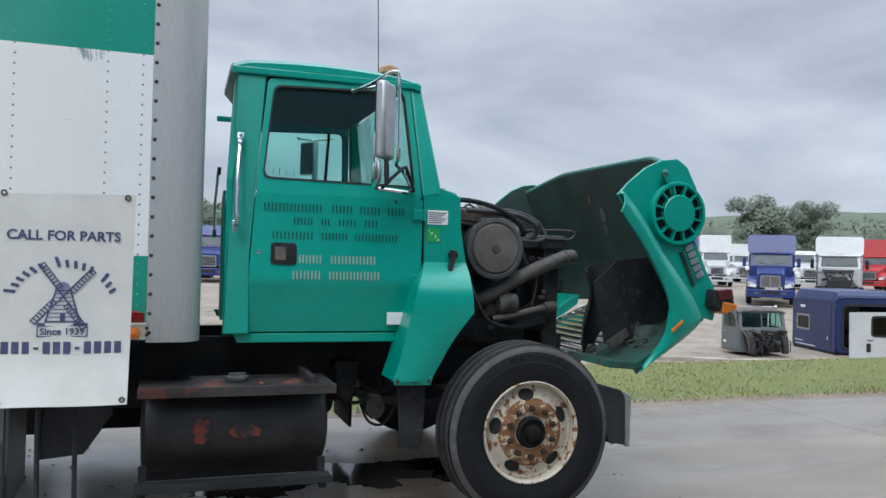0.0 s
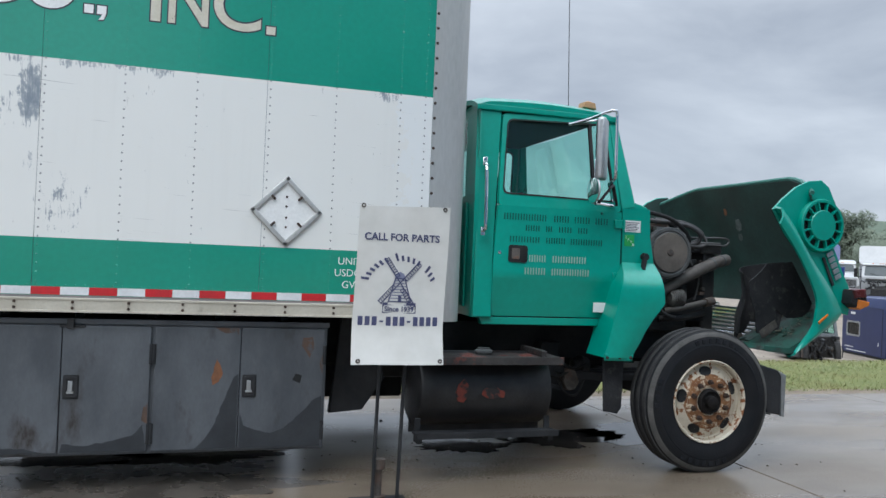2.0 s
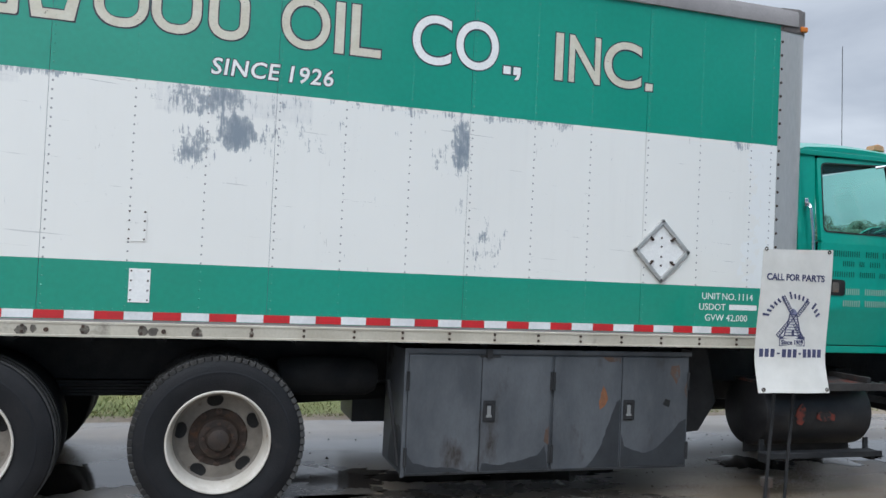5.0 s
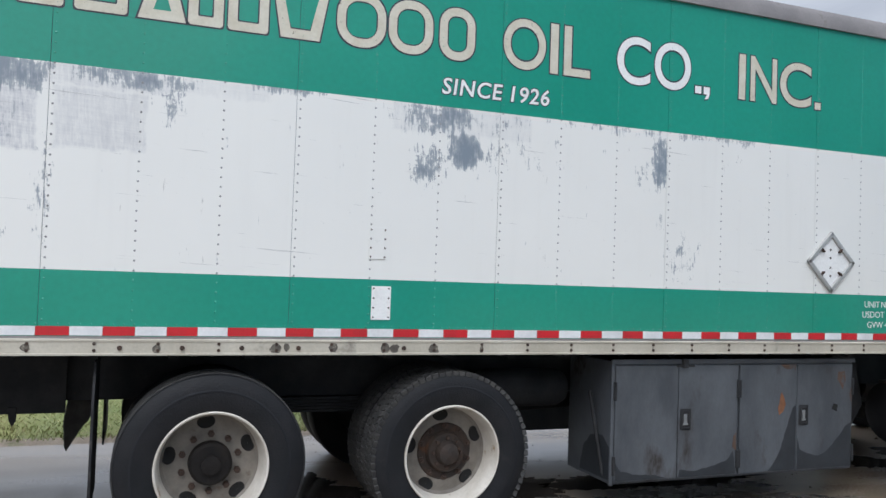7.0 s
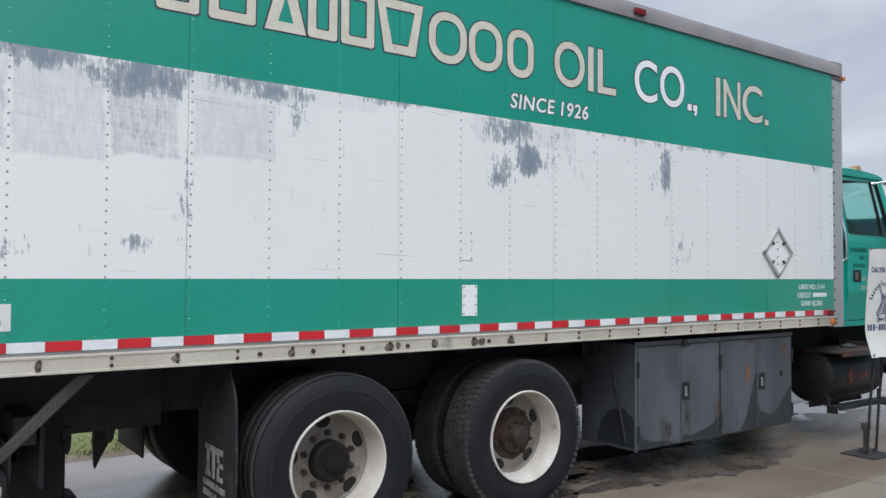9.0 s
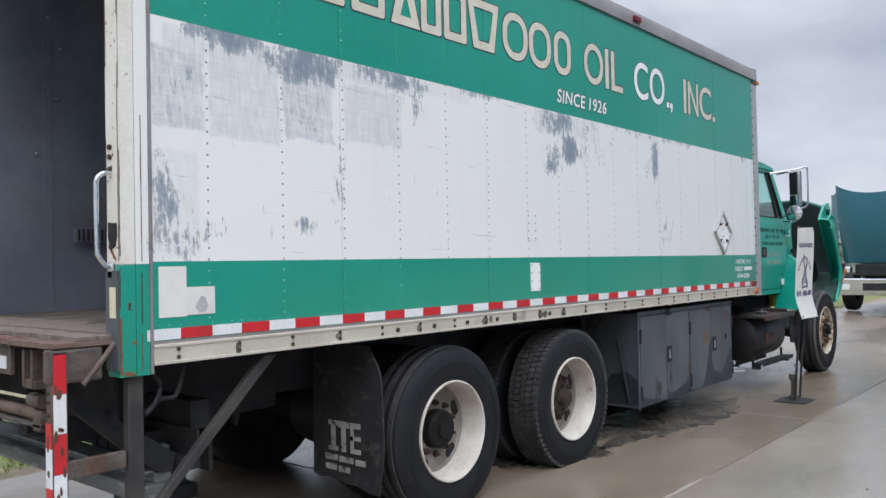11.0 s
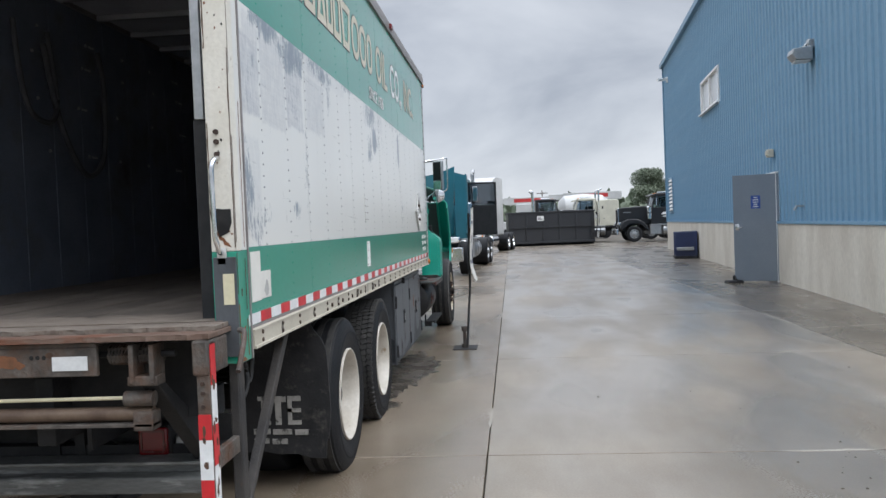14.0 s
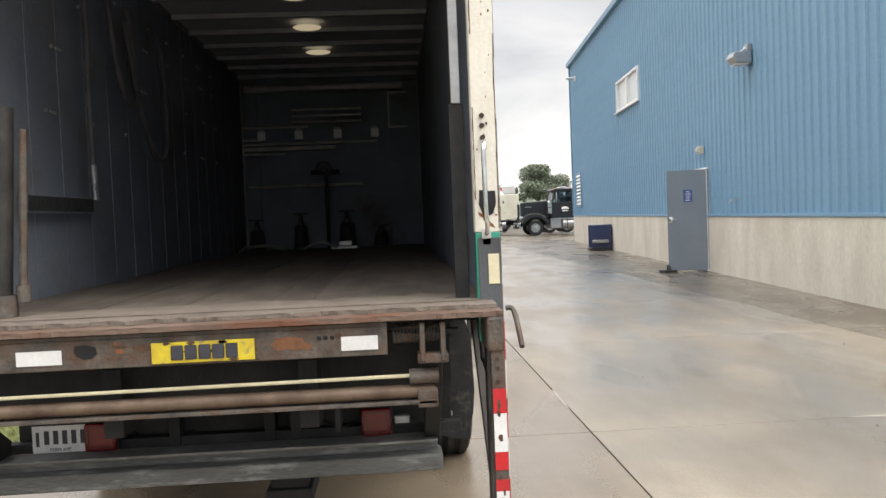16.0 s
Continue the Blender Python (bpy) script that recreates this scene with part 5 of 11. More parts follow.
    for a, c, z0, z1 in ((4.755, 4.83, 0.56, 0.585), (4.755, 4.83, 0.415, 0.44), (4.775, 4.81, 0.44, 0.56), (4.66, 4.75, 0.55, 0.585), (4.69, 4.725, 0.415, 0.55), (4.57, 4.65, 0.555, 0.585), (4.57, 4.65, 0.488, 0.512), (4.57, 4.65, 0.415, 0.44), (4.625, 4.65, 0.44, 0.555)):
        part("logo_bar", bx(B(), -6.0345, -6.0305, a, c, z0, z1), FLAP_MARK, fl)
    for a, c, z in ((4.76, 4.86, 0.36), (4.63, 4.745, 0.357), (4.53, 4.61, 0.353), (4.77, 4.86, 0.305), (4.66, 4.75, 0.30)):
        part("text_bar", bx(B(), -6.0345, -6.0305, a, c, z, z + 0.032), FLAP_MARK, fl)
    part("mud_flap", prism(B(), [(6.1, 1.04), (6.74, 1.04), (6.76, 0.26), (6.1, 0.26)], "x", -6.03, -6.018), FLAP, truck)
    bm = prism(B(), ragged([(-0.07, 0.74), (0.06, 0.74), (0.085, 0.50), (0.08, 0.40), (0.0, 0.30), (-0.085, 0.17), (-0.10, 0.20), (-0.115, 0.36), (-0.09, 0.52)], 0.008), "y", -0.006, 0.006)
    bmesh.ops.transform(bm, matrix=pose(-6.20, 6.40, 0, 0, 0, 28), verts=bm.verts)
    part("torn_flap", bm, FLAP_PALE, truck, "torn pale rubber flap")
    for x, z, h in ((-6.95, 0.60, 0.07), (-6.72, 0.58, 0.09), (-6.50, 0.62, 0.05)):
        part("skirt_lug", prism(B(), ragged([(x, 0.70), (x + 0.05, 0.70), (x + 0.045, z), (x + 0.03, z - 0.03), (x + 0.012, z)], 0.006), "y", 5.09, 5.13, 0.004), UNDER, truck)


FLAP_PALE = surf("dusty_rubber_strip", (0.11, 0.105, 0.10), (0.17, 0.165, 0.155), 12, (0.7, 0.9))
FLAP_MARK = surf("worn_flap_print", (0.36, 0.35, 0.33), (0.22, 0.21, 0.20), 14, (0.6, 0.8), spot=(0.05, 0.05, 0.05), spot_at=(0.55, 0.62), spot_scale=22)
FLAP = surf("mud_flap_rubber", (0.016, 0.016, 0.018), (0.034, 0.034, 0.036), 5, (0.6, 0.85), bump=0.25, spot=(0.085, 0.080, 0.073), spot_at=(0.55, 0.78), spot_scale=16, spec=0.25)
build_chassis()


RUST_DK = surf("brown_rust_bloom", (0.10, 0.055, 0.035), (0.07, 0.05, 0.042), 18, (0.7, 0.9), bump=0.3, spot=(0.075, 0.08, 0.09), spot_at=(0.52, 0.62), spot_scale=30)
GRIME = surf("dark_grime", (0.022, 0.025, 0.030), (0.034, 0.038, 0.044), 6, (0.4, 0.6), metal=0.1, bump=0.1)


def build_tool_cabinet():
    y0 = 4.452
    cab = part("tool_cabinet", bx(B(), -2.93, -0.865, y0 + 0.012, y0 + 0.56, 0.215, 1.012, 0.008), CABINET, truck, "weathered grey steel side cabinet")
    part("face_frame", bx(bx(B(), -2.94, -0.855, y0 - 0.004, y0 + 0.012, 0.995, 1.025, 0.003), -2.94, -2.915, y0 - 0.002, y0 + 0.014, 0.21, 0.995, 0.003), CABINET, cab)
    xs = [-2.912, -2.422, -1.932, -1.908, -1.402, -0.885]
    doors = [(xs[0], xs[1] - 0.004), (xs[1] + 0.002, xs[2]), (xs[3], xs[4] - 0.004), (xs[4] + 0.002, xs[5])]
    for k, (a, c) in enumerate(doors):
        d = part("cabinet_door", bx(B(), a, c, y0 - 0.008, y0 + 0.010, 0.235, 0.985, 0.004), CABINET, cab)
        hx = a - 0.004 if k % 2 == 0 else c + 0.004
        for z in (0.82, 0.34):
            part("hinge", cyl(B(), (hx, y0 - 0.010, z - 0.06), (hx, y0 - 0.010, z + 0.06), 0.011, 8), UNDER, d)
        if k % 2 == 1:
            lx = a + 0.055
            lt = part("latch", bx(B(), lx - 0.042, lx + 0.042, y0 - 0.013, y0 - 0.007, 0.555, 0.695, 0.006), UNDER, d, "recessed paddle latch")
            ring_block(bm := B(), lx - 0.033, lx + 0.033, 0.565, 0.685, y0 - 0.018, y0 - 0.012, 0.010, 0.012)
            part("latch_rim", bm, UNDER, lt)
            part("paddle", bx(bx(B(), lx - 0.016, lx + 0.010, y0 - 0.020, y0 - 0.012, 0.60, 0.66, 0.003), lx - 0.022, lx + 0.018, y0 - 0.019, y0 - 0.012, 0.585, 0.60, 0.003), STEEL, lt)
    part("rust_patch", prism(B(), ragged([(-1.545, 0.79), (-1.52, 0.75), (-1.505, 0.70), (-1.53, 0.65), (-1.565, 0.63), (-1.575, 0.68), (-1.56, 0.74)], 0.02), "y", y0 - 0.0092, y0 - 0.0082), RUST, cab)
    for pts in ([(-1.56, 0.985), (-1.42, 0.985), (-1.42, 0.94), (-1.45, 0.955), (-1.50, 0.95), (-1.53, 0.965)], [(-1.02, 0.93), (-0.96, 0.935), (-0.95, 0.86), (-0.975, 0.80), (-1.0, 0.84), (-1.03, 0.88)], [(-0.905, 0.80), (-0.888, 0.82), (-0.888, 0.70), (-0.90, 0.72)], [(-1.96, 0.50), (-1.936, 0.52), (-1.936, 0.40), (-1.97, 0.42)]):
        part("rust_patch", prism(B(), ragged(pts, 0.012), "y", y0 - 0.0090, y0 - 0.0081), RUST_DK, cab)
    part("chip", prism(B(), [(-1.06, 0.70), (-1.02, 0.69), (-1.03, 0.64), (-1.08, 0.66)], "y", y0 - 0.0092, y0 - 0.0082), BLACK_HOLE, cab)
    for pts in ([(-1.44, 0.68), (-1.412, 0.70), (-1.412, 0.24), (-1.66, 0.24), (-1.60, 0.30), (-1.54, 0.40), (-1.50, 0.52)],
                [(-1.395, 0.46), (-1.37, 0.38), (-1.30, 0.35), (-1.2, 0.33), (-1.12, 0.36), (-1.02, 0.45), (-0.95, 0.53), (-0.89, 0.56), (-0.89, 0.24), (-1.395, 0.24)],
                [(-2.905, 0.24), (-2.905, 0.36), (-2.86, 0.30), (-2.74, 0.275), (-2.6, 0.268), (-2.5, 0.24)],
                [(-2.41, 0.24), (-2.40, 0.29), (-2.28, 0.275), (-2.15, 0.30), (-2.02, 0.33), (-1.96, 0.40), (-1.94, 0.24)]):
        part("grime_stain", prism(B(), ragged(pts), "y", y0 - 0.0088, y0 - 0.0080), GRIME, cab, "dark wet-looking stain")
    part("end_stain", prism(B(), ragged([(4.47, 0.45), (4.56, 0.52), (4.70, 0.50), (4.80, 0.40), (4.84, 0.24), (4.47, 0.24)]), "x", -2.932, -2.9305), GRIME, cab)
    part("hasp", bx(bx(B(), -2.40, -2.36, y0 - 0.03, y0 - 0.004, 0.97, 1.03, 0.004), -2.44, -2.30, y0 - 0.016, y0 - 0.006, 0.975, 0.99, 0.003), UNDER, cab)
    part("brace_rod", cyl(B(), (-3.0, 4.62, 0.80), (-2.93, 4.55, 0.26), 0.012, 8), UNDER, cab)


build_tool_cabinet()


def build_fuel_tank():
    t = part("fuel_tank", lathe(B(), [(0.001, -0.50), (0.20, -0.49), (0.245, -0.47), (0.255, -0.45), (0.255, 0.45), (0.245, 0.47), (0.20, 0.49), (0.001, 0.50)], (0.24, 4.66, 0.575), "x", 40), TANK, truck, "sooty black fuel tank with rust patches")
    part("top_step", bx(bx(B(), -0.27, 0.745, 4.31, 4.75, 0.800, 0.822, 0.004), -0.27, 0.745, 4.305, 4.315, 0.775, 0.828, 0.003), STEP, t, "rusty flat step plate")
    part("bottom_step", bx(bx(B(), -0.275, 0.74, 4.34, 4.46, 0.300, 0.317, 0.004), -0.275, 0.74, 4.335, 4.345, 0.283, 0.325, 0.003), UNDER, t)
    for x in (-0.24, 0.70):
        part("step_hanger", bx(B(), x - 0.02, x + 0.02, 4.45, 4.47, 0.245, 0.40, 0.004), UNDER, t)
        part("step_hanger", bx(B(), x - 0.02, x + 0.02, 4.38, 4.46, 0.245, 0.30, 0.004), UNDER, t)
    part("step_web", bx(B(), -0.25, 0.72, 4.64, 4.652, 0.27, 0.43, 0.003), BLACK, t)
    part("filler_cap", lathe(B(), [(0.055, 0.0), (0.060, 0.012), (0.064, 0.014), (0.064, 0.026), (0.050, 0.033), (0.001, 0.036)], (0.235, 4.52, 0.822), "z", 24), PIPE_DULL, t, "dusty round filler cap")
    part("cap_bar", bx(B(), 0.19, 0.28, 4.512, 4.528, 0.857, 0.868, 0.003), PIPE_DULL, t)
    part("tank_bracket", bx(B(), 0.60, 0.64, 4.36, 4.74, 0.822, 0.865, 0.004), STEP, t)
    part("red_mark", prism(B(), ragged([(0.20, 0.60), (0.30, 0.61), (0.36, 0.585), (0.35, 0.54), (0.24, 0.535), (0.19, 0.56)], 0.02), "y", 4.398, 4.4025), RED_WORN, t)
    part("red_mark", prism(B(), ragged([(0.0, 0.57), (0.02, 0.63), (0.06, 0.67), (0.09, 0.63), (0.095, 0.56), (0.06, 0.51), (0.02, 0.52)], 0.02), "y", 4.398, 4.402), RED_WORN, t)


PIPE_DULL = surf("dusty_dull_cap", (0.10, 0.105, 0.105), (0.06, 0.062, 0.062), 14, (0.5, 0.75), metal=0.2, bump=0.3)
TANK = surf("sooty_tank", (0.016, 0.016, 0.018), (0.035, 0.034, 0.035), 5, (0.35, 0.6), metal=0.3, bump=0.2, spot=(0.10, 0.03, 0.018), spot_at=(0.66, 0.72), spot_scale=4)
STEP = surf("rusty_step_plate", (0.035, 0.032, 0.032), (0.07, 0.065, 0.06), 8, (0.4, 0.65), metal=0.3, bump=0.5, spot=(0.18, 0.06, 0.045), spot_at=(0.55, 0.62), spot_scale=5)
RED_WORN = surf("worn_red_paint", (0.17, 0.028, 0.016), (0.09, 0.022, 0.015), 14, (0.6, 0.8), spot=(0.022, 0.02, 0.02), spot_at=(0.50, 0.56), spot_scale=14)
build_fuel_tank()


# ---- cab ----
def mirror_y(bm):
    bmesh.ops.transform(bm, matrix=Matrix.Translation((0, 2 * CY, 0)) @ Matrix.Diagonal((1, -1, 1, 1)), verts=bm.verts)
    bmesh.ops.reverse_faces(bm, faces=bm.faces)
    return bm


def round_poly(pts, r, k=4):
    out = []
    n = len(pts)
    for i in range(n):
        p0, p, p1 = Vector(pts[i - 1]), Vector(pts[i]), Vector(pts[(i + 1) % n])
        a = p + (p0 - p).normalized() * min(r, (p0 - p).length * 0.45)
        b = p + (p1 - p).normalized() * min(r, (p1 - p).length * 0.45)
        for j in range(k + 1):
            t = j / k
            out.append(tuple((1 - t) ** 2 * a + 2 * t * (1 - t) * p + t * t * b))
    return out


def sheet(bm, rows, off, mi=0):
    """A closed shell between a grid of points and the same grid moved by off."""
    off = Vector(off)
    A = [[bm.verts.new(p) for p in r] for r in rows]
    C = [[bm.verts.new(Vector(p) + off) for p in r] for r in rows]
    fs = []
    nr, nc = len(rows), len(rows[0])
    for i in range(nr - 1):
        for j in range(nc - 1):
            fs.append(bm.faces.new((A[i][j], A[i + 1][j], A[i + 1][j + 1], A[i][j + 1])))
            fs.append(bm.faces.new((C[i][j], C[i][j + 1], C[i + 1][j + 1], C[i + 1][j])))
    for i in range(nr - 1):
        fs.append(bm.faces.new((A[i][0], C[i][0], C[i + 1][0], A[i + 1][0])))
        fs.append(bm.faces.new((A[i][-1], A[i + 1][-1], C[i + 1][-1], C[i][-1])))
    for j in range(nc - 1):
        fs.append(bm.faces.new((A[0][j], A[0][j + 1], C[0][j + 1], C[0][j])))
        fs.append(bm.faces.new((A[-1][j], C[-1][j], C[-1][j + 1], A[-1][j + 1])))
    for f in fs:
        f.material_index = mi
        f.smooth = True
    return bm


YC = 4.50


def build_cab():
    def xb(y):
        return 0.135 + (y - 4.55) * 0.0683

    def back(y0, y1, z0, z1, t=0.03):
        return prism(B(), [(xb(y0), y0), (xb(y0) + t, y0), (xb(y1) + t, y1), (xb(y1), y1)], "z", z0, z1)
    cab = part("cab_back", back(4.55, 6.64, 1.08, 1.93), GREEN, truck)
    part("back_header", back(4.55, 6.64, 2.49, 2.56), GREEN, cab)
    part("back_corner", back(4.55, 4.82, 1.93, 2.49), GREEN, cab)
    part("back_corner", back(6.40, 6.64, 1.93, 2.49), GREEN, cab)
    part("rear_window", back(4.82, 6.40, 1.93, 2.49, 0.006), GLASS, cab)
    for i in range(9):
        y = 4.72 + 0.2 * i
        part("back_rib", bx(B(), xb(y) - 0.014, xb(y) + 0.002, y, y + 0.05, 1.14, 1.88, 0.004), GREEN, cab)
    part("cab_floor", bx(B(), 0.31, 1.5, 4.54, 6.66, 1.05, 1.10), UNDER, cab)
    # roof with a crown and a rolled edge
    rows = []
    for i in range(13):
        u = i / 12
        edge = 2.552 + 0.024 * math.sin(math.pi * min(u * 1.1, 1)) - (0.025 * max(0, (u - 0.86) / 0.14) ** 2)
        row = []
        for j in range(25):
            v = -1 + 2 * j / 24
            y = CY + v * 1.125
            x = xb(y) - 0.02 + (1.205 - xb(y)) * u
            z = edge + 0.095 * (1 - abs(v) ** 5) - (0.02 * max(0, (0.06 - u) / 0.06))
            row.append((x, y, z))
        rows.append(row)
    part("cab_roof", sheet(B(), rows, (0, 0, -0.035)), GREEN, cab)
    for flip in (False, True):
        fix = mirror_y if flip else (lambda b: b)
        part("drip_rail", fix(bx(B(), 0.125, 1.17, YC - 0.028, YC + 0.0, 2.500, 2.540, 0.008)), GREEN, cab)
        # rear pillar
        if flip:
            part("rear_pillar", fix(bx(B(), 0.272, 0.31, YC - 0.006, YC + 0.06, 1.08, 2.505, 0.008)), GREEN, cab)
        else:
            part("rear_pillar", prism(B(), [(0.135, 1.08), (0.275, 1.08), (0.262, 1.5), (0.298, 2.505), (0.14, 2.505)], "y", YC - 0.006, YC + 0.05, 0.008), GREEN, cab)
            part("pillar_return", bx(B(), 0.135, 0.17, YC + 0.05, YC + 0.08, 1.08, 2.5), GREEN, cab)
        part("sill", fix(prism(B(), [(0.215, 1.03), (1.15, 1.03), (1.19, 1.083), (0.19, 1.083)], "y", YC + 0.025, YC + 0.10, 0.006)), GREEN, cab)
        # screen pillar
        part("screen_pillar", fix(prism(B(), [(1.125, 2.52), (1.185, 2.535), (1.36, 1.945), (1.36, 1.90), (1.255, 1.88)], "y", YC - 0.004, YC + 0.06, 0.01)), GREEN, cab)
        # door: frame round the window, stepped lower skin
        top_o = round_poly([(0.292, 1.86), (0.306, 2.49), (1.118, 2.515), (1.248, 1.86)], 0.03)
        top_i = round_poly([(0.322, 1.945), (0.343, 2.452), (1.085, 2.478), (1.196, 1.935)], 0.045)
        door = part("cab_door", fix(ring_plate(B(), top_o, top_i, YC - 0.008, YC + 0.03)), GREEN, truck, "green cab door with outlined marks")
        rows = []
        for z, y in ((1.86, YC - 0.008), (1.80, YC - 0.010), (1.42, YC - 0.013), (1.375, YC - 0.024), (1.345, YC - 0.016), (1.20, YC + 0.002), (1.092, YC + 0.022)):
            k = (1.86 - z) / 0.77
            xa = 0.292 - 0.028 * min(k * 2.2, 1) + (0.012 * max(0, (k - 0.6) / 0.4))
            xb = 1.252 - 0.062 * max(0, (k - 0.55) / 0.45)
            rows.append([(xa + (xb - xa) * j / 8, y, z) for j in range(9)])
        part("lower_skin", fix(sheet(B(), rows, (0, 0.03, 0))), GREEN, door)
        part("window_glass", fix(prism(B(), [(0.31, 1.93), (0.33, 2.46), (1.095, 2.485), (1.205, 1.925)], "y", YC + 0.012, YC + 0.016)), GLASS, door)
        ring_plate(bm := B(), round_poly([(0.318, 1.940), (0.339, 2.456), (1.089, 2.482), (1.200, 1.930)], 0.045), round_poly([(0.328, 1.950), (0.348, 2.446), (1.081, 2.472), (1.189, 1.940)], 0.043), YC - 0.0115, YC + 0.018)
        part("window_seal", fix(bm), BLACK, door)
        part("window_divider", fix(prism(B(), [(0.965, 2.47), (0.985, 2.47), (1.045, 1.95), (1.02, 1.95)], "y", YC - 0.004, YC + 0.02)), BLACK, door)
        part("door_handle", fix(prism(B(), round_poly([(0.378, 1.468), (0.52, 1.466), (0.52, 1.586), (0.378, 1.588)], 0.02), "y", YC - 0.020, YC - 0.010, 0.003)), BLACK, door, "black paddle handle")
        part("handle_paddle", fix(bx(B(), 0.40, 0.46, YC - 0.024, YC - 0.019, 1.49, 1.565, 0.003)), RIM_GREASE, door)
        part("door_lock", fix(lathe(B(), [(0.013, 0), (0.012, -0.006), (0.001, -0.007)], (0.312, YC - 0.010, 1.533), "y", 12)), CHROME, door)
        for z0, z1 in ((1.742, 1.804), (1.350, 1.422)):
            part("hinge", fix(bx(B(), 1.19, 1.278, YC - 0.030, YC - 0.010, z0, z1, 0.006)), GREEN, door)
            part("hinge_pin", fix(cyl(B(), (1.258, YC - 0.034, z0 - 0.004), (1.258, YC - 0.034, z1 + 0.004), 0.010, 8)), GREEN, door)
        part("door_shadow_gap", fix(prism(B(), [(1.255, 1.87), (1.262, 1.87), (1.270, 1.45), (1.21, 1.08), (1.20, 1.08), (1.262, 1.45)], "y", YC + 0.004, YC + 0.01)), BLACK_HOLE, door)
        part("grab_handle", fix(tube(B(), [(0.180, YC - 0.005, 2.145), (0.180, YC - 0.045, 2.13), (0.182, YC - 0.05, 2.05), (0.186, YC - 0.05, 1.78), (0.188, YC - 0.045, 1.69), (0.188, YC - 0.005, 1.675)], 0.012, 8)), CHROME, cab)
        for z in (2.15, 1.672):
            part("handle_foot", fix(bx(B(), 0.168, 0.20, YC - 0.014, YC - 0.004, z - 0.03, z + 0.03, 0.004)), CHROME, cab)
        # cowl side running down into a skirt over the wheel
        left = {1.895: 1.262, 1.70: 1.268, 1.50: 1.272, 1.42: 1.268, 1.36: 1.257, 1.30: 1.245, 1.20: 1.222, 1.08: 1.190, 0.98: 1.168, 0.90: 1.148, 0.80: 1.115}
        right = {1.895: 1.490, 1.70: 1.498, 1.50: 1.535, 1.42: 1.573, 1.36: 1.590, 1.30: 1.605, 1.20: 1.612, 1.08: 1.515, 0.98: 1.448, 0.90: 1.405, 0.80: 1.345}
        rows = []
        for z in left:
            fl = max(0.0, (1.50 - z) / 0.70)
            row = []
            for j in range(9):
                v = j / 8
                bulge = 0.05 * math.sin(math.pi * v) * fl
                out = 0.134 * min(1.0, max(0.0, (1.50 - z) / 0.15)) ** 0.7
                y = YC - 0.004 - out - 0.5 * bulge
                q = (YC - 0.004 - out) / YC
                row.append((-0.145 + (left[z] + (right[z] - left[z]) * v + 0.145) * q, y, 1.525 + (z - 1.525) * q))
            rows.append(row)
        sk = part("cowl_skirt", fix(sheet(B(), rows, (0, 0.03, 0))), GREEN, cab)
        part("fender_block", fix(sheet(B(), [[(p[0] + 0.004, p[1] + 0.032, p[2]) for p in r] for r in rows[2:]], (0, 0.24, 0))), GREEN, sk)
        part("skirt_flange", fix(prism(B(), [(1.075, 0.850), (1.312, 0.842), (1.298, 0.797), (1.085, 0.802)], "y", YC - 0.148, YC - 0.132, 0.004)), GREEN, sk)
        for x in (1.10, 1.20, 1.285):
            part("bolt", fix(lathe(B(), [(0.012, 0), (0.010, -0.008), (0.001, -0.009)], (x, YC - 0.149, 0.822), "y", 8)), NUT, sk)
        part("skirt_flap", fix(prism(B(), [(1.14, 0.80), (1.31, 0.80), (1.30, 0.44), (1.27, 0.40), (1.16, 0.42)], "y", YC - 0.02, YC + 0.0, 0.004)), FLAP, sk)
        part("bonnet_latch", fix(prism(B(), [(1.42, 1.575), (1.455, 1.57), (1.45, 1.52), (1.43, 1.40), (1.425, 1.385), (1.395, 1.39), (1.40, 1.41), (1.418, 1.51)], "y", YC - 0.055, YC - 0.03, 0.005)), BLACK, sk, "black rubber bonnet latch")
        part("latch_cup", fix(cyl(B(), (1.44, YC - 0.06, 1.545), (1.44, YC - 0.01, 1.545), 0.024, 12)), BLACK, sk)
        # long-arm mirror: head, stay bars, round spot mirror
        mir = part("mirror_bracket", fix(tube(B(), [(0.80, YC - 0.02, 2.455), (0.88, YC - 0.20, 2.48), (0.915, YC - 0.34, 2.50), (0.955, YC - 0.39, 2.51), (0.972, YC - 0.40, 2.47), (0.975, YC - 0.40, 2.2), (0.985, YC - 0.38, 2.06), (1.01, YC - 0.25, 2.03), (1.09, YC - 0.13, 2.0), (1.17, YC - 0.02, 1.92)], 0.010, 8)), CHROME, truck, "chrome long-arm mirror")
        part("lower_arm", fix(tube(B(), [(1.18, YC - 0.01, 1.905), (1.08, YC - 0.18, 1.888), (0.90, YC - 0.27, 1.892)], 0.013, 8)), CHROME, mir)
        part("stay_bar", fix(tube(B(), [(0.93, YC - 0.27, 1.90), (1.06, YC - 0.20, 2.02), (1.10, YC - 0.16, 2.01), (1.16, YC - 0.10, 1.90)], 0.010, 8, k=2)), UNDER, mir)
        part("upper_arm", fix(tube(B(), [(1.08, YC - 0.01, 2.47), (0.95, YC - 0.2, 2.475), (0.80, YC - 0.02, 2.46)], 0.010, 8, k=1)), CHROME, mir)
        swing = Matrix.Translation((0.935, YC - 0.275, 0)) @ Matrix.Rotation(radians(-36), 4, "Z") @ Matrix.Translation((-0.935, 0.275 - YC, 0))

        def turned_in(bm):
            bmesh.ops.transform(bm, matrix=swing, verts=bm.verts)
            return fix(bm)
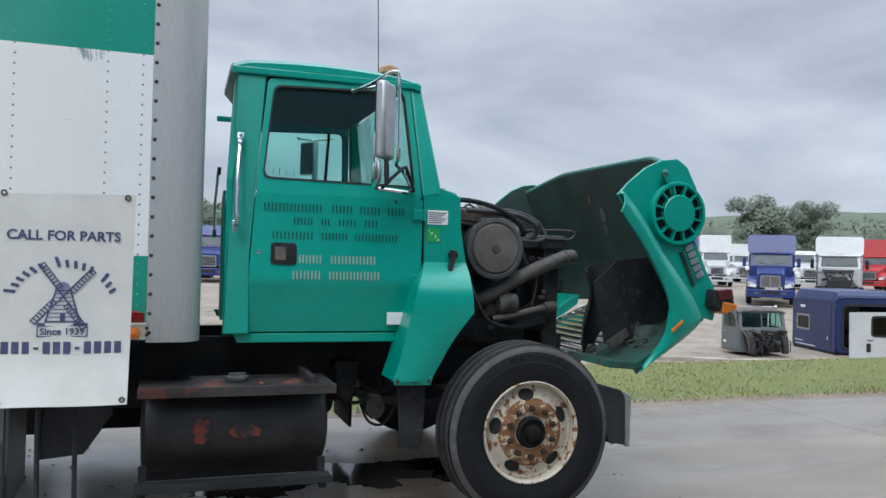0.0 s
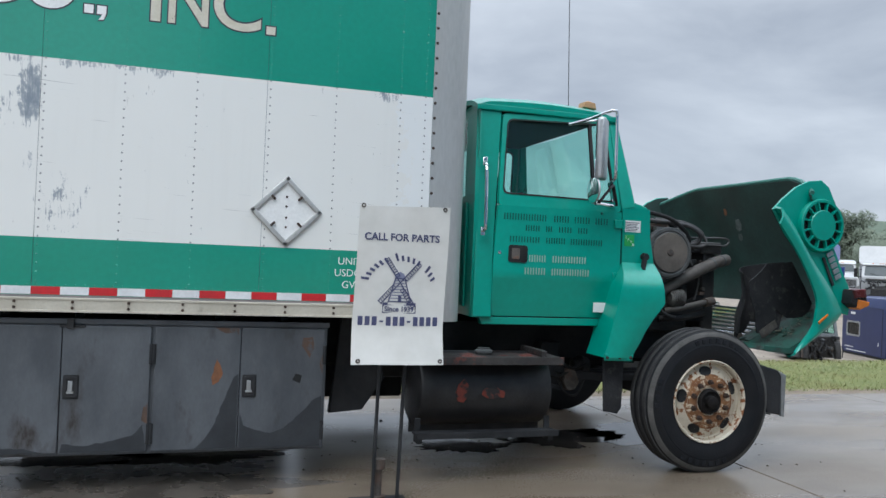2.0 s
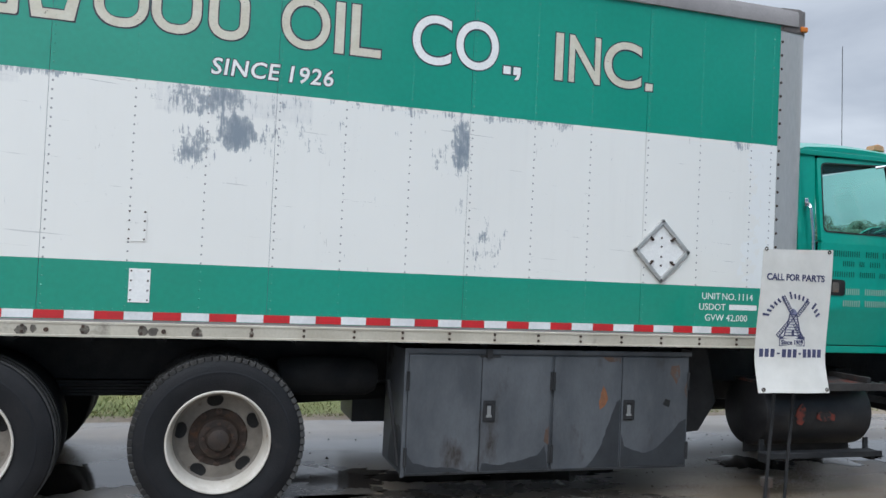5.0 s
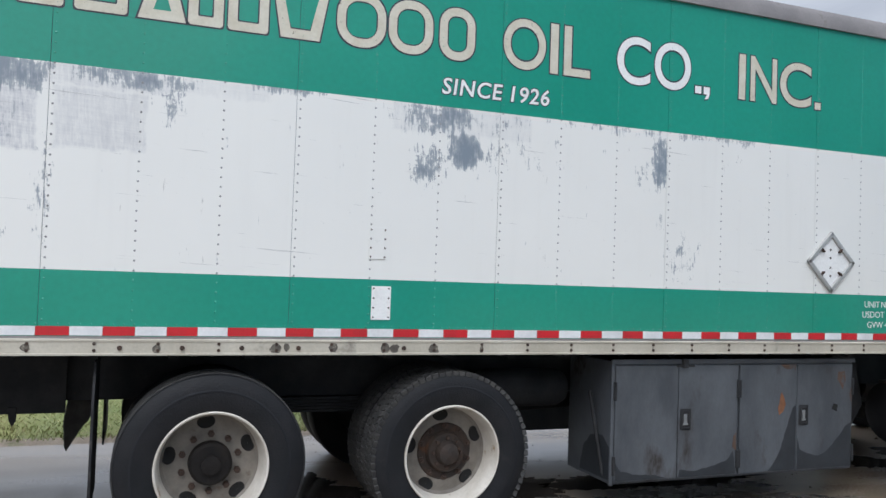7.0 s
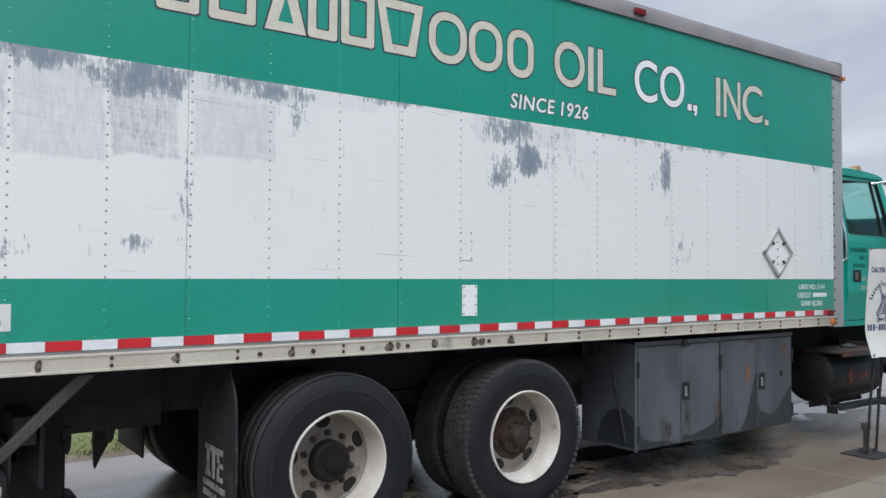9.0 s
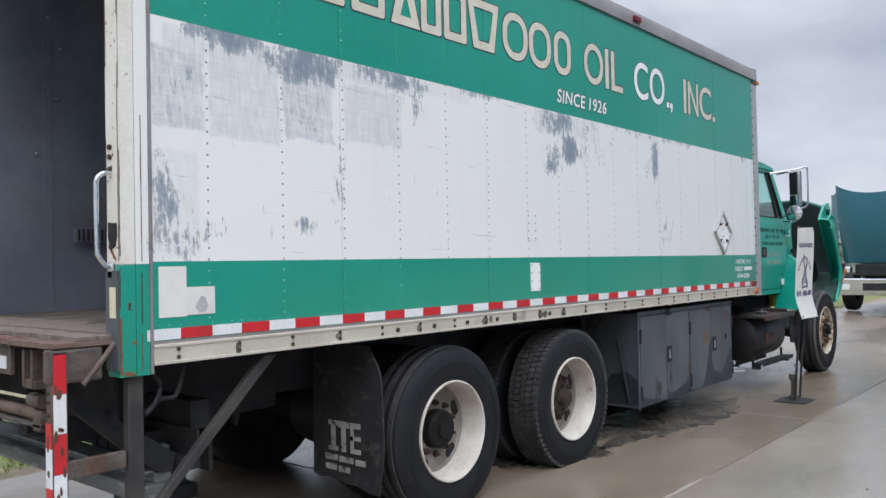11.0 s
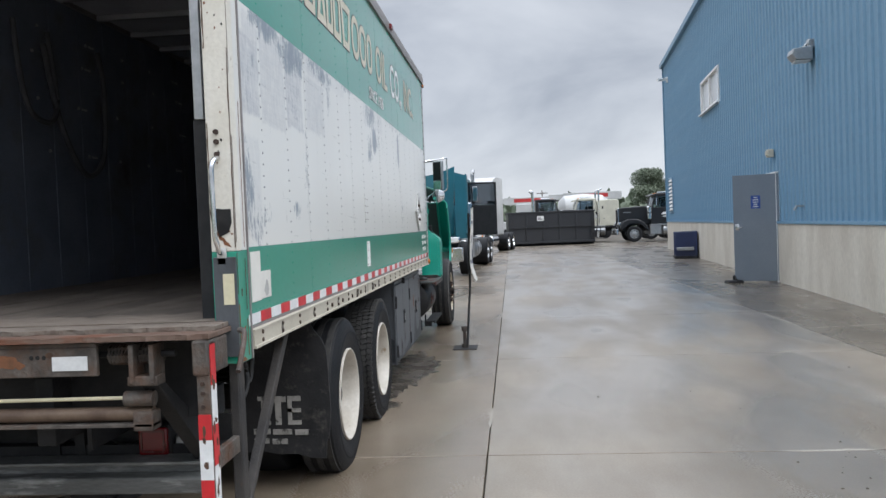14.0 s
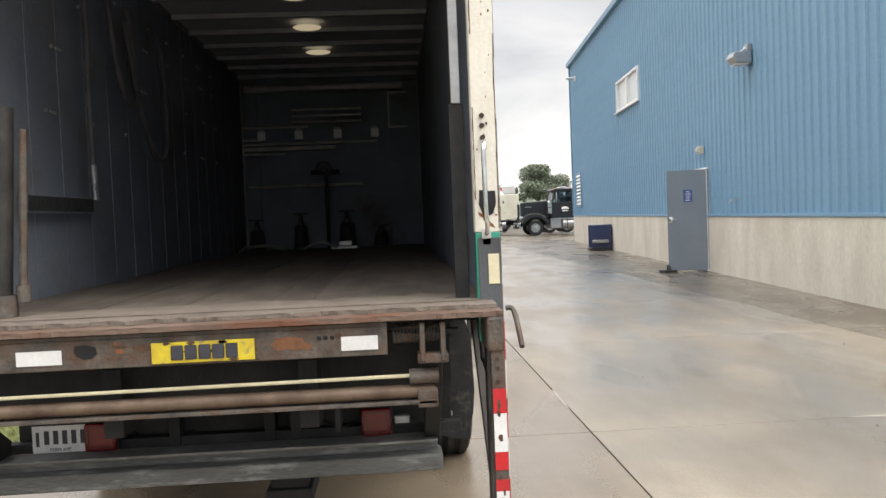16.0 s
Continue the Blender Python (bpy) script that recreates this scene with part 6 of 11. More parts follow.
        hd = part("mirror_head", turned_in(bx(B(), 0.905, 0.965, YC - 0.36, YC - 0.19, 2.055, 2.475, 0.02)), STEEL, mir)
        part("mirror_glass", turned_in(bx(B(), 0.900, 0.9045, YC - 0.345, YC - 0.205, 2.20, 2.455)), SEAT, hd, "dark matt mirror glass")
        part("convex_glass", turned_in(bx(B(), 0.898, 0.9045, YC - 0.345, YC - 0.205, 2.07, 2.185, 0.002)), MIRROR, hd)
        sp = part("spot_mirror", fix(lathe(B(), [(0.001, 0.03), (0.05, 0.025), (0.085, 0.008), (0.092, 0.0), (0.088, -0.006)], (0.885, YC - 0.27, 1.98), "x", 28)), STEEL, mir)
        part("spot_glass", fix(lathe(B(), [(0.087, -0.006), (0.06, -0.014), (0.001, -0.018)], (0.885, YC - 0.27, 1.98), "x", 28)), MIRROR, sp)
        part("sun_lamp", fix(prism(B(), [(0.995, 2.625), (1.105, 2.618), (1.095, 2.662), (1.04, 2.675), (1.003, 2.665)], "y", YC + 0.16, YC + 0.26, 0.008)), AMBER_PALE, cab, "amber roof marker lamp")
    # windscreen, cowl, bonnet hinge shelf
    rows = [[(xb + 0.03 * (1 - ((y - CY) / 1.0) ** 2), y, z) for y in [4.56 + 2.08 * j / 12 for j in range(13)]] for xb, z in ((1.335, 1.95), (1.255, 2.24), (1.172, 2.53))]
    part("windscreen", sheet(B(), rows, (-0.006, 0, 0)), GLASS, cab)
    part("scuttle", prism(B(), [(1.25, 1.87), (1.25, 1.955), (1.345, 1.95), (1.47, 1.915), (1.492, 1.885), (1.49, 1.80)], "y", YC + 0.02, 2 * CY - YC - 0.02, 0.008), GREEN, cab)
    part("wiper", cyl(cyl(B(), (1.40, 5.0, 1.945), (1.33, 5.5, 2.0), 0.008, 6), (1.42, 4.62, 1.94), (1.38, 4.9, 1.965), 0.012, 6), BLACK, cab)
    part("firewall", bx(B(), 1.44, 1.47, 4.56, 6.64, 1.05, 1.82), GREASE, cab)
    part("dashboard", bx(B(), 1.05, 1.33, 4.60, 6.60, 1.62, 1.93, 0.04), SEAT, cab)
    part("headliner", bx(B(), 0.31, 1.12, 4.56, 6.64, 2.50, 2.545, 0.015), SEAT, cab)
    for y in (4.72, 5.98):
        s = part("cab_seat", bx(bx(B(), 0.36, 0.85, y, y + 0.50, 1.35, 1.55, 0.05), 0.32, 0.44, y, y + 0.5, 1.5, 1.88, 0.05), SEAT, cab)
    lathe(bm := B(), [(0.215, -0.012), (0.225, 0), (0.215, 0.012), (0.205, 0)], (0, 0, 0), "z", 32, closed=True)
    for k in range(3):
        cyl(bm, (0, 0, -0.02), (0.21 * math.cos(2.1 * k), 0.21 * math.sin(2.1 * k), 0), 0.011, 6)
    bmesh.ops.transform(bm, matrix=pose(0.98, 6.22, 1.93, 0, -52, 0), verts=bm.verts)
    part("steering_wheel", bm, BLACK, cab)
    part("aerial", cyl(cyl(B(), (1.14, 5.22, 2.60), (1.14, 5.22, 2.65), 0.014, 8), (1.14, 5.22, 2.65), (1.11, 5.22, 3.62), 0.003, 6), UNDER, cab, "thin whip aerial")
    # marks on the near door: outlined plain bars where names, address and numbers stand
    rows = [(1.762, 0.046, [(0.335, 0.665), (0.715, 0.84), (0.875, 1.005), (1.04, 1.15)]),
            (1.690, 0.040, [(0.50, 0.615), (0.655, 0.71), (0.755, 0.865), (0.905, 0.99)]),
            (1.608, 0.042, [(0.385, 0.62), (0.66, 0.815), (0.85, 1.11)]),
            (1.476, 0.046, [(0.535, 0.67), (0.715, 0.985)]),
            (1.387, 0.046, [(0.50, 0.665), (0.705, 1.005)])]
    door = [o for o in truck.children if o.name.startswith("cab_door")][0]
    for z, h, words in rows:
        dark = z > 1.6
        for a, c in words:
            yy = YC - 0.0128 if z > 1.42 else YC - 0.0262
            n = max(2, round((c - a) / 0.0205))
            w = (c - a) / n
            for k in range(n):
                part("mark_bar", bx(B(), a + w * k, a + w * k + 0.008, yy - 0.0016, yy - 0.0004, z, z + h), GREEN_DK if dark else MARK_PALE, door)
    part("door_label", bx(B(), 1.053, 1.183, YC - 0.010, YC - 0.001, 1.132, 1.202, 0.001), WHITE, door, "plain white label")
    part("door_bolt", lathe(B(), [(0.011, 0), (0.008, -0.004), (0.001, -0.005)], (1.09, YC - 0.0105, 1.845), "y", 10), GREEN_DK, door)
    lb = part("permit_label", bx(B(), 1.285, 1.412, YC - 0.0075, YC - 0.0045, 1.722, 1.806, 0.0008), WHITE, cab)
    for i in range(6):
        part("text_bar", bx(B(), 1.293, 1.40 - 0.012 * (i % 3), YC - 0.0085, YC - 0.0077, 1.788 - 0.0115 * i, 1.793 - 0.0115 * i), INK, lb)
    lb = part("fuel_tax_label", bx(B(), 1.284, 1.364, YC - 0.0075, YC - 0.0045, 1.618, 1.702, 0.0008), LABEL_GREEN, cab)
    for s, x, z in (("I", 1.292, 1.68), ("F", 1.308, 1.662), ("T", 1.328, 1.643), ("A", 1.344, 1.626)):
        part("label_lettering", text_bm(s, 0.028, facing_near(x, YC - 0.0085, z - 0.004)), WHITE, lb)
    for k, a in enumerate((0.34, 0.375, 0.41, 0.45, 0.49, 0.53, 0.565)):
        part("window_scrawl", bx(B(), a, a + 0.003, YC + 0.0105, YC + 0.0118, 1.968, 1.984 + 0.008 * (k % 3)), BLACK, door)


AMBER_PALE = surf("dusty_amber_lens", (0.50, 0.27, 0.13), (0.46, 0.26, 0.14), 20, (0.4, 0.55))
MIRROR = surf("mirror_glass", (0.8, 0.82, 0.84), (0.8, 0.82, 0.84), 3, (0.02, 0.05), metal=1.0)
build_cab()


# ---- engine bay ----
def build_engine():
    en = part("engine", bx(bx(bx(B(), 1.50, 2.25, 5.22, 5.98, 0.72, 1.45, 0.04), 1.55, 2.15, 5.30, 5.90, 1.45, 1.72, 0.05), 1.60, 2.2, 5.0, 5.25, 0.95, 1.40, 0.06), GREASE, truck, "oily black diesel engine")
    part("valve_cover", bx(bx(B(), 1.58, 2.05, 5.34, 5.62, 1.70, 1.82, 0.03), 1.58, 1.95, 4.95, 5.2, 1.76, 1.86, 0.02), RUSTY_STEEL, en)
    ac = part("air_cleaner", lathe(B(), [(0.001, 0.0), (0.158, 0.0), (0.165, 0.006), (0.175, 0.0), (0.196, 0.004), (0.200, 0.02), (0.196, 0.04), (0.20, 0.05), (0.19, 0.11), (0.18, 0.12), (0.18, 0.45), (0.001, 0.45)], (1.868, 4.80, 1.595), "y", 40), HOUSING, en, "dusty round air cleaner")
    part("cleaner_lid", lathe(B(), [(0.156, -0.001), (0.153, -0.007), (0.001, -0.008)], (1.868, 4.80, 1.595), "y", 36), DUSTY, ac)
    part("charge_pipe", tube(B(), [(1.80, 4.98, 1.24), (1.90, 4.92, 1.30), (2.13, 4.90, 1.43), (2.38, 4.92, 1.535), (2.52, 4.98, 1.56)], 0.048, 14), PIPE, en, "dark grey charge-air pipe")
    for p, q in (((1.87, 4.93, 1.285), (1.91, 4.92, 1.305)), ((2.33, 4.915, 1.515), (2.345, 4.918, 1.521)), ((2.43, 4.935, 1.545), (2.445, 4.943, 1.549))):
        part("hose_clamp", cyl(B(), p, q, 0.054, 16), PIPE_DULL, en)
    part("alternator", lathe(B(), [(0.001, -0.09), (0.06, -0.09), (0.085, -0.07), (0.085, 0.08), (0.05, 0.1), (0.001, 0.1)], (1.96, 5.02, 1.20), "x", 20), RUSTY_STEEL, en)
    part("lower_pipe", tube(B(), [(1.9, 4.98, 1.06), (2.1, 4.94, 1.08), (2.3, 4.95, 1.12)], 0.028, 10), GREASE, en)
    part("turbo_elbow", tube(B(), [(1.62, 5.0, 1.46), (1.60, 4.86, 1.38), (1.62, 4.80, 1.26), (1.70, 4.86, 1.16)], 0.06, 12), BLACK, en)
    part("headlamp_side_box", bx(B(), 1.555, 1.61, 4.62, 4.75, 1.32, 1.46, 0.02), RUSTY_STEEL, en)
    rng = random.Random(11)
    for k in range(22):
        x0, x1 = rng.uniform(1.55, 1.8), rng.uniform(1.95, 2.45)
        y = rng.uniform(5.02, 5.5)
        z = rng.uniform(1.55, 1.90)
        pts = [(x0, y, z)] + [(x0 + (x1 - x0) * t, y + rng.uniform(-0.08, 0.08), z + rng.uniform(-0.07, 0.07)) for t in (0.3, 0.6)] + [(x1, y + rng.uniform(-0.1, 0.2), z - rng.uniform(0.0, 0.25))]
        part("hose", tube(B(), pts, rng.choice((0.008, 0.011, 0.016)), 7), BLACK, en)
    part("loom_over_engine", tube(B(), [(1.52, 4.75, 1.86), (1.62, 4.78, 1.90), (1.85, 4.82, 1.87), (2.02, 4.88, 1.80), (2.12, 4.92, 1.70), (2.08, 4.98, 1.60)], 0.017, 8), BLACK, en)
    rad = part("radiator", bx(bx(B(), 2.30, 2.42, 4.98, 6.22, 0.80, 1.66, 0.02), 2.26, 2.46, 4.95, 6.25, 1.60, 1.70, 0.02), GREASE, truck, "black radiator with shroud")
    part("fan_shroud", lathe(B(), [(0.42, 0.0), (0.40, 0.10), (0.36, 0.12), (0.34, 0.10)], (2.17, CY, 1.22), "x", 36), BLACK, rad)
    part("side_strut", cyl(B(), (2.40, 4.99, 1.66), (1.50, 4.90, 1.78), 0.014, 8), GREASE, rad)
    part("inner_splash", prism(B(), [(1.40, 1.05), (2.32, 1.05), (2.32, 1.30), (2.0, 1.12), (1.7, 1.12), (1.5, 1.25)], "y", 4.98, 5.0), BLACK, truck)
    # pale bracket, hoses, rails and wiring over the engine's near side
    part("pale_bracket", bx(bx(B(), 1.80, 2.07, 4.90, 5.02, 1.768, 1.80, 0.004), 1.97, 2.07, 4.89, 4.92, 1.70, 1.79, 0.004), ALU, en, "bare aluminium bracket")
    for pts, r in (([(1.70, 4.90, 1.845), (1.95, 4.88, 1.835), (2.10, 4.88, 1.81), (2.19, 4.87, 1.75), (2.17, 4.90, 1.68), (2.06, 4.93, 1.66)], 0.019),
                   ([(1.80, 4.93, 1.86), (2.05, 4.93, 1.85), (2.20, 4.93, 1.80), (2.25, 4.93, 1.74), (2.15, 4.95, 1.68)], 0.014),
                   ([(2.08, 4.90, 1.66), (2.20, 4.89, 1.655), (2.27, 4.90, 1.69), (2.25, 4.93, 1.76)], 0.012),
                   ([(2.08, 4.92, 1.722), (2.48, 4.94, 1.736), (2.49, 4.94, 1.682), (2.42, 4.95, 1.675)], 0.008),
                   ([(2.10, 4.94, 1.66), (2.30, 4.94, 1.675), (2.46, 4.96, 1.675)], 0.010),
                   ([(2.06, 4.90, 1.70), (2.02, 4.88, 1.60), (1.99, 4.88, 1.48), (2.02, 4.90, 1.38)], 0.010),
                   ([(2.10, 4.92, 1.64), (2.13, 4.90, 1.52), (2.22, 4.92, 1.40), (2.20, 4.94, 1.22)], 0.009),
                   ([(1.72, 4.86, 1.36), (1.78, 4.84, 1.22), (1.86, 4.86, 1.12), (2.0, 4.9, 1.08)], 0.013)):
        part("engine_hose", tube(B(), pts, r, 8), HOSE, en)
    al = part("alternator", lathe(B(), [(0.001, -0.07), (0.05, -0.07), (0.062, -0.055), (0.062, 0.05), (0.001, 0.055)], (2.005, 4.90, 1.235), "x", 20), ALU_DIRTY, en, "dirty finned alternator")
    for k in range(7):
        part("fin", lathe(B(), [(0.060, -0.004), (0.070, -0.003), (0.070, 0.003), (0.060, 0.004)], (1.955 + 0.016 * k, 4.90, 1.235), "x", 20), ALU_DIRTY, al)
    part("water_pipe", tube(B(), [(1.90, 4.90, 1.13), (2.07, 4.88, 1.165), (2.22, 4.88, 1.20), (2.34, 4.92, 1.215)], 0.024, 10), PIPE, en)
    part("pipe_joint", cyl(B(), (2.27, 4.895, 1.205), (2.36, 4.92, 1.218), 0.036, 14), RUSTY_STEEL, en)
    part("lid_boss", lathe(B(), [(0.03, -0.008), (0.026, -0.013), (0.001, -0.014)], (1.868, 4.80, 1.595), "y", 18), RUSTY_STEEL, ac)
    rng = random.Random(5)
    for k in range(16):
        px, pz = rng.uniform(1.98, 2.30), rng.uniform(1.10, 1.66)
        s1, s2 = rng.uniform(0.015, 0.05), rng.uniform(0.012, 0.04)
        part("engine_fitting", bx(B(), px, px + s1, 4.955, 4.955 + s2, pz, pz + s2, 0.005), rng.choice((GREASE, RUSTY_STEEL, ALU_DIRTY, PIPE)), en)
    # leaf spring, hanger, brake chamber and slack lines in front of the tank
    part("leaf_spring", prism(B(), [(0.92, 0.66), (1.15, 0.585), (1.45, 0.555), (1.75, 0.56), (1.75, 0.615), (1.45, 0.61), (1.17, 0.635), (0.94, 0.71)], "y", 4.98, 5.06, 0.006), UNDER, truck, "rusty black leaf spring")
    part("spring_hanger", prism(B(), ragged([(0.86, 0.86), (1.02, 0.86), (1.0, 0.72), (0.985, 0.64), (0.94, 0.60), (0.90, 0.65), (0.88, 0.74)], 0.008), "y", 4.95, 5.09, 0.008), UNDER, truck)
    part("spring_shackle", prism(B(), ragged([(1.08, 0.66), (1.16, 0.65), (1.20, 0.56), (1.17, 0.50), (1.11, 0.49), (1.07, 0.55)], 0.010), "y", 4.96, 5.08, 0.008), RUSTY_STEEL, truck)
    part("brake_chamber", lathe(B(), [(0.001, -0.07), (0.05, -0.065), (0.075, -0.01), (0.082, 0.0), (0.075, 0.01), (0.055, 0.07), (0.001, 0.075)], (1.30, 5.16, 0.665), "x", 20), GREASE, truck)
    for pts, r in (([(0.80, 4.96, 0.80), (0.88, 4.94, 0.66), (0.98, 4.95, 0.60), (1.10, 4.97, 0.63), (1.22, 5.0, 0.70)], 0.012), ([(0.95, 5.0, 0.82), (1.06, 4.96, 0.70), (1.16, 4.96, 0.66), (1.30, 5.05, 0.69)], 0.010), ([(1.05, 5.02, 0.58), (1.10, 5.0, 0.47), (1.20, 5.0, 0.45), (1.28, 5.04, 0.56)], 0.009)):
        part("slack_line", tube(B(), pts, r, 7), BLACK, truck)
    part("shock_absorber", cyl(B(), (1.45, 4.79, 0.84), (1.46, 4.80, 0.98), 0.04, 12), YELLOW, truck, "yellow shock absorber")


HOSE = surf("dusty_rubber_hose", (0.024, 0.024, 0.026), (0.055, 0.053, 0.052), 12, (0.45, 0.7), bump=0.15)
ALU_DIRTY = surf("oily_cast_aluminium", (0.16, 0.155, 0.145), (0.07, 0.065, 0.06), 16, (0.45, 0.7), metal=0.4, bump=0.3)
PIPE = surf("dark_cast_pipe", (0.075, 0.066, 0.060), (0.125, 0.112, 0.10), 9, (0.5, 0.7), metal=0.3, bump=0.3)
HOUSING = surf("grey_canister", (0.060, 0.062, 0.064), (0.105, 0.105, 0.102), 9, (0.45, 0.7), metal=0.3, bump=0.2, spot=(0.03, 0.028, 0.026), spot_at=(0.56, 0.68), spot_scale=10)
DUSTY = surf("dusty_metal_lid", (0.150, 0.128, 0.110), (0.085, 0.074, 0.066), 6, (0.6, 0.85), metal=0.2, bump=0.2)
build_engine()


# ---- the bonnet, tipped forward ----
GREEN_RIM = surf("scuffed_green_edge", (0.035, 0.16, 0.125), (0.08, 0.20, 0.165), 14, (0.5, 0.7), bscale=40, fine=0.3)
LINING_BARE = surf("bare_fibre_patch", (0.13, 0.145, 0.135), (0.07, 0.09, 0.085), 24, (0.8, 0.95), bump=0.4)
LITTER = surf("dead_leaf_litter", (0.10, 0.085, 0.06), (0.20, 0.19, 0.15), 18, (0.8, 0.95))
GREEN_DIRTY = surf("dirty_green_tray", (0.012, 0.085, 0.062), (0.030, 0.070, 0.055), 7, (0.45, 0.75), bscale=40, fine=0.3, spot=(0.030, 0.030, 0.026), spot_at=(0.48, 0.66), spot_scale=8)


def build_hood():
    yl = 4.22
    # top skin, now standing nearly upright: from the rear rim down to the nose, arched across
    def rim(v):
        """The cross-section: v from -1 (near) to 1 (far) gives y and how far the skin is drawn back."""
        a = abs(v)
        y = CY + v * 1.24
        back = 0.0 if a < 0.55 else ((a - 0.55) / 0.45) ** 1.6
        return y, back
    rows = []
    for i in range(13):
        u = i / 12
        row = []
        for j in range(25):
            v = -1 + 2 * j / 24
            y, back = rim(v)
            narrow = 1 - 0.10 * u
            y = CY + (y - CY) * narrow
            x = 3.05 + 0.40 * u - 0.10 * max(0, u - 0.82) / 0.18 - 0.22 * back * (1 - 0.5 * u)
            z = 2.262 - 1.045 * u - 0.17 * back * (1 - 0.9 * u)
            row.append((x, y, z))
        rows.append(row)
    bm = B()
    sheet(bm, rows, (-0.02, 0, -0.008))
    hood = part("bonnet", bm, GREEN, truck, "green bonnet tipped forward, sooty inside")
    rows_in = [[(p[0] - 0.028, p[1], p[2] - 0.012) for p in r] for r in rows]
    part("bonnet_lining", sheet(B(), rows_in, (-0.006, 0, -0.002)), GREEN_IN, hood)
    part("rear_rim", tube(B(), [(p[0] - 0.01, p[1], p[2] + 0.004) for p in rows[0]], 0.018, 8, k=1), GREEN_RIM, hood, "scuffed grey-green bonnet edge")
    for flip in (False, True):
        fix = mirror_y if flip else (lambda b: b)
        # upper side panel
        up = [(2.50, 1.955), (2.58, 2.035), (2.70, 2.135), (2.82, 2.19), (2.94, 2.205), (3.015, 2.155), (3.085, 2.03), (3.13, 1.88), (3.07, 1.69), (3.17, 1.50), (3.28, 1.32), (3.24, 1.16), (3.05, 1.20), (2.92, 1.42), (2.78, 1.60), (2.62, 1.78)]
        bm = B()
        prism(bm, up, "y", 4.40, 4.425, 0.006)
        side = part("side_panel", fix(bm), [GREEN], hood)
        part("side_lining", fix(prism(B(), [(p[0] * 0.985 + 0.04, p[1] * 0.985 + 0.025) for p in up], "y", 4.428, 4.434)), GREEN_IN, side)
        # round intake with spokes
        c = (2.93, 4.40, 1.85)
        vent = part("air_intake", fix(lathe(B(), [(0.203, 0.0), (0.207, -0.025), (0.198, -0.045), (0.180, -0.045), (0.176, -0.01)], c, "y", 48)), GREEN, hood, "round green air intake")
        part("intake_disc", fix(lathe(B(), [(0.118, -0.012), (0.118, -0.046), (0.112, -0.052), (0.001, -0.052)], c, "y", 40)), GREEN, vent)
        part("intake_dark", fix(lathe(B(), [(0.178, -0.0095), (0.001, -0.0105)], c, "y", 40)), BLACK_HOLE, vent)
        for k in range(12):
            a = 2 * math.pi * (k + 0.5) / 12
            bm = bx(B(), 0.112, 0.182, -0.044, -0.012, -0.006, 0.006)
            bmesh.ops.transform(bm, matrix=Matrix.Translation(c) @ Matrix.Rotation(-a, 4, "Y"), verts=bm.verts)
            part("intake_vane", fix(bm), GREEN, vent)
        # wing lip round the wheel opening
        inn = smooth_path([Vector((x, 0, z)) for x, z in [(2.438, 1.835), (2.614, 1.617), (2.74, 1.412), (2.797, 1.277), (2.791, 1.182), (2.761, 1.068), (2.613, 0.89)]], 4)
        out = smooth_path([Vector((x, 0, z)) for x, z in [(2.477, 1.959), (2.60, 1.825), (2.76, 1.60), (2.93, 1.395), (3.035, 1.245), (3.025, 1.13), (2.60, 0.852)]], 4)
        rows = []
        for p, q in zip(inn, out):
            rows.append([(p.x + (q.x - p.x) * t, yl + 0.02 - 0.03 * math.sin(math.pi * t) + 0.04 * t, p.z + (q.z - p.z) * t) for t in (0, 0.1, 0.3, 0.5, 0.7, 0.9, 1)])
        lip = part("wing_lip", fix(sheet(B(), rows, (0, 0.022, 0))), GREEN, hood)
        # web joining lip and side panel
        rows = []
        for q in out:
            rows.append([(q.x + 0.05 * t, yl + 0.06 + (4.41 - yl - 0.06) * t, q.z + 0.02 * t) for t in (0, 0.35, 0.7, 1)])
        part("wing_web", fix(sheet(B(), rows, (-0.012, 0, -0.012))), GREEN, hood)
        # inner splash guard hanging in the wheel opening
        rows = []
        for i in range(9):
            v = i / 8
            rows.append([(2.42 + 0.38 * t + 0.03 * math.sin(5 * v), 4.62 + 0.25 * math.sin(math.pi * t) + 0.03 * noise.noise((t * 4, v * 4, 3)), (1.46 + 0.10 * t) * (1 - v) + (0.98 + 0.12 * math.sin(9 * t + 1) * t + 0.05 * noise.noise((t * 9, 1, 2))) * v) for t in [k / 10 for k in range(11)]])
        sg = part("splash_guard", fix(sheet(B(), rows, (0, 0.010, 0))), FLAP, hood, "torn black splash guard")
        part("guard_blade", fix(prism(B(), ragged([(2.446, 1.391), (2.53, 1.46), (2.60, 1.53), (2.635, 1.42), (2.665, 1.307), (2.70, 1.20), (2.731, 1.098), (2.66, 1.05), (2.575, 0.99), (2.535, 0.995), (2.52, 1.08), (2.51, 1.168), (2.46, 1.28)], 0.012), "y", 4.585, 4.593)), FLAP, sg)
        part("guard_panel", fix(prism(B(), ragged([(2.58, 1.49), (2.619, 1.542), (2.74, 1.548), (2.86, 1.565), (2.946, 1.434), (3.03, 1.30), (3.066, 1.239), (3.037, 1.15), (2.93, 1.12), (2.831, 1.115), (2.77, 1.15), (2.718, 1.185), (2.66, 1.25), (2.60, 1.36)], 0.010), "y", 4.602, 4.610)), FLAP, sg)
        part("guard_bracket", fix(prism(B(), ragged([(2.679, 1.102), (2.705, 1.05), (2.64, 1.0), (2.565, 0.955), (2.535, 1.01), (2.61, 1.06)], 0.008), "y", 4.555, 4.563)), RUSTY_STEEL, sg)
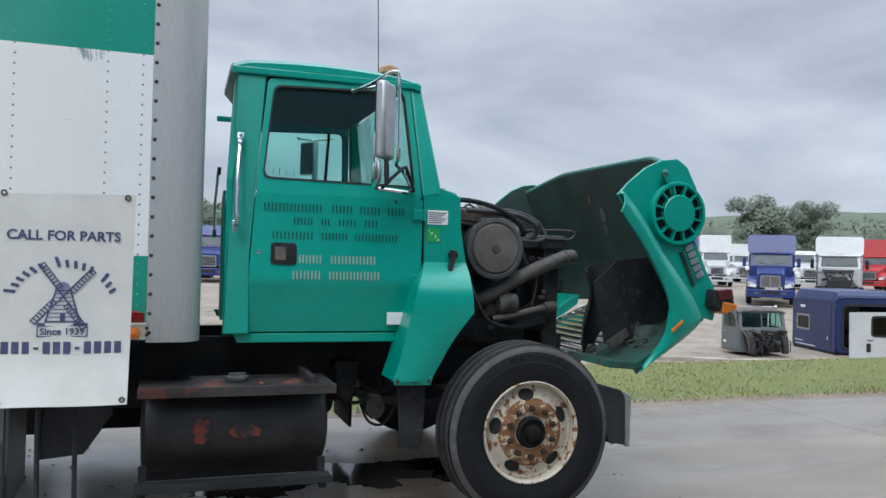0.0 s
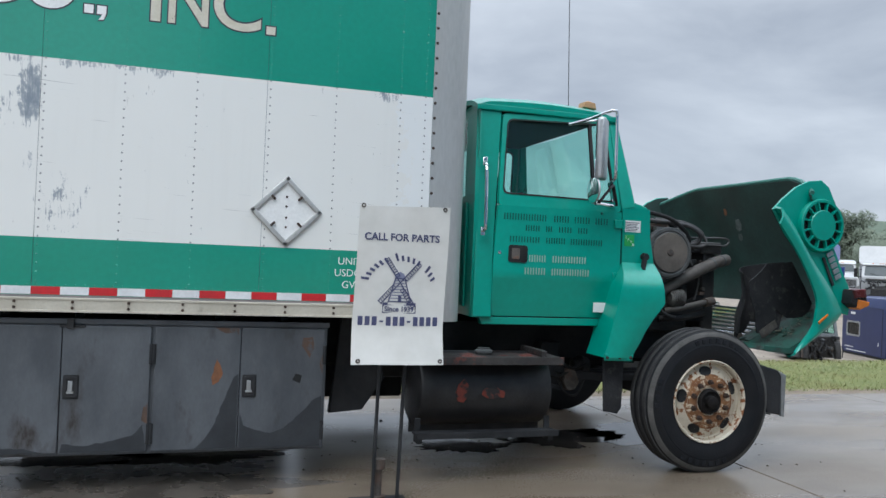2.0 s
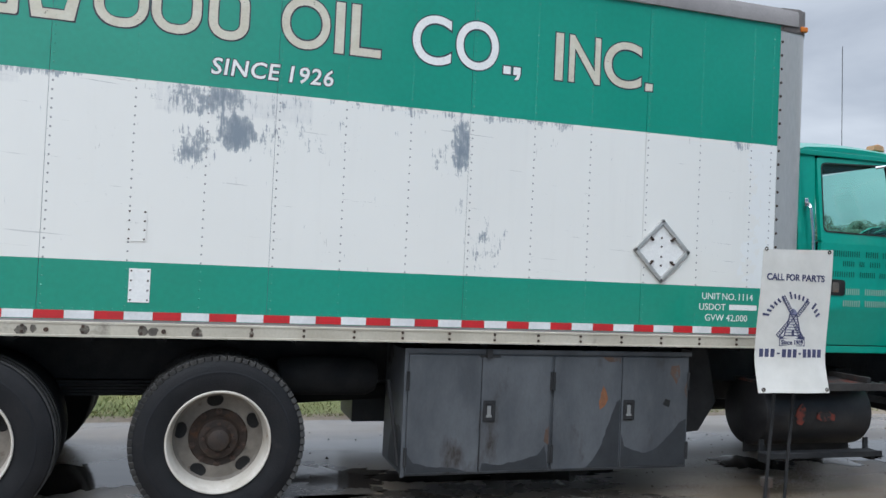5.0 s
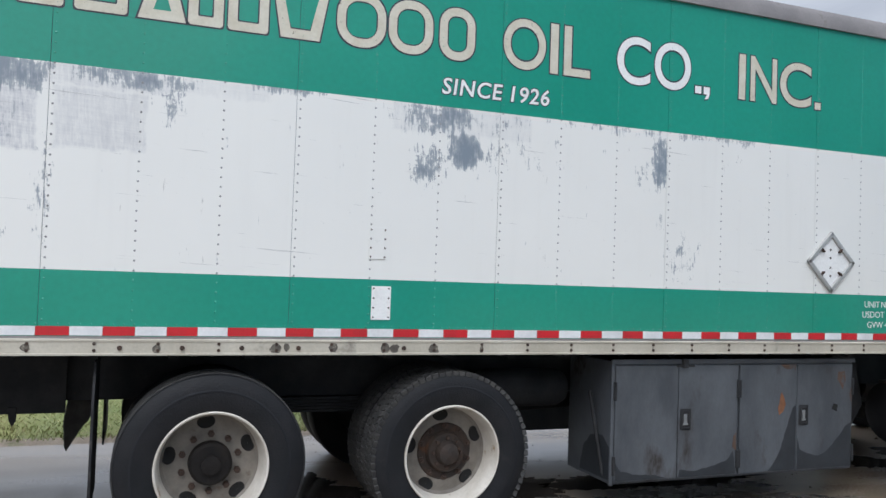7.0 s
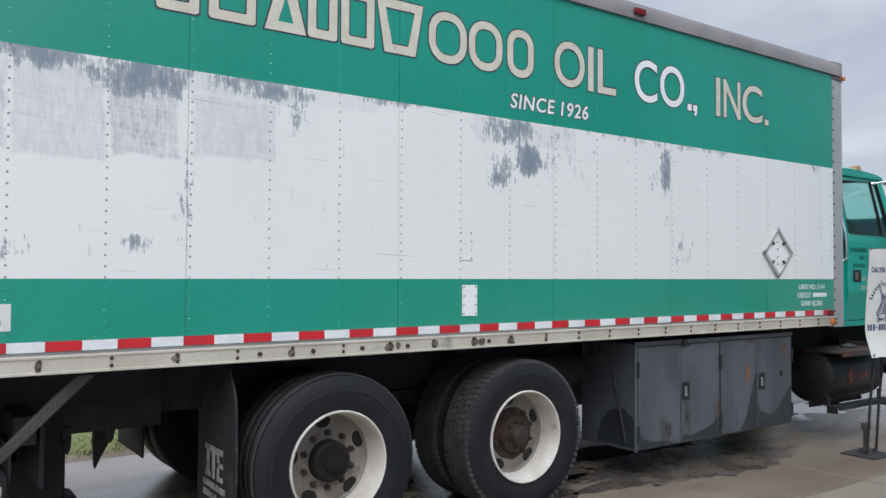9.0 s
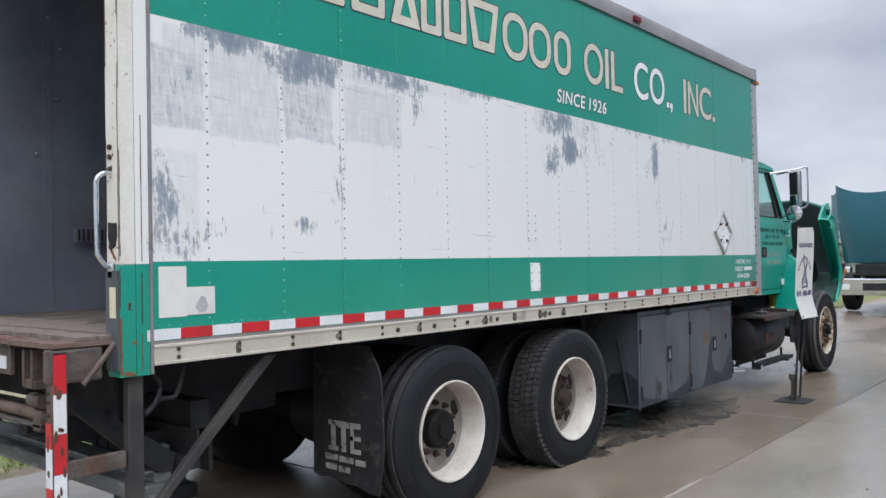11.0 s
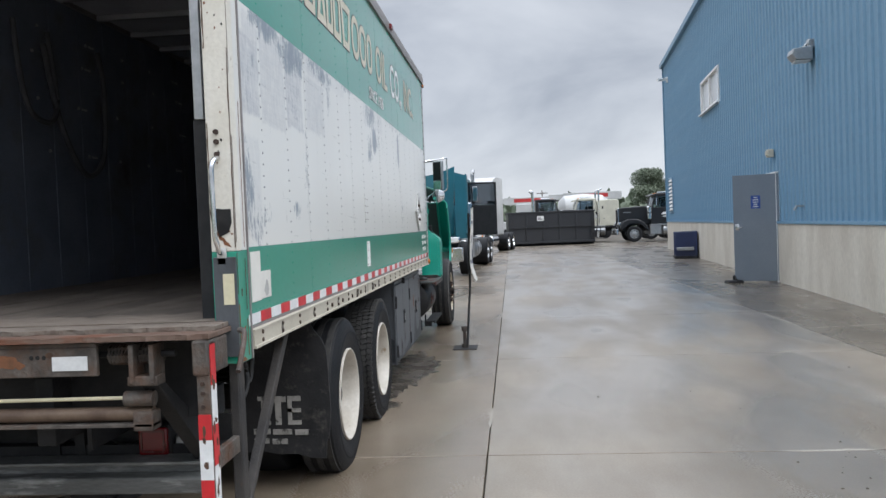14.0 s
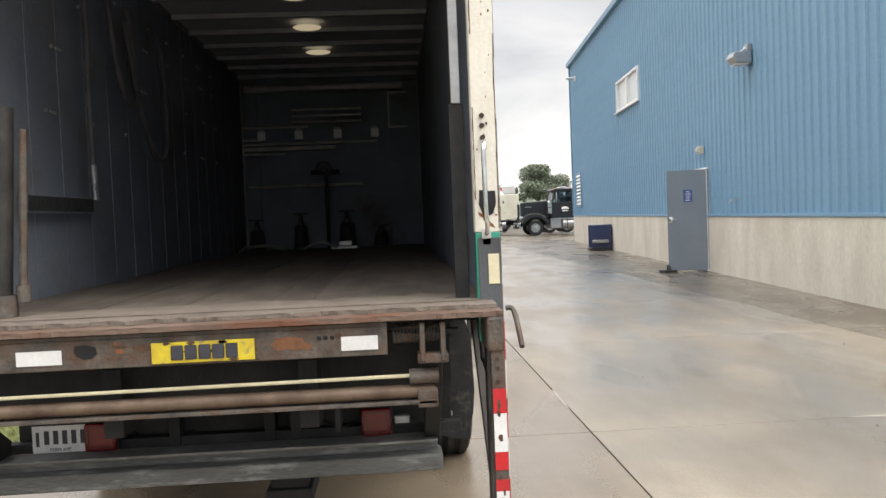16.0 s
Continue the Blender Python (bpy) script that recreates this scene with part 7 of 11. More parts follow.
        part("guard_shelf", fix(prism(B(), [(2.34, 0.90), (2.40, 0.885), (2.60, 0.868), (2.80, 0.99), (2.95, 1.09), (2.93, 1.12), (2.78, 1.02), (2.58, 0.905), (2.36, 0.935)], "y", 4.27, 4.75, 0.006)), GREEN_DIRTY, hood)
        part("repeater", fix(prism(B(), [(2.795, 1.10), (2.875, 1.165), (2.868, 1.18), (2.788, 1.118)], "y", yl - 0.015, yl - 0.002, 0.003)), AMBER, hood)
        lamp = part("turn_lamp", fix(prism(B(), [(3.18, 1.36), (3.30, 1.37), (3.34, 1.26), (3.25, 1.21), (3.17, 1.26)], "y", 4.30, 4.46, 0.012)), UNDER, hood, "turn lamp in a dark housing")
        part("lens", fix(prism(B(), [(3.235, 1.29), (3.34, 1.275), (3.335, 1.245), (3.25, 1.21), (3.225, 1.225)], "y", 4.285, 4.40, 0.008)), AMBER, lamp)
        part("red_lens", fix(prism(B(), [(3.18, 1.365), (3.30, 1.375), (3.315, 1.31), (3.20, 1.30)], "y", 4.287, 4.40, 0.008)), RED_DK, lamp)
        # badge as plain bars
        d = Vector((3.078 - 2.985, 0, 1.447 - 1.640)).normalized()
        for k in range(5):
            p = Vector((2.995, 4.392, 1.635)) + d * 0.048 * k
            m = Matrix.Translation(p) @ Matrix.Rotation(math.atan2(-d.z, d.x), 4, "Y")
            bm = bx(B(), 0, 0.034, -0.012, 0.0, 0.0, 0.062, 0.003)
            bmesh.ops.transform(bm, matrix=m, verts=bm.verts)
            part("badge_bar", fix(bm), STEEL, side)
        m = Matrix.Translation(Vector((2.96, 4.392, 1.60))) @ Matrix.Rotation(math.atan2(-d.z, d.x), 4, "Y")
        bm = bx(B(), 0, 0.24, -0.008, 0.0, 0.0, 0.024, 0.002)
        bmesh.ops.transform(bm, matrix=m, verts=bm.verts)
        part("badge_bar", fix(bm), UNDER, side)
    # nose with the grille, now facing down
    part("nose_panel", prism(B(), [(2.62, 0.92), (2.66, 0.90), (3.04, 1.07), (3.18, 1.16), (3.20, 1.24), (3.12, 1.22), (2.98, 1.12)], "y", 4.42, 4.92, 0.008), GREEN_DIRTY, hood)
    # bare patches where the lining has come away
    for k, (py, pz, hw, hh) in enumerate(((5.66, 1.905, 0.055, 0.060), (5.68, 1.795, 0.040, 0.035), (5.84, 2.03, 0.030, 0.035))):
        ring = ragged([(-hw, -hh * 0.6), (-hw * 0.4, -hh), (hw * 0.6, -hh * 0.8), (hw, 0), (hw * 0.8, hh), (-hw * 0.7, hh * 0.9)], 0.010)
        bm = prism(B(), ring, "z", 0.0, 0.002)
        nrm = Vector((-0.93, 0, -0.36)).normalized()
        side_ax = Vector((0, -1, 0))
        up_ax = nrm.cross(side_ax)
        px = 3.147 - (pz - 1.905) * 0.36 / 0.93
        frame_m = Matrix(((side_ax.x, up_ax.x, nrm.x, px), (side_ax.y, up_ax.y, nrm.y, py), (side_ax.z, up_ax.z, nrm.z, pz), (0, 0, 0, 1)))
        bmesh.ops.transform(bm, matrix=Matrix.Translation(nrm * 0.004) @ frame_m, verts=bm.verts)
        part("bare_patch", bm, LINING_BARE if k != 2 else RUST, hood)
    # dead leaves and dirt caught in the wing corner
    rng = random.Random(21)
    bm = B()
    for k in range(260):
        t = min(1.0, abs(rng.gauss(0, 0.45)))
        px, py = 2.70 + 0.30 * rng.random(), rng.uniform(4.44, 4.88)
        pz = 0.968 + (px - 2.70) * 0.50 + 0.055 * t * rng.random() + 0.008
        a, s2, lift = rng.uniform(0, 6.28), rng.uniform(0.010, 0.026), rng.uniform(-0.012, 0.016)
        vs = [bm.verts.new((px + s2 * math.cos(a + o) * w, py + s2 * math.sin(a + o) * w, pz + lift * h)) for o, w, h in ((0, 1.2, 1), (1.3, 0.6, 0), (3.14, 1.1, -0.6), (4.9, 0.6, 0.3))]
        bm.faces.new(vs)
    tagged(part("leaf_litter", bm, LITTER, hood, "dead leaves and dirt"), kind="stuff")
    part("nose_panel", prism(B(), [(2.62, 0.92), (2.66, 0.90), (3.04, 1.07), (3.18, 1.16), (3.20, 1.24), (3.12, 1.22), (2.98, 1.12)], "y", 6.28, 6.78, 0.008), GREEN, hood)
    gr = part("grille", bx(B(), 2.60, 3.34, 4.92, 4.96, -0.02, 0.02), CHROME, hood)
    gr.matrix_basis = Matrix.Translation((2.60, 0, 0.86)) @ Matrix.Rotation(radians(-22), 4, "Y") @ Matrix.Translation((-2.60, 0, 0))
    part("grille_side", bx(B(), 2.60, 3.34, 6.24, 6.28, -0.02, 0.02), CHROME, gr, local=True)
    for k in range(9):
        part("grille_bar", bx(B(), 2.62 + 0.078 * k, 2.66 + 0.078 * k, 4.96, 6.24, -0.012, 0.012, 0.004), CHROME, gr, local=True)
    part("tilt_arm", prism(B(), [(2.30, 0.70), (2.36, 0.66), (2.72, 0.92), (2.70, 0.97)], "y", 4.98, 5.04, 0.006), RUSTY_STEEL, hood)
    part("tilt_arm", prism(B(), [(2.30, 0.70), (2.36, 0.66), (2.72, 0.92), (2.70, 0.97)], "y", 6.16, 6.22, 0.006), RUSTY_STEEL, hood)
    bp = part("front_bumper", prism(B(), [(2.50, 4.36), (2.56, 4.40), (2.60, 4.55), (2.60, 6.65), (2.56, 6.80), (2.50, 6.84), (2.53, 6.6), (2.54, 4.6)], "z", 0.39, 0.72, 0.01), STEEL, truck, "dull steel front bumper")
    for a, c in ((4.33, 4.37), (6.83, 6.87)):
        part("bumper_end", prism(B(), [(2.30, 0.80), (2.54, 0.735), (2.60, 0.70), (2.595, 0.39), (2.44, 0.42), (2.40, 0.66)], "y", a, c, 0.012), UNDER, bp)
    part("end_edge", prism(B(), [(2.53, 0.735), (2.605, 0.70), (2.60, 0.385), (2.565, 0.39), (2.565, 0.69)], "y", 4.322, 4.345, 0.006), STEEL, bp)


RED_DK = surf("dark_red_lens", (0.10, 0.012, 0.012), (0.07, 0.01, 0.01), 12, (0.2, 0.35))
build_hood()


def tuck_in(ob, rule, skip=()):
    """Draw both sides of a thing and its parts in towards the centre line by rule(z), growing a little as they go."""
    if ob.name.split(".")[0] in skip:
        return
    for ch in ob.children:
        tuck_in(ch, rule, skip)
    if ob.type != "MESH" or ob.matrix_basis != Matrix.Identity(4):
        return
    for v in ob.data.vertices:
        p = v.co
        d = rule(p.z) * min(1.0, abs(p.y - CY))
        v.co = (p.x + (p.x + 1.3) * d * 0.215, p.y + (d if p.y < CY else -d), p.z + (p.z - 1.48) * d * 0.245)


def under_truck(kind):
    return [o for o in truck.children_recursive if o.name.split(".")[0] == kind]


def side_lean(z):
    return 0.06 + 0.15 * min(max((z - 1.90) / 0.60, 0.0), 1.0)


for ob in under_truck("cab_back") + under_truck("cab_door"):
    tuck_in(ob, side_lean, ("cowl_skirt", "mirror_bracket"))
for ob in under_truck("cowl_skirt"):
    tuck_in(ob, lambda z: 0.06 * min(max((z - 1.34) / 0.15, 0.0), 1.0))
for ob in under_truck("mirror_bracket"):
    tuck_in(ob, lambda z: 0.10)
for ob in under_truck("bonnet"):
    tuck_in(ob, lambda z: 0.10)


# ---- rear of the box: frame, liftgate, deck ----
def build_rear():
    for s, y in ((-1, Y0), (1, Y1)):
        a, c = sorted((y + s * 0.004, y - s * 0.10))
        fr = part("rear_post", bx(B(), -7.501, -7.432, a, c, 1.485, 3.53, 0.004), REAR_WHITE, truck, "chipped white rear frame post")
        part("post_foot", bx(B(), -7.501, -7.432, a, c, 1.03, 1.484, 0.004), BAND if s < 0 else REAR_WHITE, fr)
        e = sorted((y - s * -0.002, y - s * 0.092))
        part("post_plate", bx(B(), -7.512, -7.4325, e[0], e[1], 1.06, 1.462, 0.003), CABINET, fr, "grey riveted foot plate")
        part("side_cheek", bx(B(), -7.4305, -7.372, min(y + s * 0.002, y - s * 0.02), max(y + s * 0.002, y - s * 0.02), 1.487, 3.50), SIDE, fr)
        part("cheek_foot", bx(B(), -7.4305, -7.372, min(y + s * 0.002, y - s * 0.02), max(y + s * 0.002, y - s * 0.02), 1.03, 1.486), BAND, fr)
        part("seam_strip", bx(B(), -7.3715, -7.356, min(y, y + s * 0.008), max(y, y + s * 0.008), 1.03, 3.42, 0.003), RAIL_TOP, fr, "thin dull seam strip")
    rng = random.Random(6)
    for k in range(22):
        z, yy = rng.uniform(1.50, 3.2), Y0 + rng.uniform(0.005, 0.085)
        r = rng.uniform(0.0015, 0.0055)
        pts = [(yy + r * math.cos(i * 0.9) * rng.uniform(0.5, 1.3), z + 1.5 * r * math.sin(i * 0.9) * rng.uniform(0.5, 1.3)) for i in range(7)]
        part("paint_chip", prism(B(), pts, "x", -7.5022, -7.5008), RUST if k % 3 else BLACK_HOLE, truck)
    # rusted edges of the green post foot and lines of rust up the white post
    for k, (xa, xb2, z0, z1) in enumerate(((-7.501, -7.488, 1.04, 1.27), (-7.501, -7.494, 1.31, 1.48), (-7.412, -7.402, 1.05, 1.20), (-7.41, -7.402, 1.24, 1.45), (-7.486, -7.426, 1.035, 1.052), (-7.466, -7.446, 1.30, 1.33), (-7.456, -7.431, 1.16, 1.175), (-7.501, -7.494, 1.52, 1.95), (-7.408, -7.402, 1.50, 2.10), (-7.501, -7.496, 2.2, 2.9))):
        zs = [z0 + (z1 - z0) * i / 12 for i in range(13)]
        wv = [0.45 + 0.75 * abs(noise.noise((z * 30, k * 3.1, 0.5))) for z in zs]
        if xa < -7.456:
            ring = [(xa + 0.001, z) for z in zs] + [(xa + (xb2 - xa) * w, z) for z, w in reversed(list(zip(zs, wv)))]
        else:
            ring = [(xb2 - 0.001, z) for z in zs] + [(xb2 - (xb2 - xa) * w, z) for z, w in reversed(list(zip(zs, wv)))]
        part("rust_edge", prism(B(), ring, "y", Y0 - 0.0052, Y0 - 0.0038), RUST_DK if k % 2 else RUST, truck)
    for k, (ya, yb2, z0, z1) in enumerate(((4.398, 4.404, 1.50, 2.3), (4.492, 4.499, 1.62, 2.0), (4.398, 4.403, 2.5, 3.3), (4.490, 4.499, 2.3, 2.9))):
        zs = [z0 + (z1 - z0) * i / 16 for i in range(17)]
        wv = [0.3 + 0.9 * abs(noise.noise((z * 24, k * 5.1, 4.5))) for z in zs]
        ring = [(ya, z) for z in zs] + [(ya + (yb2 - ya) * w, z) for z, w in reversed(list(zip(zs, wv)))]
        part("rust_edge", prism(B(), ring, "x", -7.5023, -7.5009), RUST_DK, truck)
    part("plate_sticker", bx(B(), -7.516, -7.5125, 4.407, 4.452, 1.271, 1.395), CREAM_LBL, truck)
    part("header", bx(B(), -7.501, -7.401, Y0 + 0.11, Y1 - 0.11, 3.40, 3.53, 0.004), REAR_WHITE, truck)
    yb = Y0 + 0.055
    part("grab_bar", tube(B(), [(-7.504, yb, 1.862), (-7.536, yb, 1.855), (-7.558, yb + 0.004, 1.83), (-7.561, yb + 0.006, 1.78), (-7.561, yb + 0.004, 1.56), (-7.556, yb, 1.52), (-7.531, yb, 1.485), (-7.508, yb, 1.478)], 0.010, 10), CHROME, truck, "bright bent grab bar")
    part("bar_foot", bx(B(), -7.512, -7.502, yb - 0.02, yb + 0.02, 1.430, 1.50, 0.004), ALU, truck)
    for z in (1.875, 1.925, 1.965):
        part("bar_bolt", cyl(B(), (-7.501, yb + 0.002, z), (-7.512, yb + 0.002, z), 0.011, 8), NUT, truck)
    part("rubber_smear", prism(B(), ragged([(4.412, 1.655), (4.478, 1.66), (4.482, 1.60), (4.46, 1.545), (4.425, 1.56), (4.41, 1.60)], 0.012), "x", -7.505, -7.5008), BLACK, truck, "worn black rubber pad")
    for k in range(5):
        z, yy = 1.50 + 0.02 * k, Y0 + 0.015 + 0.018 * (k % 3)
        part("rust_scar", prism(B(), ragged([(yy, z), (yy + 0.03, z + 0.012), (yy + 0.035, z + 0.03), (yy + 0.012, z + 0.02)], 0.008), "x", -7.5024, -7.5008), RUST, truck)
    # door tracks
    for y in (4.555, 6.64):
        part("door_track", bx(B(), -7.416, -7.40, y - 0.03, y + 0.03, 1.20, 2.03, 0.004), UNDER, truck)
        part("upper_track", bx(bx(B(), -7.386, -7.39, y - 0.012, y + 0.012, 2.03, 3.38, 0.004), -7.426, -7.386, y - 0.02, y + 0.02, 2.03, 3.38, 0.003), STEEL, truck, "pale steel door track")
    part("torsion_pipe", cyl(B(), (-7.36, 6.48, 1.30), (-7.36, 6.43, 2.08), 0.042, 14), GREASE, truck, "dark upright pipe")
    part("torsion_pipe", cyl(B(), (-7.35, 6.395, 1.34), (-7.35, 6.36, 1.99), 0.017, 10), RUSTY_STEEL, truck)
    part("pipe_foot", cyl(cyl(B(), (-7.36, 6.48, 1.205), (-7.36, 6.48, 1.30), 0.060, 14), (-7.35, 6.395, 1.27), (-7.35, 6.395, 1.34), 0.028, 12), RUSTY_STEEL, truck)
    # deck boards, the rear ends worn ragged
    deck = part("load_floor", bx(B(), -7.496, -0.10, Y0 + 0.05, Y1 - 0.05, 1.150, 1.180), WOOD_DK, truck)
    rng = random.Random(12)
    for i in range(12):
        y = Y0 + 0.055 + 0.1905 * i
        w = 0.1895
        x0 = -7.516 - rng.uniform(0.0, 0.03)
        ends = [(x0 + rng.uniform(-0.02, 0.03), y + w * k / 6) for k in range(7)]
        bm = B()
        prism(bm, ends + [(-0.11, y + w), (-0.11, y)], "z", 1.181, 1.203 + rng.uniform(-0.002, 0.002))
        part("plank", bm, WOOD, deck)
    lip = [(-7.501, Y1 - 0.03)] + [(-7.756 + 0.014 * noise.noise((k * 0.5, 2, 5)) + 0.012 * noise.noise((k * 2.3, 7, 5)), Y1 - 0.03 - (Y1 - Y0 - 0.06) * k / 90) for k in range(91)] + [(-7.501, Y0 + 0.03)]
    part("sill_plate", prism(B(), lip, "z", 1.166, 1.186, 0.002), SILL, truck, "rusty worn deck sill")
    # paler worn strip: daylight falling in at the opening, put into the colour
    worn = [(-7.516, Y1 - 0.06)] + [(-7.20 + 0.16 * noise.noise((k * 0.35, 9, 2)) + 0.05 * noise.noise((k * 1.7, 9, 6)), Y1 - 0.06 - (Y1 - Y0 - 0.12) * k / 60) for k in range(61)] + [(-7.516, Y0 + 0.06)]
    part("worn_edge", prism(B(), worn, "z", 1.2055, 1.2085), WORN_DAYLIT, truck, "pale worn strip of decking with daylight painted in")
    inner = [(-7.456, Y1 - 0.04)] + [(-7.656 + 0.04 * noise.noise((k * 0.25, 4, 1)) + 0.018 * noise.noise((k * 1.3, 4, 8)), Y1 - 0.04 - (Y1 - Y0 - 0.08) * k / 100) for k in range(101)] + [(-7.456, Y0 + 0.04)]
    part("sill_lap", prism(B(), inner, "z", 1.187, 1.204, 0.002), WORN_DAYLIT, truck, "worn timber edge over the sill")
    # liftgate: channel, springs, tubes, arms, lower beam
    lg = part("liftgate_channel", bx(bx(B(), -7.731, -7.711, 4.88, 6.50, 1.034, 1.146, 0.004), -7.731, -7.556, 4.88, 6.50, 1.147, 1.160), RUSTY_STEEL, truck, "rusted liftgate channel")
    sg = part("maker_plate", bx(B(), -7.741, -7.733, 5.383, 5.768, 1.044, 1.123, 0.002), YELLOW, lg, "worn yellow maker's plate")
    for k in range(5):
        y = 5.694 - 0.051 * k
        part("logo_block", bx(B(), -7.7445, -7.7415, y - 0.044, y, 1.056, 1.111, 0.004), INK, sg)
    for a, c in ((4.916, 5.056), (6.10, 6.266)):
        part("white_sticker", bx(B(), -7.7355, -7.7315, a, c, 1.058, 1.112), WHITE_TAPE, lg)
    part("rust_hole", prism(B(), ragged([(6.055, 1.105), (6.05, 1.125), (6.01, 1.128), (5.975, 1.118), (5.97, 1.092), (5.99, 1.075), (6.02, 1.072), (6.045, 1.085)], 0.012), "x", -7.7326, -7.7312), BLACK_HOLE, lg)
    # remains of blue-grey paint, scabs of rust and worn stickers
    rng = random.Random(31)
    for k in range(26):
        py, pz = rng.uniform(4.92, 6.28), rng.uniform(1.055, 1.135)
        hw, hh = rng.uniform(0.008, 0.05), rng.uniform(0.005, 0.016)
        ring = [(py + hw * math.cos(i * 0.785) * rng.uniform(0.6, 1.2), pz + hh * math.sin(i * 0.785) * rng.uniform(0.6, 1.2)) for i in range(8)]
        if 5.36 < py < 5.78 or k % 3 == 0:
            continue
        part("paint_scab", prism(B(), ring, "x", -7.7324, -7.7312), (OLD_PAINT, RUST, RUST_DK)[k % 3], lg)
    for k in range(9):
        py, pz = rng.uniform(5.40, 5.74), rng.choice((1.050, 1.118, 1.085))
        ring = [(py + rng.uniform(0.008, 0.025) * math.cos(i), pz + rng.uniform(0.003, 0.010) * math.sin(i)) for i in range(6)]
        part("plate_wear", prism(B(), ring, "x", -7.742, -7.7411), RUST_DK, sg)
    part("rust_stain", prism(B(), ragged([(5.325, 1.095), (5.30, 1.118), (5.255, 1.122), (5.205, 1.115), (5.19, 1.09), (5.215, 1.068), (5.26, 1.075), (5.30, 1.07)], 0.012), "x", -7.7328, -7.7312), RUST, lg)
    for k in range(3):
        part("rust_hole", lathe(B(), [(0.009, 0), (0.001, -0.001)], (-7.7318, 5.14 - 0.025 * k, 1.11), "x", 8), BLACK_HOLE, lg)
    pts = []
    for i in range(15 * 8 + 1):
        a = 2 * math.pi * i / 8
        pts.append((-7.656 + 0.034 * math.cos(a), 4.86 - 0.20 * i / 120, 1.105 + 0.034 * math.sin(a)))
    part("spring", tube(B(), pts, 0.0085, 6, k=1), RUSTY_STEEL, lg, "coiled return spring")
    part("spring_rod", cyl(B(), (-7.656, 4.92, 1.105), (-7.656, 4.60, 1.105), 0.014, 10), UNDER, lg)
    part("clevis", bx(bx(bx(B(), -7.736, -7.636, 4.655, 4.675, 1.00, 1.15, 0.004), -7.736, -7.636, 4.735, 4.755, 1.00, 1.15, 0.004), -7.731, -7.656, 4.645, 4.765, 0.992, 1.030, 0.006), RUSTY_STEEL, lg)
    part("clevis", bx(bx(B(), -7.736, -7.636, 6.42, 6.44, 1.00, 1.15, 0.004), -7.736, -7.636, 6.50, 6.52, 1.00, 1.15, 0.004), RUSTY_STEEL, lg)
    part("lift_arm", prism(B(), [(-7.696, 1.0), (-7.636, 1.0), (-7.10, 0.62), (-7.12, 0.54), (-7.20, 0.55)], "y", 4.665, 4.735, 0.006), UNDER, lg)
    part("lift_arm", prism(B(), [(-7.696, 1.0), (-7.636, 1.0), (-7.10, 0.62), (-7.12, 0.54), (-7.20, 0.55)], "y", 6.60, 6.66, 0.006), UNDER, lg)
    part("cross_tube", cyl(B(), (-7.656, 4.70, 0.872), (-7.656, 6.50, 0.872), 0.028, 14), ROD, lg, "brown rusty cross tube")
    part("tube_channel", bx(bx(B(), -7.691, -7.616, 4.69, 6.52, 0.825, 0.840, 0.003), -7.691, -7.616, 4.69, 4.77, 0.81, 0.885, 0.006), RUSTY_STEEL, lg)
    part("cylinder_end", cyl(B(), (-7.676, 4.685, 0.935), (-7.676, 4.80, 0.935), 0.030, 14), RUSTY_STEEL, lg)
    part("pale_rod", cyl(B(), (-7.676, 4.80, 0.938), (-7.676, 6.50, 0.930), 0.0075, 8), CREAM_LBL, lg)
    part("dark_apron", bx(B(), -7.416, -7.396, 4.62, 6.62, 0.80, 1.15), UNDER, lg)
    part("back_plate", bx(B(), -6.88, -6.86, 4.74, 5.42, 0.48, 0.80), UNDER, lg)
    part("back_plate", bx(B(), -6.88, -6.86, 5.82, 6.22, 0.48, 0.80), UNDER, lg)
    bmx = part("under_ride_beam", bx(B(), -7.28, -7.12, 4.66, 6.70, 0.425, 0.502, 0.014), BEAM, truck, "scraped steel under-run beam")
    part("upper_channel", bx(bx(B(), -7.255, -7.12, 4.68, 6.68, 0.548, 0.562, 0.004), -7.20, -7.12, 4.68, 6.68, 0.503, 0.547), BEAM, bmx, "grimy grey channel")
    part("lamp_bar", bx(bx(B(), -7.10, -7.04, 4.56, 6.64, 0.555, 0.60, 0.004), -7.03, -7.02, 4.60, 6.60, 0.56, 0.72), UNDER, bmx)
    for a, c in ((4.885, 5.022), (6.125, 6.265)):
        tl = part("tail_lamp", bx(B(), -7.15, -7.128, a, c, 0.562, 0.688, 0.010), RED_LENS, truck, "red tail lamp")
        part("lamp_shell", bx(B(), -7.127, -7.0, a - 0.004, c + 0.004, 0.558, 0.692, 0.01), UNDER, tl)
        ring = B()
        ring_block(ring, a + 0.012, c - 0.012, 0.574, 0.676, -0.003, 0.0, 0.008, 0.012)
        bmesh.ops.transform(ring, matrix=Matrix.Translation((-7.151, a + c, 0)) @ Matrix(((0, 1, 0, 0), (-1, 0, 0, 0), (0, 0, 1, 0), (0, 0, 0, 1))), verts=ring.verts)
        part("lens_rib", ring, RED_DK, tl)
    part("reverse_lamp", bx(B(), -7.09, -7.05, 4.80, 4.875, 0.575, 0.635, 0.008), STEEL, truck)
    pl = part("number_plate", bx(B(), -7.116, -7.111, 6.24, 6.505, 0.556, 0.682, 0.001), WHITE_TAPE, truck, "battered white number plate")
    for k in range(5):
        part("number_bar", bx(B(), -7.1185, -7.1165, 6.43 - 0.040 * k, 6.452 - 0.040 * k, 0.598, 0.660), INK, pl)
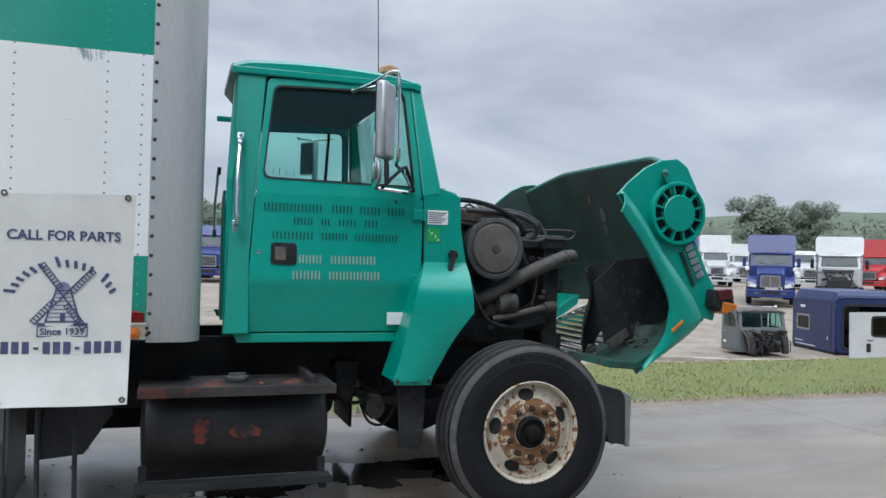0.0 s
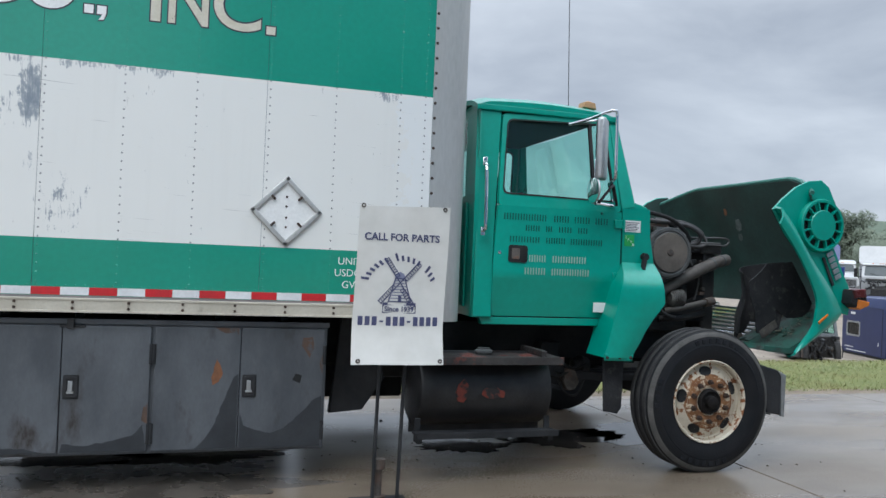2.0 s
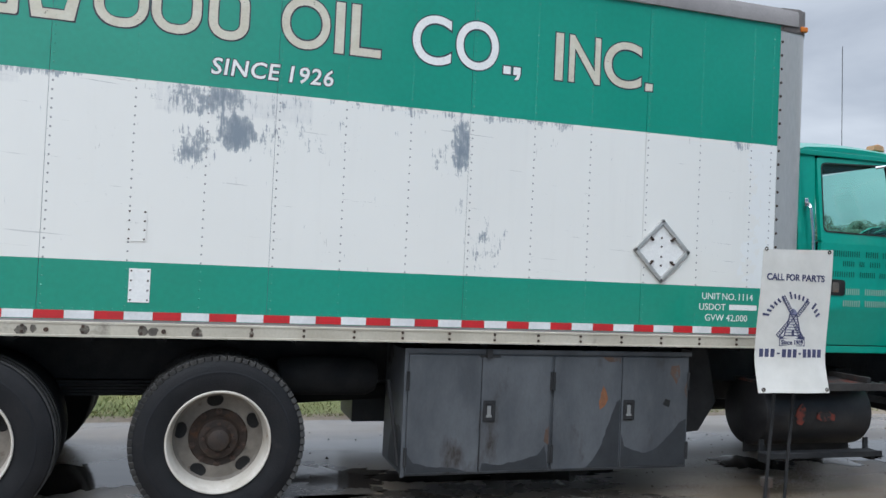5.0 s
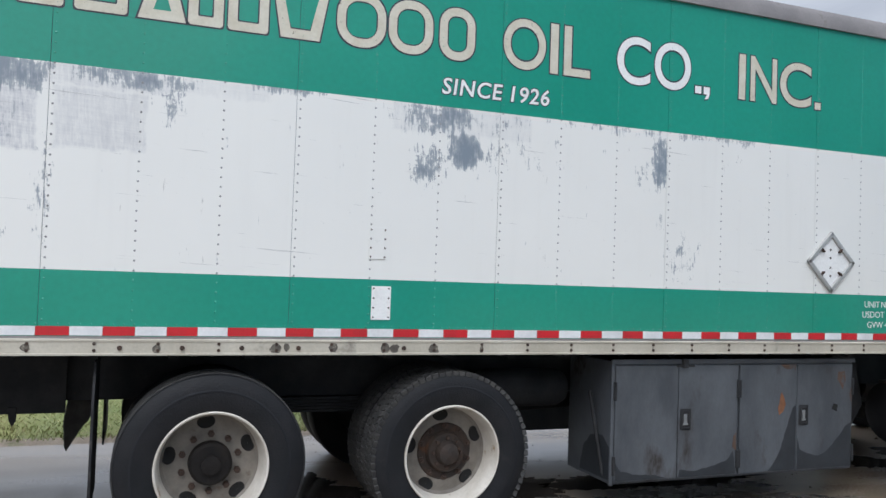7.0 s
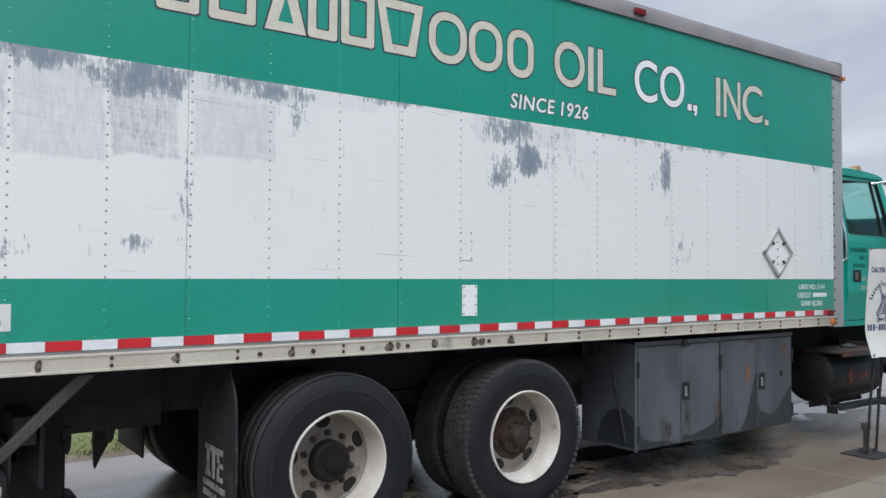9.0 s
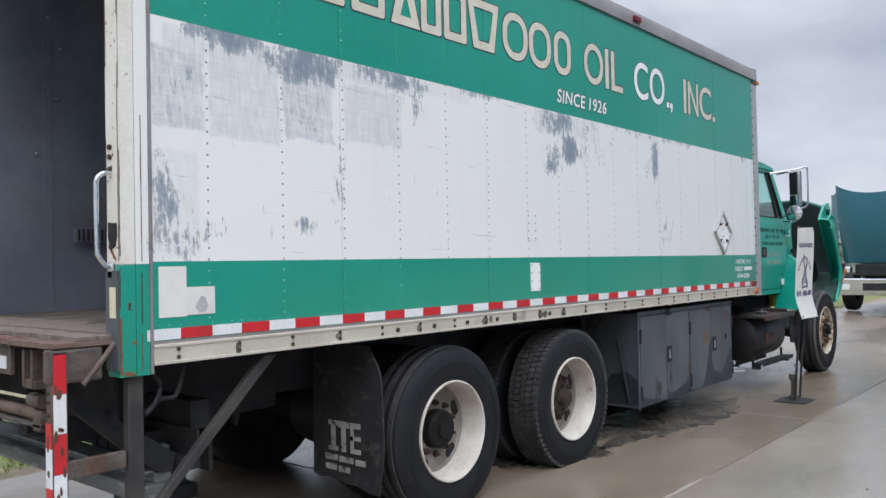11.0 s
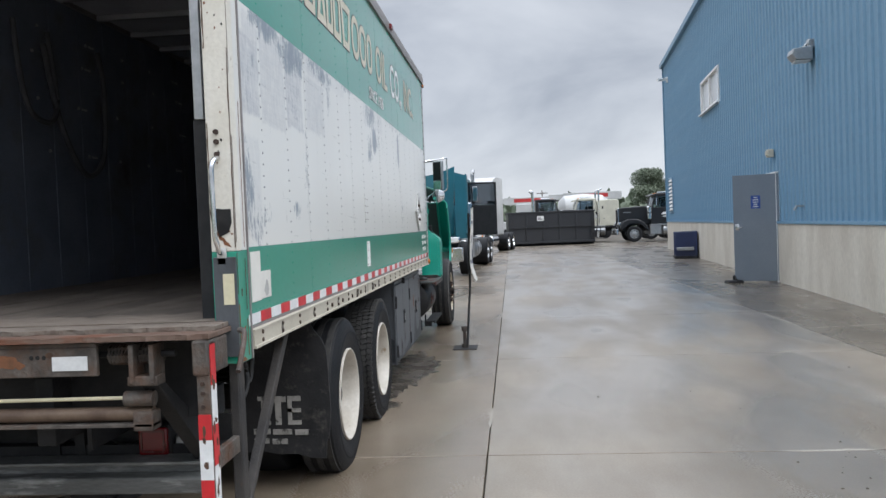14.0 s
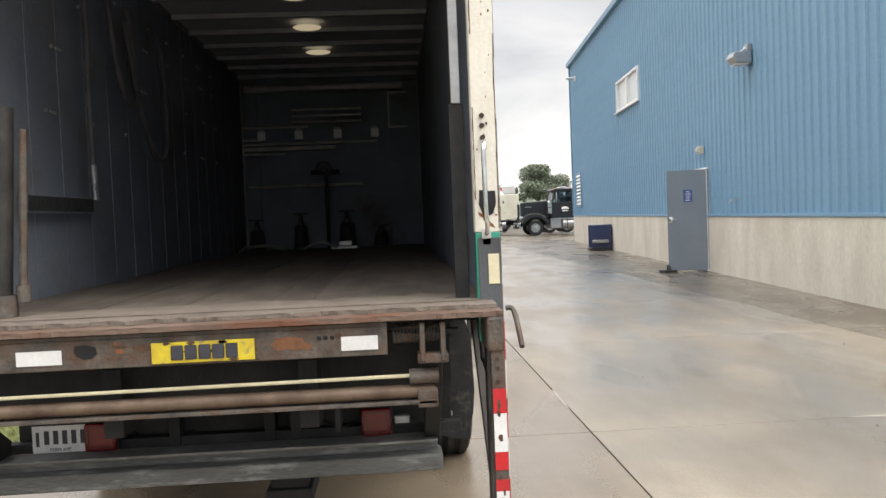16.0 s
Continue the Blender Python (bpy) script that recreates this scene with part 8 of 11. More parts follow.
    part("number_bar", bx(B(), -7.1185, -7.1165, 6.474, 6.488, 0.590, 0.655), INK, pl)
    part("plate_lettering", text_bm("PERM APP", 0.022, Matrix.Translation((-7.1175, 6.43, 0.566)) @ Matrix(((0, 0, -1, 0), (-1, 0, 0, 0), (0, 1, 0, 0), (0, 0, 0, 1)))), INK, pl)
    for y in (5.3, 5.42, 5.85):
        part("beam_bracket", bx(B(), -7.11, -6.9, y, y + 0.05, 0.50, 0.80, 0.004), UNDER, bmx)
    part("cross_beam", bx(B(), -7.0, -6.9, 4.7, 6.5, 0.70, 0.84, 0.006), UNDER, truck)
    for pts in ([(-7.0, 6.1, 0.62), (-7.1, 5.98, 0.57), (-7.05, 5.85, 0.60), (-6.95, 5.7, 0.64)], [(-7.05, 5.2, 0.62), (-7.1, 5.12, 0.60), (-7.05, 5.05, 0.61)]):
        part("lamp_wire", tube(B(), pts, 0.006, 6), BLACK, truck)
    # striped stands at the corners, legs and braces
    for s, y in ((1, 4.430), (-1, 6.770)):
        a, c = sorted((y, y + s * 0.054))
        st = part("guard_post", bx(bx(B(), -7.756, -7.696, a, c, 0.20, 1.155, 0.006), -7.764, -7.556, min(a, a + s * 0.012), max(c, c + s * 0.012), 1.03, 1.163, 0.010), RUSTY_STEEL, truck, "rusty post with red and white tape")
        e = a - 0.0035 if s > 0 else c + 0.0035
        for k, (z0, h) in enumerate(((0.885, 0.095), (0.789, 0.150), (0.638, 0.070), (0.53, 0.045), (0.484, 0.150), (0.333, 0.10))):
            part("tape_strip", bx(B(), -7.7595, -7.7565, a + 0.002, c - 0.002, z0 - h, z0), WHITE_TAPE if k in (1, 4) else RED_TAPE, st)
        for k in range(6):
            z0 = 1.145 - 0.152 * k
            part("tape_strip", bx(B(), -7.752, -7.704, min(e, e + s * 0.003), max(e, e + s * 0.003), z0 - 0.150, z0), RED_TAPE if k % 2 == 0 else WHITE_TAPE, st)
        for k in range(12):
            pz, px = rng.uniform(0.28, 1.12), rng.uniform(-7.746, -7.711)
            hw, hh = rng.uniform(0.004, 0.012), rng.uniform(0.006, 0.024)
            ring = [(px + hw * math.cos(i * 0.785) * rng.uniform(0.6, 1.2), pz + hh * math.sin(i * 0.785) * rng.uniform(0.6, 1.2)) for i in range(8)]
            yo = min(e, e + s * 0.003) - 0.0012 if s > 0 else max(e, e + s * 0.003)
            part("tape_wear", prism(B(), ring, "y", yo, yo + 0.0014), RUST_DK, st)
        for k in range(10):
            pz, py = rng.uniform(0.28, 0.88), rng.uniform(a + 0.016, c - 0.014)
            hw, hh = rng.uniform(0.003, 0.012), rng.uniform(0.006, 0.028)
            ring = [(py + hw * math.cos(i * 0.785) * rng.uniform(0.6, 1.2), pz + hh * math.sin(i * 0.785) * rng.uniform(0.6, 1.2)) for i in range(8)]
            part("tape_wear", prism(B(), ring, "x", -7.7606, -7.7592), RUST_DK, st)
        for zz in (0.915, 0.965, 1.0):
            part("bolt", cyl(B(), (-7.756, a + 0.03, zz), (-7.763, a + 0.03, zz), 0.008, 8), NUT, st)
        lo, hi = sorted((y - s * 0.004, y + s * 0.040))
        part("rear_leg", bx(B(), -7.456, -7.386, lo, hi, 0.22, 1.06, 0.008), FRAME_GREY, truck)
        part("diagonal_brace", prism(B(), [(-6.78, 1.05), (-6.70, 1.05), (-7.40, 0.38), (-7.426, 0.40)], "y", lo, lo + 0.04, 0.004), FRAME_GREY, truck)
        part("leg_link", bx(B(), -7.706, -7.461, lo + 0.006, lo + 0.036, 0.66, 0.73, 0.006), RUSTY_STEEL, truck)
    part("latch_hook", tube(B(), [(-7.536, Y0 - 0.01, 1.17), (-7.556, Y0 - 0.04, 1.16), (-7.656, Y0 - 0.05, 1.05), (-7.676, Y0 - 0.05, 1.03)], 0.011, 8), RUSTY_STEEL, truck)
    part("hanging_cable", tube(B(), [(-7.36, Y0 + 0.06, 1.06), (-7.30, Y0 + 0.05, 0.98), (-7.33, Y0 + 0.04, 0.90), (-7.37, Y0 + 0.05, 0.86), (-7.30, Y0 + 0.06, 0.91), (-7.22, Y0 + 0.06, 0.92), (-7.18, Y0 + 0.06, 1.04)], 0.011, 8), BLACK, truck)
    # inside: lamps, hoses, front-wall rack with tags
    for x in (-5.25, -4.1, -3.02, -1.88):
        part("roof_light", lathe(B(), [(0.135, 0.0), (0.130, -0.004), (0.001, -0.006)], (x, 5.58, 3.41), "z", 28), LAMP_WHITE, truck, "pale round roof light")
    for i in range(12):
        x = -7.1 + 0.61 * i
        part("roof_bow", bx(B(), x, x + 0.05, Y0 + 0.06, Y1 - 0.06, 3.41, 3.455, 0.004), BOW, truck)
    for i in range(16):
        x = -7.2 + 0.406 * i
        part("wall_post", bx(B(), x, x + 0.06, Y1 - 0.052, Y1 - 0.047, 1.2, 3.42, 0.002), INSIDE, truck)
    for y in (5.03, 5.515, 6.02, 6.50):
        tg = part("white_tag", bx(B(), -0.235, -0.225, y - 0.052, y + 0.052, 2.635, 2.745, 0.003), WHITE, truck)
        part("tag_hook", bx(B(), -0.24, -0.20, y - 0.035, y + 0.035, 2.745, 2.775, 0.004), STEEL, tg)
    # pale steel pipework over the front wall
    for z, a, c, r in ((2.03, 5.2, 6.7, 0.022), (2.52, 5.55, 6.75, 0.028), (2.585, 5.0, 6.75, 0.018), (2.455, 6.2, 6.75, 0.018), (2.64, 6.5, 6.78, 0.016), (2.86, 5.2, 6.1, 0.016), (2.94, 5.2, 6.1, 0.016), (3.02, 5.2, 6.1, 0.016), (2.80, 5.9, 6.75, 0.014), (3.30, 4.65, 6.7, 0.05)):
        part("rack_bar", cyl(B(), (-0.20, a, z), (-0.20, c, z), r, 10), PIPE_PALE, truck)
    for y in (4.85, 5.55, 6.55):
        part("rack_upright", bx(B(), -0.18, -0.14, y, y + 0.04, 1.2, 3.3), INSIDE, truck)
    part("rack_frame", bx(bx(bx(B(), -0.22, -0.20, 4.83, 4.85, 2.75, 3.22), -0.22, -0.20, 4.60, 4.85, 3.20, 3.22), -0.22, -0.20, 4.60, 4.85, 2.75, 2.77), PIPE_PALE, truck)
    # a valve stand, pumps and reels against the front wall
    vs = part("valve_stand", cyl(cyl(B(), (-0.45, 5.67, 1.205), (-0.45, 5.67, 2.22), 0.025, 10), (-0.45, 5.50, 2.18), (-0.45, 5.86, 2.18), 0.03, 10), GREASE, truck, "dark valve stand")
    part("valve_body", lathe(B(), [(0.001, -0.04), (0.04, -0.035), (0.05, 0), (0.04, 0.04), (0.001, 0.045)], (-0.47, 5.69, 2.22), "x", 18), PIPE_DULL, vs)
    part("valve_wheel", lathe(B(), [(0.085, -0.01), (0.10, 0), (0.085, 0.01), (0.07, 0)], (-0.57, 5.69, 2.22), "x", 20, closed=True), PIPE_DULL, vs)
    for y, h, w in ((6.55, 0.40, 0.10), (6.0, 0.46, 0.09), (5.42, 0.48, 0.11), (5.0, 0.28, 0.09)):
        pm = part("oil_pump", lathe(B(), [(0.001, 0), (w, 0), (w * 1.05, 0.04), (w * 0.85, h * 0.55), (w * 0.9, h * 0.6), (w * 0.4, h * 0.72), (0.03, h * 0.8), (0.026, h), (0.001, h)], (-0.62, y, 1.205), "z", 18), GREASE, truck, "dark oil pump")
        part("pump_fitting", cyl(cyl(B(), (-0.74, y, 1.205 + h * 0.72), (-0.62, y, 1.205 + h * 0.72), 0.026, 10), (-0.64, y - 0.10, 1.205 + h * 0.98), (-0.64, y + 0.10, 1.205 + h * 0.98), 0.012, 8), PIPE_DULL, pm)
        part("pump_flange", lathe(B(), [(w * 1.25, 0.0), (w * 1.25, 0.02), (w, 0.024)], (-0.62, y, 1.206), "z", 18), PIPE_DULL, pm)
    part("pump_base", bx(bx(B(), -0.80, -0.66, 5.30, 5.62, 1.204, 1.235, 0.006), -0.84, -0.80, 5.36, 5.52, 1.24, 1.30, 0.01), STEEL, truck)
    part("floor_hose", tube(B(), [(-0.75, 5.95, 1.222), (-0.85, 5.85, 1.28), (-0.90, 5.72, 1.30), (-0.86, 5.62, 1.26), (-0.80, 5.55, 1.225)], 0.017, 8), HOSE_PALE, truck)
    # slotted tie rails along the wall: bright studs in rows
    for z in (2.24, 2.62, 2.96, 3.16):
        for i in range(9):
            x = -6.75 + 0.61 * i + 0.09 * math.sin(5 * z + i)
            st = part("tie_stud", lathe(B(), [(0.013, 0.0), (0.011, -0.012), (0.001, -0.016)], (x, Y1 - 0.047, z), "y", 8), STEEL, truck)
            if i % 3 == 1:
                part("tie_slot", bx(B(), x + 0.05, x + 0.13, Y1 - 0.056, Y1 - 0.046, z - 0.008, z + 0.008, 0.003), STEEL, st)
    part("floor_hose", tube(B(), [(-0.9, 6.72, 1.222), (-1.0, 6.6, 1.27), (-1.02, 6.45, 1.285), (-0.95, 6.32, 1.27), (-0.8, 6.2, 1.222)], 0.018, 8), HOSE_PALE, truck)
    part("cargo_hose", tube(B(), [(-5.80, 6.66, 3.3), (-5.80, 6.64, 2.8), (-5.82, 6.64, 2.3), (-5.83, 6.63, 1.92)], 0.017, 8), HOSE, truck)
    part("hose_nozzle", cyl(cyl(B(), (-5.83, 6.63, 1.95), (-5.84, 6.62, 1.74), 0.018, 10), (-5.84, 6.62, 1.84), (-5.92, 6.59, 1.80), 0.009, 8), STEEL, truck)
    part("cargo_hose", tube(B(), [(-5.35, 6.66, 3.1), (-5.36, 6.62, 2.7), (-5.28, 6.60, 2.46), (-5.05, 6.60, 2.42), (-4.92, 6.62, 2.6), (-4.95, 6.66, 3.1)], 0.020, 8), HOSE, truck)
    part("cargo_hose", tube(B(), [(-5.0, 6.66, 3.0), (-4.92, 6.62, 2.5), (-4.72, 6.60, 2.15), (-4.52, 6.60, 2.06), (-4.30, 6.60, 2.25), (-4.20, 6.63, 2.8), (-4.22, 6.66, 3.1)], 0.022, 8), HOSE, truck)
    part("wall_grille", bx(B(), -6.62, -5.68, 6.69, 6.705, 1.66, 1.76, 0.002), INSIDE, truck)
    for i in range(28):
        part("grille_tooth", bx(B(), -6.60 + 0.032 * i, -6.588 + 0.032 * i, 6.68, 6.69, 1.67, 1.75), UNDER, truck)


OLD_PAINT = surf("old_blue_grey_paint", (0.115, 0.125, 0.125), (0.17, 0.175, 0.165), 20, (0.5, 0.75), bump=0.2)
RUST_DK = surf("dark_scab_rust", (0.055, 0.032, 0.022), (0.11, 0.06, 0.035), 26, (0.75, 0.95), bump=0.4)
FRAME_GREY = surf("grimy_grey_steel", (0.030, 0.029, 0.030), (0.062, 0.056, 0.052), 6, (0.55, 0.8), metal=0.2, bump=0.3, spot=(0.09, 0.05, 0.03), spot_at=(0.6, 0.7))
REAR_WHITE = surf("chipped_white_frame", (0.68, 0.66, 0.60), (0.60, 0.57, 0.50), 4, (0.45, 0.6), bump=0.15, spot=(0.16, 0.10, 0.06), spot_at=(0.66, 0.70), spot_scale=12)
CREAM_LBL = surf("cream_label", (0.62, 0.58, 0.40), (0.55, 0.50, 0.36), 14, (0.5, 0.65))
# worn timber, lightened for the daylight at the rear opening
WORN_DAYLIT = surf("worn_daylit_timber", (0.125, 0.102, 0.084), (0.22, 0.186, 0.155), 5, (0.75, 0.95), bump=0.6, stretch=(3, 0.8, 1), fine=0.3, spot=(0.10, 0.07, 0.055), spot_at=(0.55, 0.66), spot_scale=5)
WOOD_DK = surf("dark_deck", (0.06, 0.05, 0.042), (0.09, 0.075, 0.06), 4, (0.7, 0.9))
SILL = surf("rusty_sill", (0.105, 0.060, 0.042), (0.165, 0.122, 0.098), 6, (0.6, 0.85), bump=0.6, stretch=(1, 0.3, 1), spot=(0.13, 0.055, 0.032), spot_at=(0.5, 0.6))
ROD = surf("brown_rusty_tube", (0.165, 0.118, 0.085), (0.085, 0.055, 0.040), 7, (0.45, 0.65), metal=0.3, bump=0.2)
BEAM = surf("scraped_beam", (0.175, 0.182, 0.180), (0.105, 0.108, 0.106), 4, (0.5, 0.75), metal=0.2, bump=0.5, spot=(0.28, 0.285, 0.28), spot_at=(0.54, 0.66), spot_scale=9, stretch=(1, 0.35, 1.8), fine=0.35)
# bow metal lightened along with the ceiling for the same bounced light
BOW = surf("roof_bow_metal", (0.34, 0.355, 0.385), (0.44, 0.455, 0.48), 5, (0.5, 0.7), metal=0.2)
PIPE_PALE = surf("pale_dull_pipe", (0.50, 0.50, 0.49), (0.36, 0.36, 0.36), 9, (0.35, 0.55), metal=0.3)
HOSE_PALE = surf("pale_grey_hose", (0.30, 0.30, 0.30), (0.22, 0.22, 0.23), 9, (0.4, 0.6))
HOSE = surf("grey_hose", (0.05, 0.05, 0.055), (0.08, 0.08, 0.085), 8, (0.5, 0.7))
m_lamp, n_l, l_l, b_l = nodes_of("lit_roof_lens")
b_l.inputs["Base Color"].default_value = (0.75, 0.74, 0.68, 1)
b_l.inputs["Emission Color"].default_value = (1.0, 0.86, 0.60, 1)
b_l.inputs["Emission Strength"].default_value = 0.25
LAMP_WHITE = m_lamp
build_rear()


# ---- parts-wanted sign on its stand ----
def build_sign():
    s = thing("sign_stand", "white parts banner on a slim steel stand", "sign", (-0.60, 3.93, 0))
    part("base_plate", bx(B(), -0.76, -0.42, 3.78, 4.08, 0.0, 0.012, 0.003), UNDER, s)
    part("socket", cyl(cyl(cyl(B(), (-0.615, 3.93, 0.012), (-0.615, 3.93, 0.25), 0.022, 14), (-0.615, 3.93, 0.22), (-0.615, 3.93, 0.275), 0.040, 14), (-0.615, 3.93, 0.012), (-0.615, 3.93, 0.06), 0.045, 14), RUSTY_STEEL, s)
    for x in (-0.655, -0.505):
        part("leg", tube(B(), [(x, 3.90, 0.03), (x, 3.875, 0.4), (x, 3.84, 0.85), (x + 0.02, 3.83, 1.7)], 0.011, 8), UNDER, s)
    part("leg_tie", bx(B(), -0.67, -0.49, 3.895, 3.91, 0.03, 0.05), UNDER, s)
    def surf_y(u, v):
        return 3.795 + 0.012 * math.sin(3 * v + 1) + (0.05 * max(0, 0.22 - v) / 0.22 * -1) + 0.008 * math.sin(7 * u + 5 * v)
    rows = []
    for i in range(17):
        v = i / 16
        row = []
        for j in range(9):
            u = j / 8
            xa = -0.822 + 0.0 * v - 0.02 * (1 - v) ** 2
            xb = -0.295 + 0.012 * v
            row.append((xa + (xb - xa) * u, surf_y(u, v), 0.850 + (0.900 + 0.018 * u) * v))
        rows.append(row)
    banner = part("banner", sheet(B(), rows, (0, 0.004, 0)), BANNER, s, "white printed banner")
    for u, v in ((0.04, 0.985), (0.96, 0.985), (0.04, 0.02), (0.96, 0.02)):
        x, z = -0.822 + 0.527 * u, 0.852 + 0.915 * v
        part("eyelet", lathe(B(), [(0.014, 0), (0.013, -0.004), (0.006, -0.003), (0.005, 0)], (x, surf_y(u, v) - 0.001, z), "y", 14), RIM_GREASE, banner)
    def lay(bm):
        for q in bm.verts:
            u, v = (q.co.x + 0.82) / 0.527, (q.co.z - 0.85) / 0.91
            q.co.y += surf_y(min(max(u, 0), 1), min(max(v, 0), 1)) - 0.0025
        return bm
    part("call_lettering", lay(text_bm("CALL FOR PARTS", 0.0585, pose(-0.565, 0, 1.56, 90, 0, 0), 0.0006, "CENTER", 0.0014)), NAVY, banner)
    part("since_lettering", lay(text_bm("Since 1939", 0.040, pose(-0.565, 0, 1.153, 90, 0, 0), 0.0006, "CENTER", 0.001)), NAVY, banner)
    # the telephone number, digit by digit, as plain bars
    for k in range(12):
        x = -0.806 + 0.0405 * k
        if k in (3, 7):
            part("number_dash", lay(bx(B(), x + 0.008, x + 0.028, -0.0006, 0.0006, 1.089, 1.099)), NAVY, banner)
        else:
            part("number_bar", lay(bx(B(), x + 0.004, x + 0.032, -0.0006, 0.0006, 1.070, 1.122)), NAVY, banner)
    # name in an arc, as plain bars, and a windmill mark in line work
    for k in range(16):
        a = radians(160 - 138 * k / 15)
        if k in (6, 12):
            continue
        bm = bx(B(), -0.007, 0.007, -0.0006, 0.0006, -0.016, 0.016 if k not in (0, 7, 13) else 0.030)
        bmesh.ops.transform(bm, matrix=Matrix.Translation((-0.567 + 0.212 * math.cos(a), 0, 1.275 + 0.185 * math.sin(a))) @ Matrix.Rotation(-(a - math.pi / 2) - 0.25, 4, "Y"), verts=bm.verts)
        part("name_bar", lay(bm), NAVY, banner)
    tower = [(-0.637, 1.205), (-0.493, 1.205), (-0.533, 1.345), (-0.597, 1.345)]
    inner = [(-0.627, 1.212), (-0.503, 1.212), (-0.539, 1.338), (-0.591, 1.338)]
    part("mill_tower", lay(ring_plate(B(), tower, inner, -0.0005, 0.0005)), NAVY, banner)
    for i in range(7):
        z = 1.226 + 0.017 * i
        w = 0.068 - 0.036 * (z - 1.205) / 0.14
        part("mill_course", lay(bx(B(), -0.565 - w, -0.565 + w, -0.0004, 0.0004, z, z + 0.005)), MILL, banner)
    part("mill_cap", lay(prism(B(), [(-0.600, 1.345), (-0.530, 1.345), (-0.545, 1.372), (-0.565, 1.382), (-0.585, 1.372)], "y", -0.0005, 0.0005)), MILL, banner)
    part("mill_door", lay(bx(B(), -0.575, -0.555, -0.0010, -0.0002, 1.207, 1.245)), NAVY, banner)
    part("mill_foot", lay(ring_block(B(), -0.665, -0.465, 1.142, 1.192, -0.0005, 0.0005, 0.004, 0.005)), NAVY, banner)
    part("mill_fence", lay(bx(B(), -0.665, -0.465, -0.0005, 0.0005, 1.192, 1.203)), NAVY, banner)
    for k in range(4):
        bm = bx(bx(B(), -0.0035, 0.0035, -0.0006, 0.0006, 0, 0.165), 0.0215, 0.0255, -0.0006, 0.0006, 0.035, 0.165)
        for q in range(9):
            bx(bm, 0.0035, 0.0215, -0.0006, 0.0006, 0.035 + 0.0155 * q, 0.040 + 0.0155 * q)
        bmesh.ops.transform(bm, matrix=Matrix.Translation((-0.565, -0.0012, 1.318)) @ Matrix.Rotation(radians(48 + 90 * k + (6 if k % 2 else -6)), 4, "Y"), verts=bm.verts)
        part("mill_sail", lay(bm), NAVY, banner)


build_sign()


# ---- other vehicles ----
PAINTS = {}


def paint(name, c, rough=0.3):
    if name not in PAINTS:
        PAINTS[name] = surf(name + "_vehicle_paint", c, tuple(v * 0.86 for v in c), 1.2, (rough, rough + 0.15), bscale=12, fine=0.1, coat=0.2)
    return PAINTS[name]


def road_wheel(parent, x, y, z=0.51, inward=1, rim=None, w=0.27):
    """A plain road wheel whose outer face is at x and whose body runs inwards."""
    s = inward
    t = part("wheel", lathe(B(), [(0.29, 0.02 * s), (0.36, 0.0), (0.44, 0.0), (0.49, 0.015 * s), (0.51, 0.04 * s), (0.51, (w - 0.04) * s), (0.49, w * s), (0.29, w * s)], (x, y, z), "x", 32, closed=True), TYRE, parent, local=True)
    part("rim", lathe(B(), [(0.30, 0.012 * s), (0.28, 0.01 * s), (0.26, 0.05 * s), (0.20, 0.045 * s), (0.12, 0.03 * s), (0.10, -0.02 * s), (0.05, -0.03 * s), (0.001, -0.03 * s)], (x, y, z), "x", 28), rim or CHROME, t, local=True)
    for k in range(8):
        a = 2 * math.pi * k / 8
        c = (x + 0.035 * s, y + 0.225 * math.cos(a), z + 0.225 * math.sin(a))
        part("hand_hole", lathe(B(), [(0.03, -0.004 * s), (0.001, -0.004 * s)], c, "x", 10), BLACK_HOLE, t, local=True)


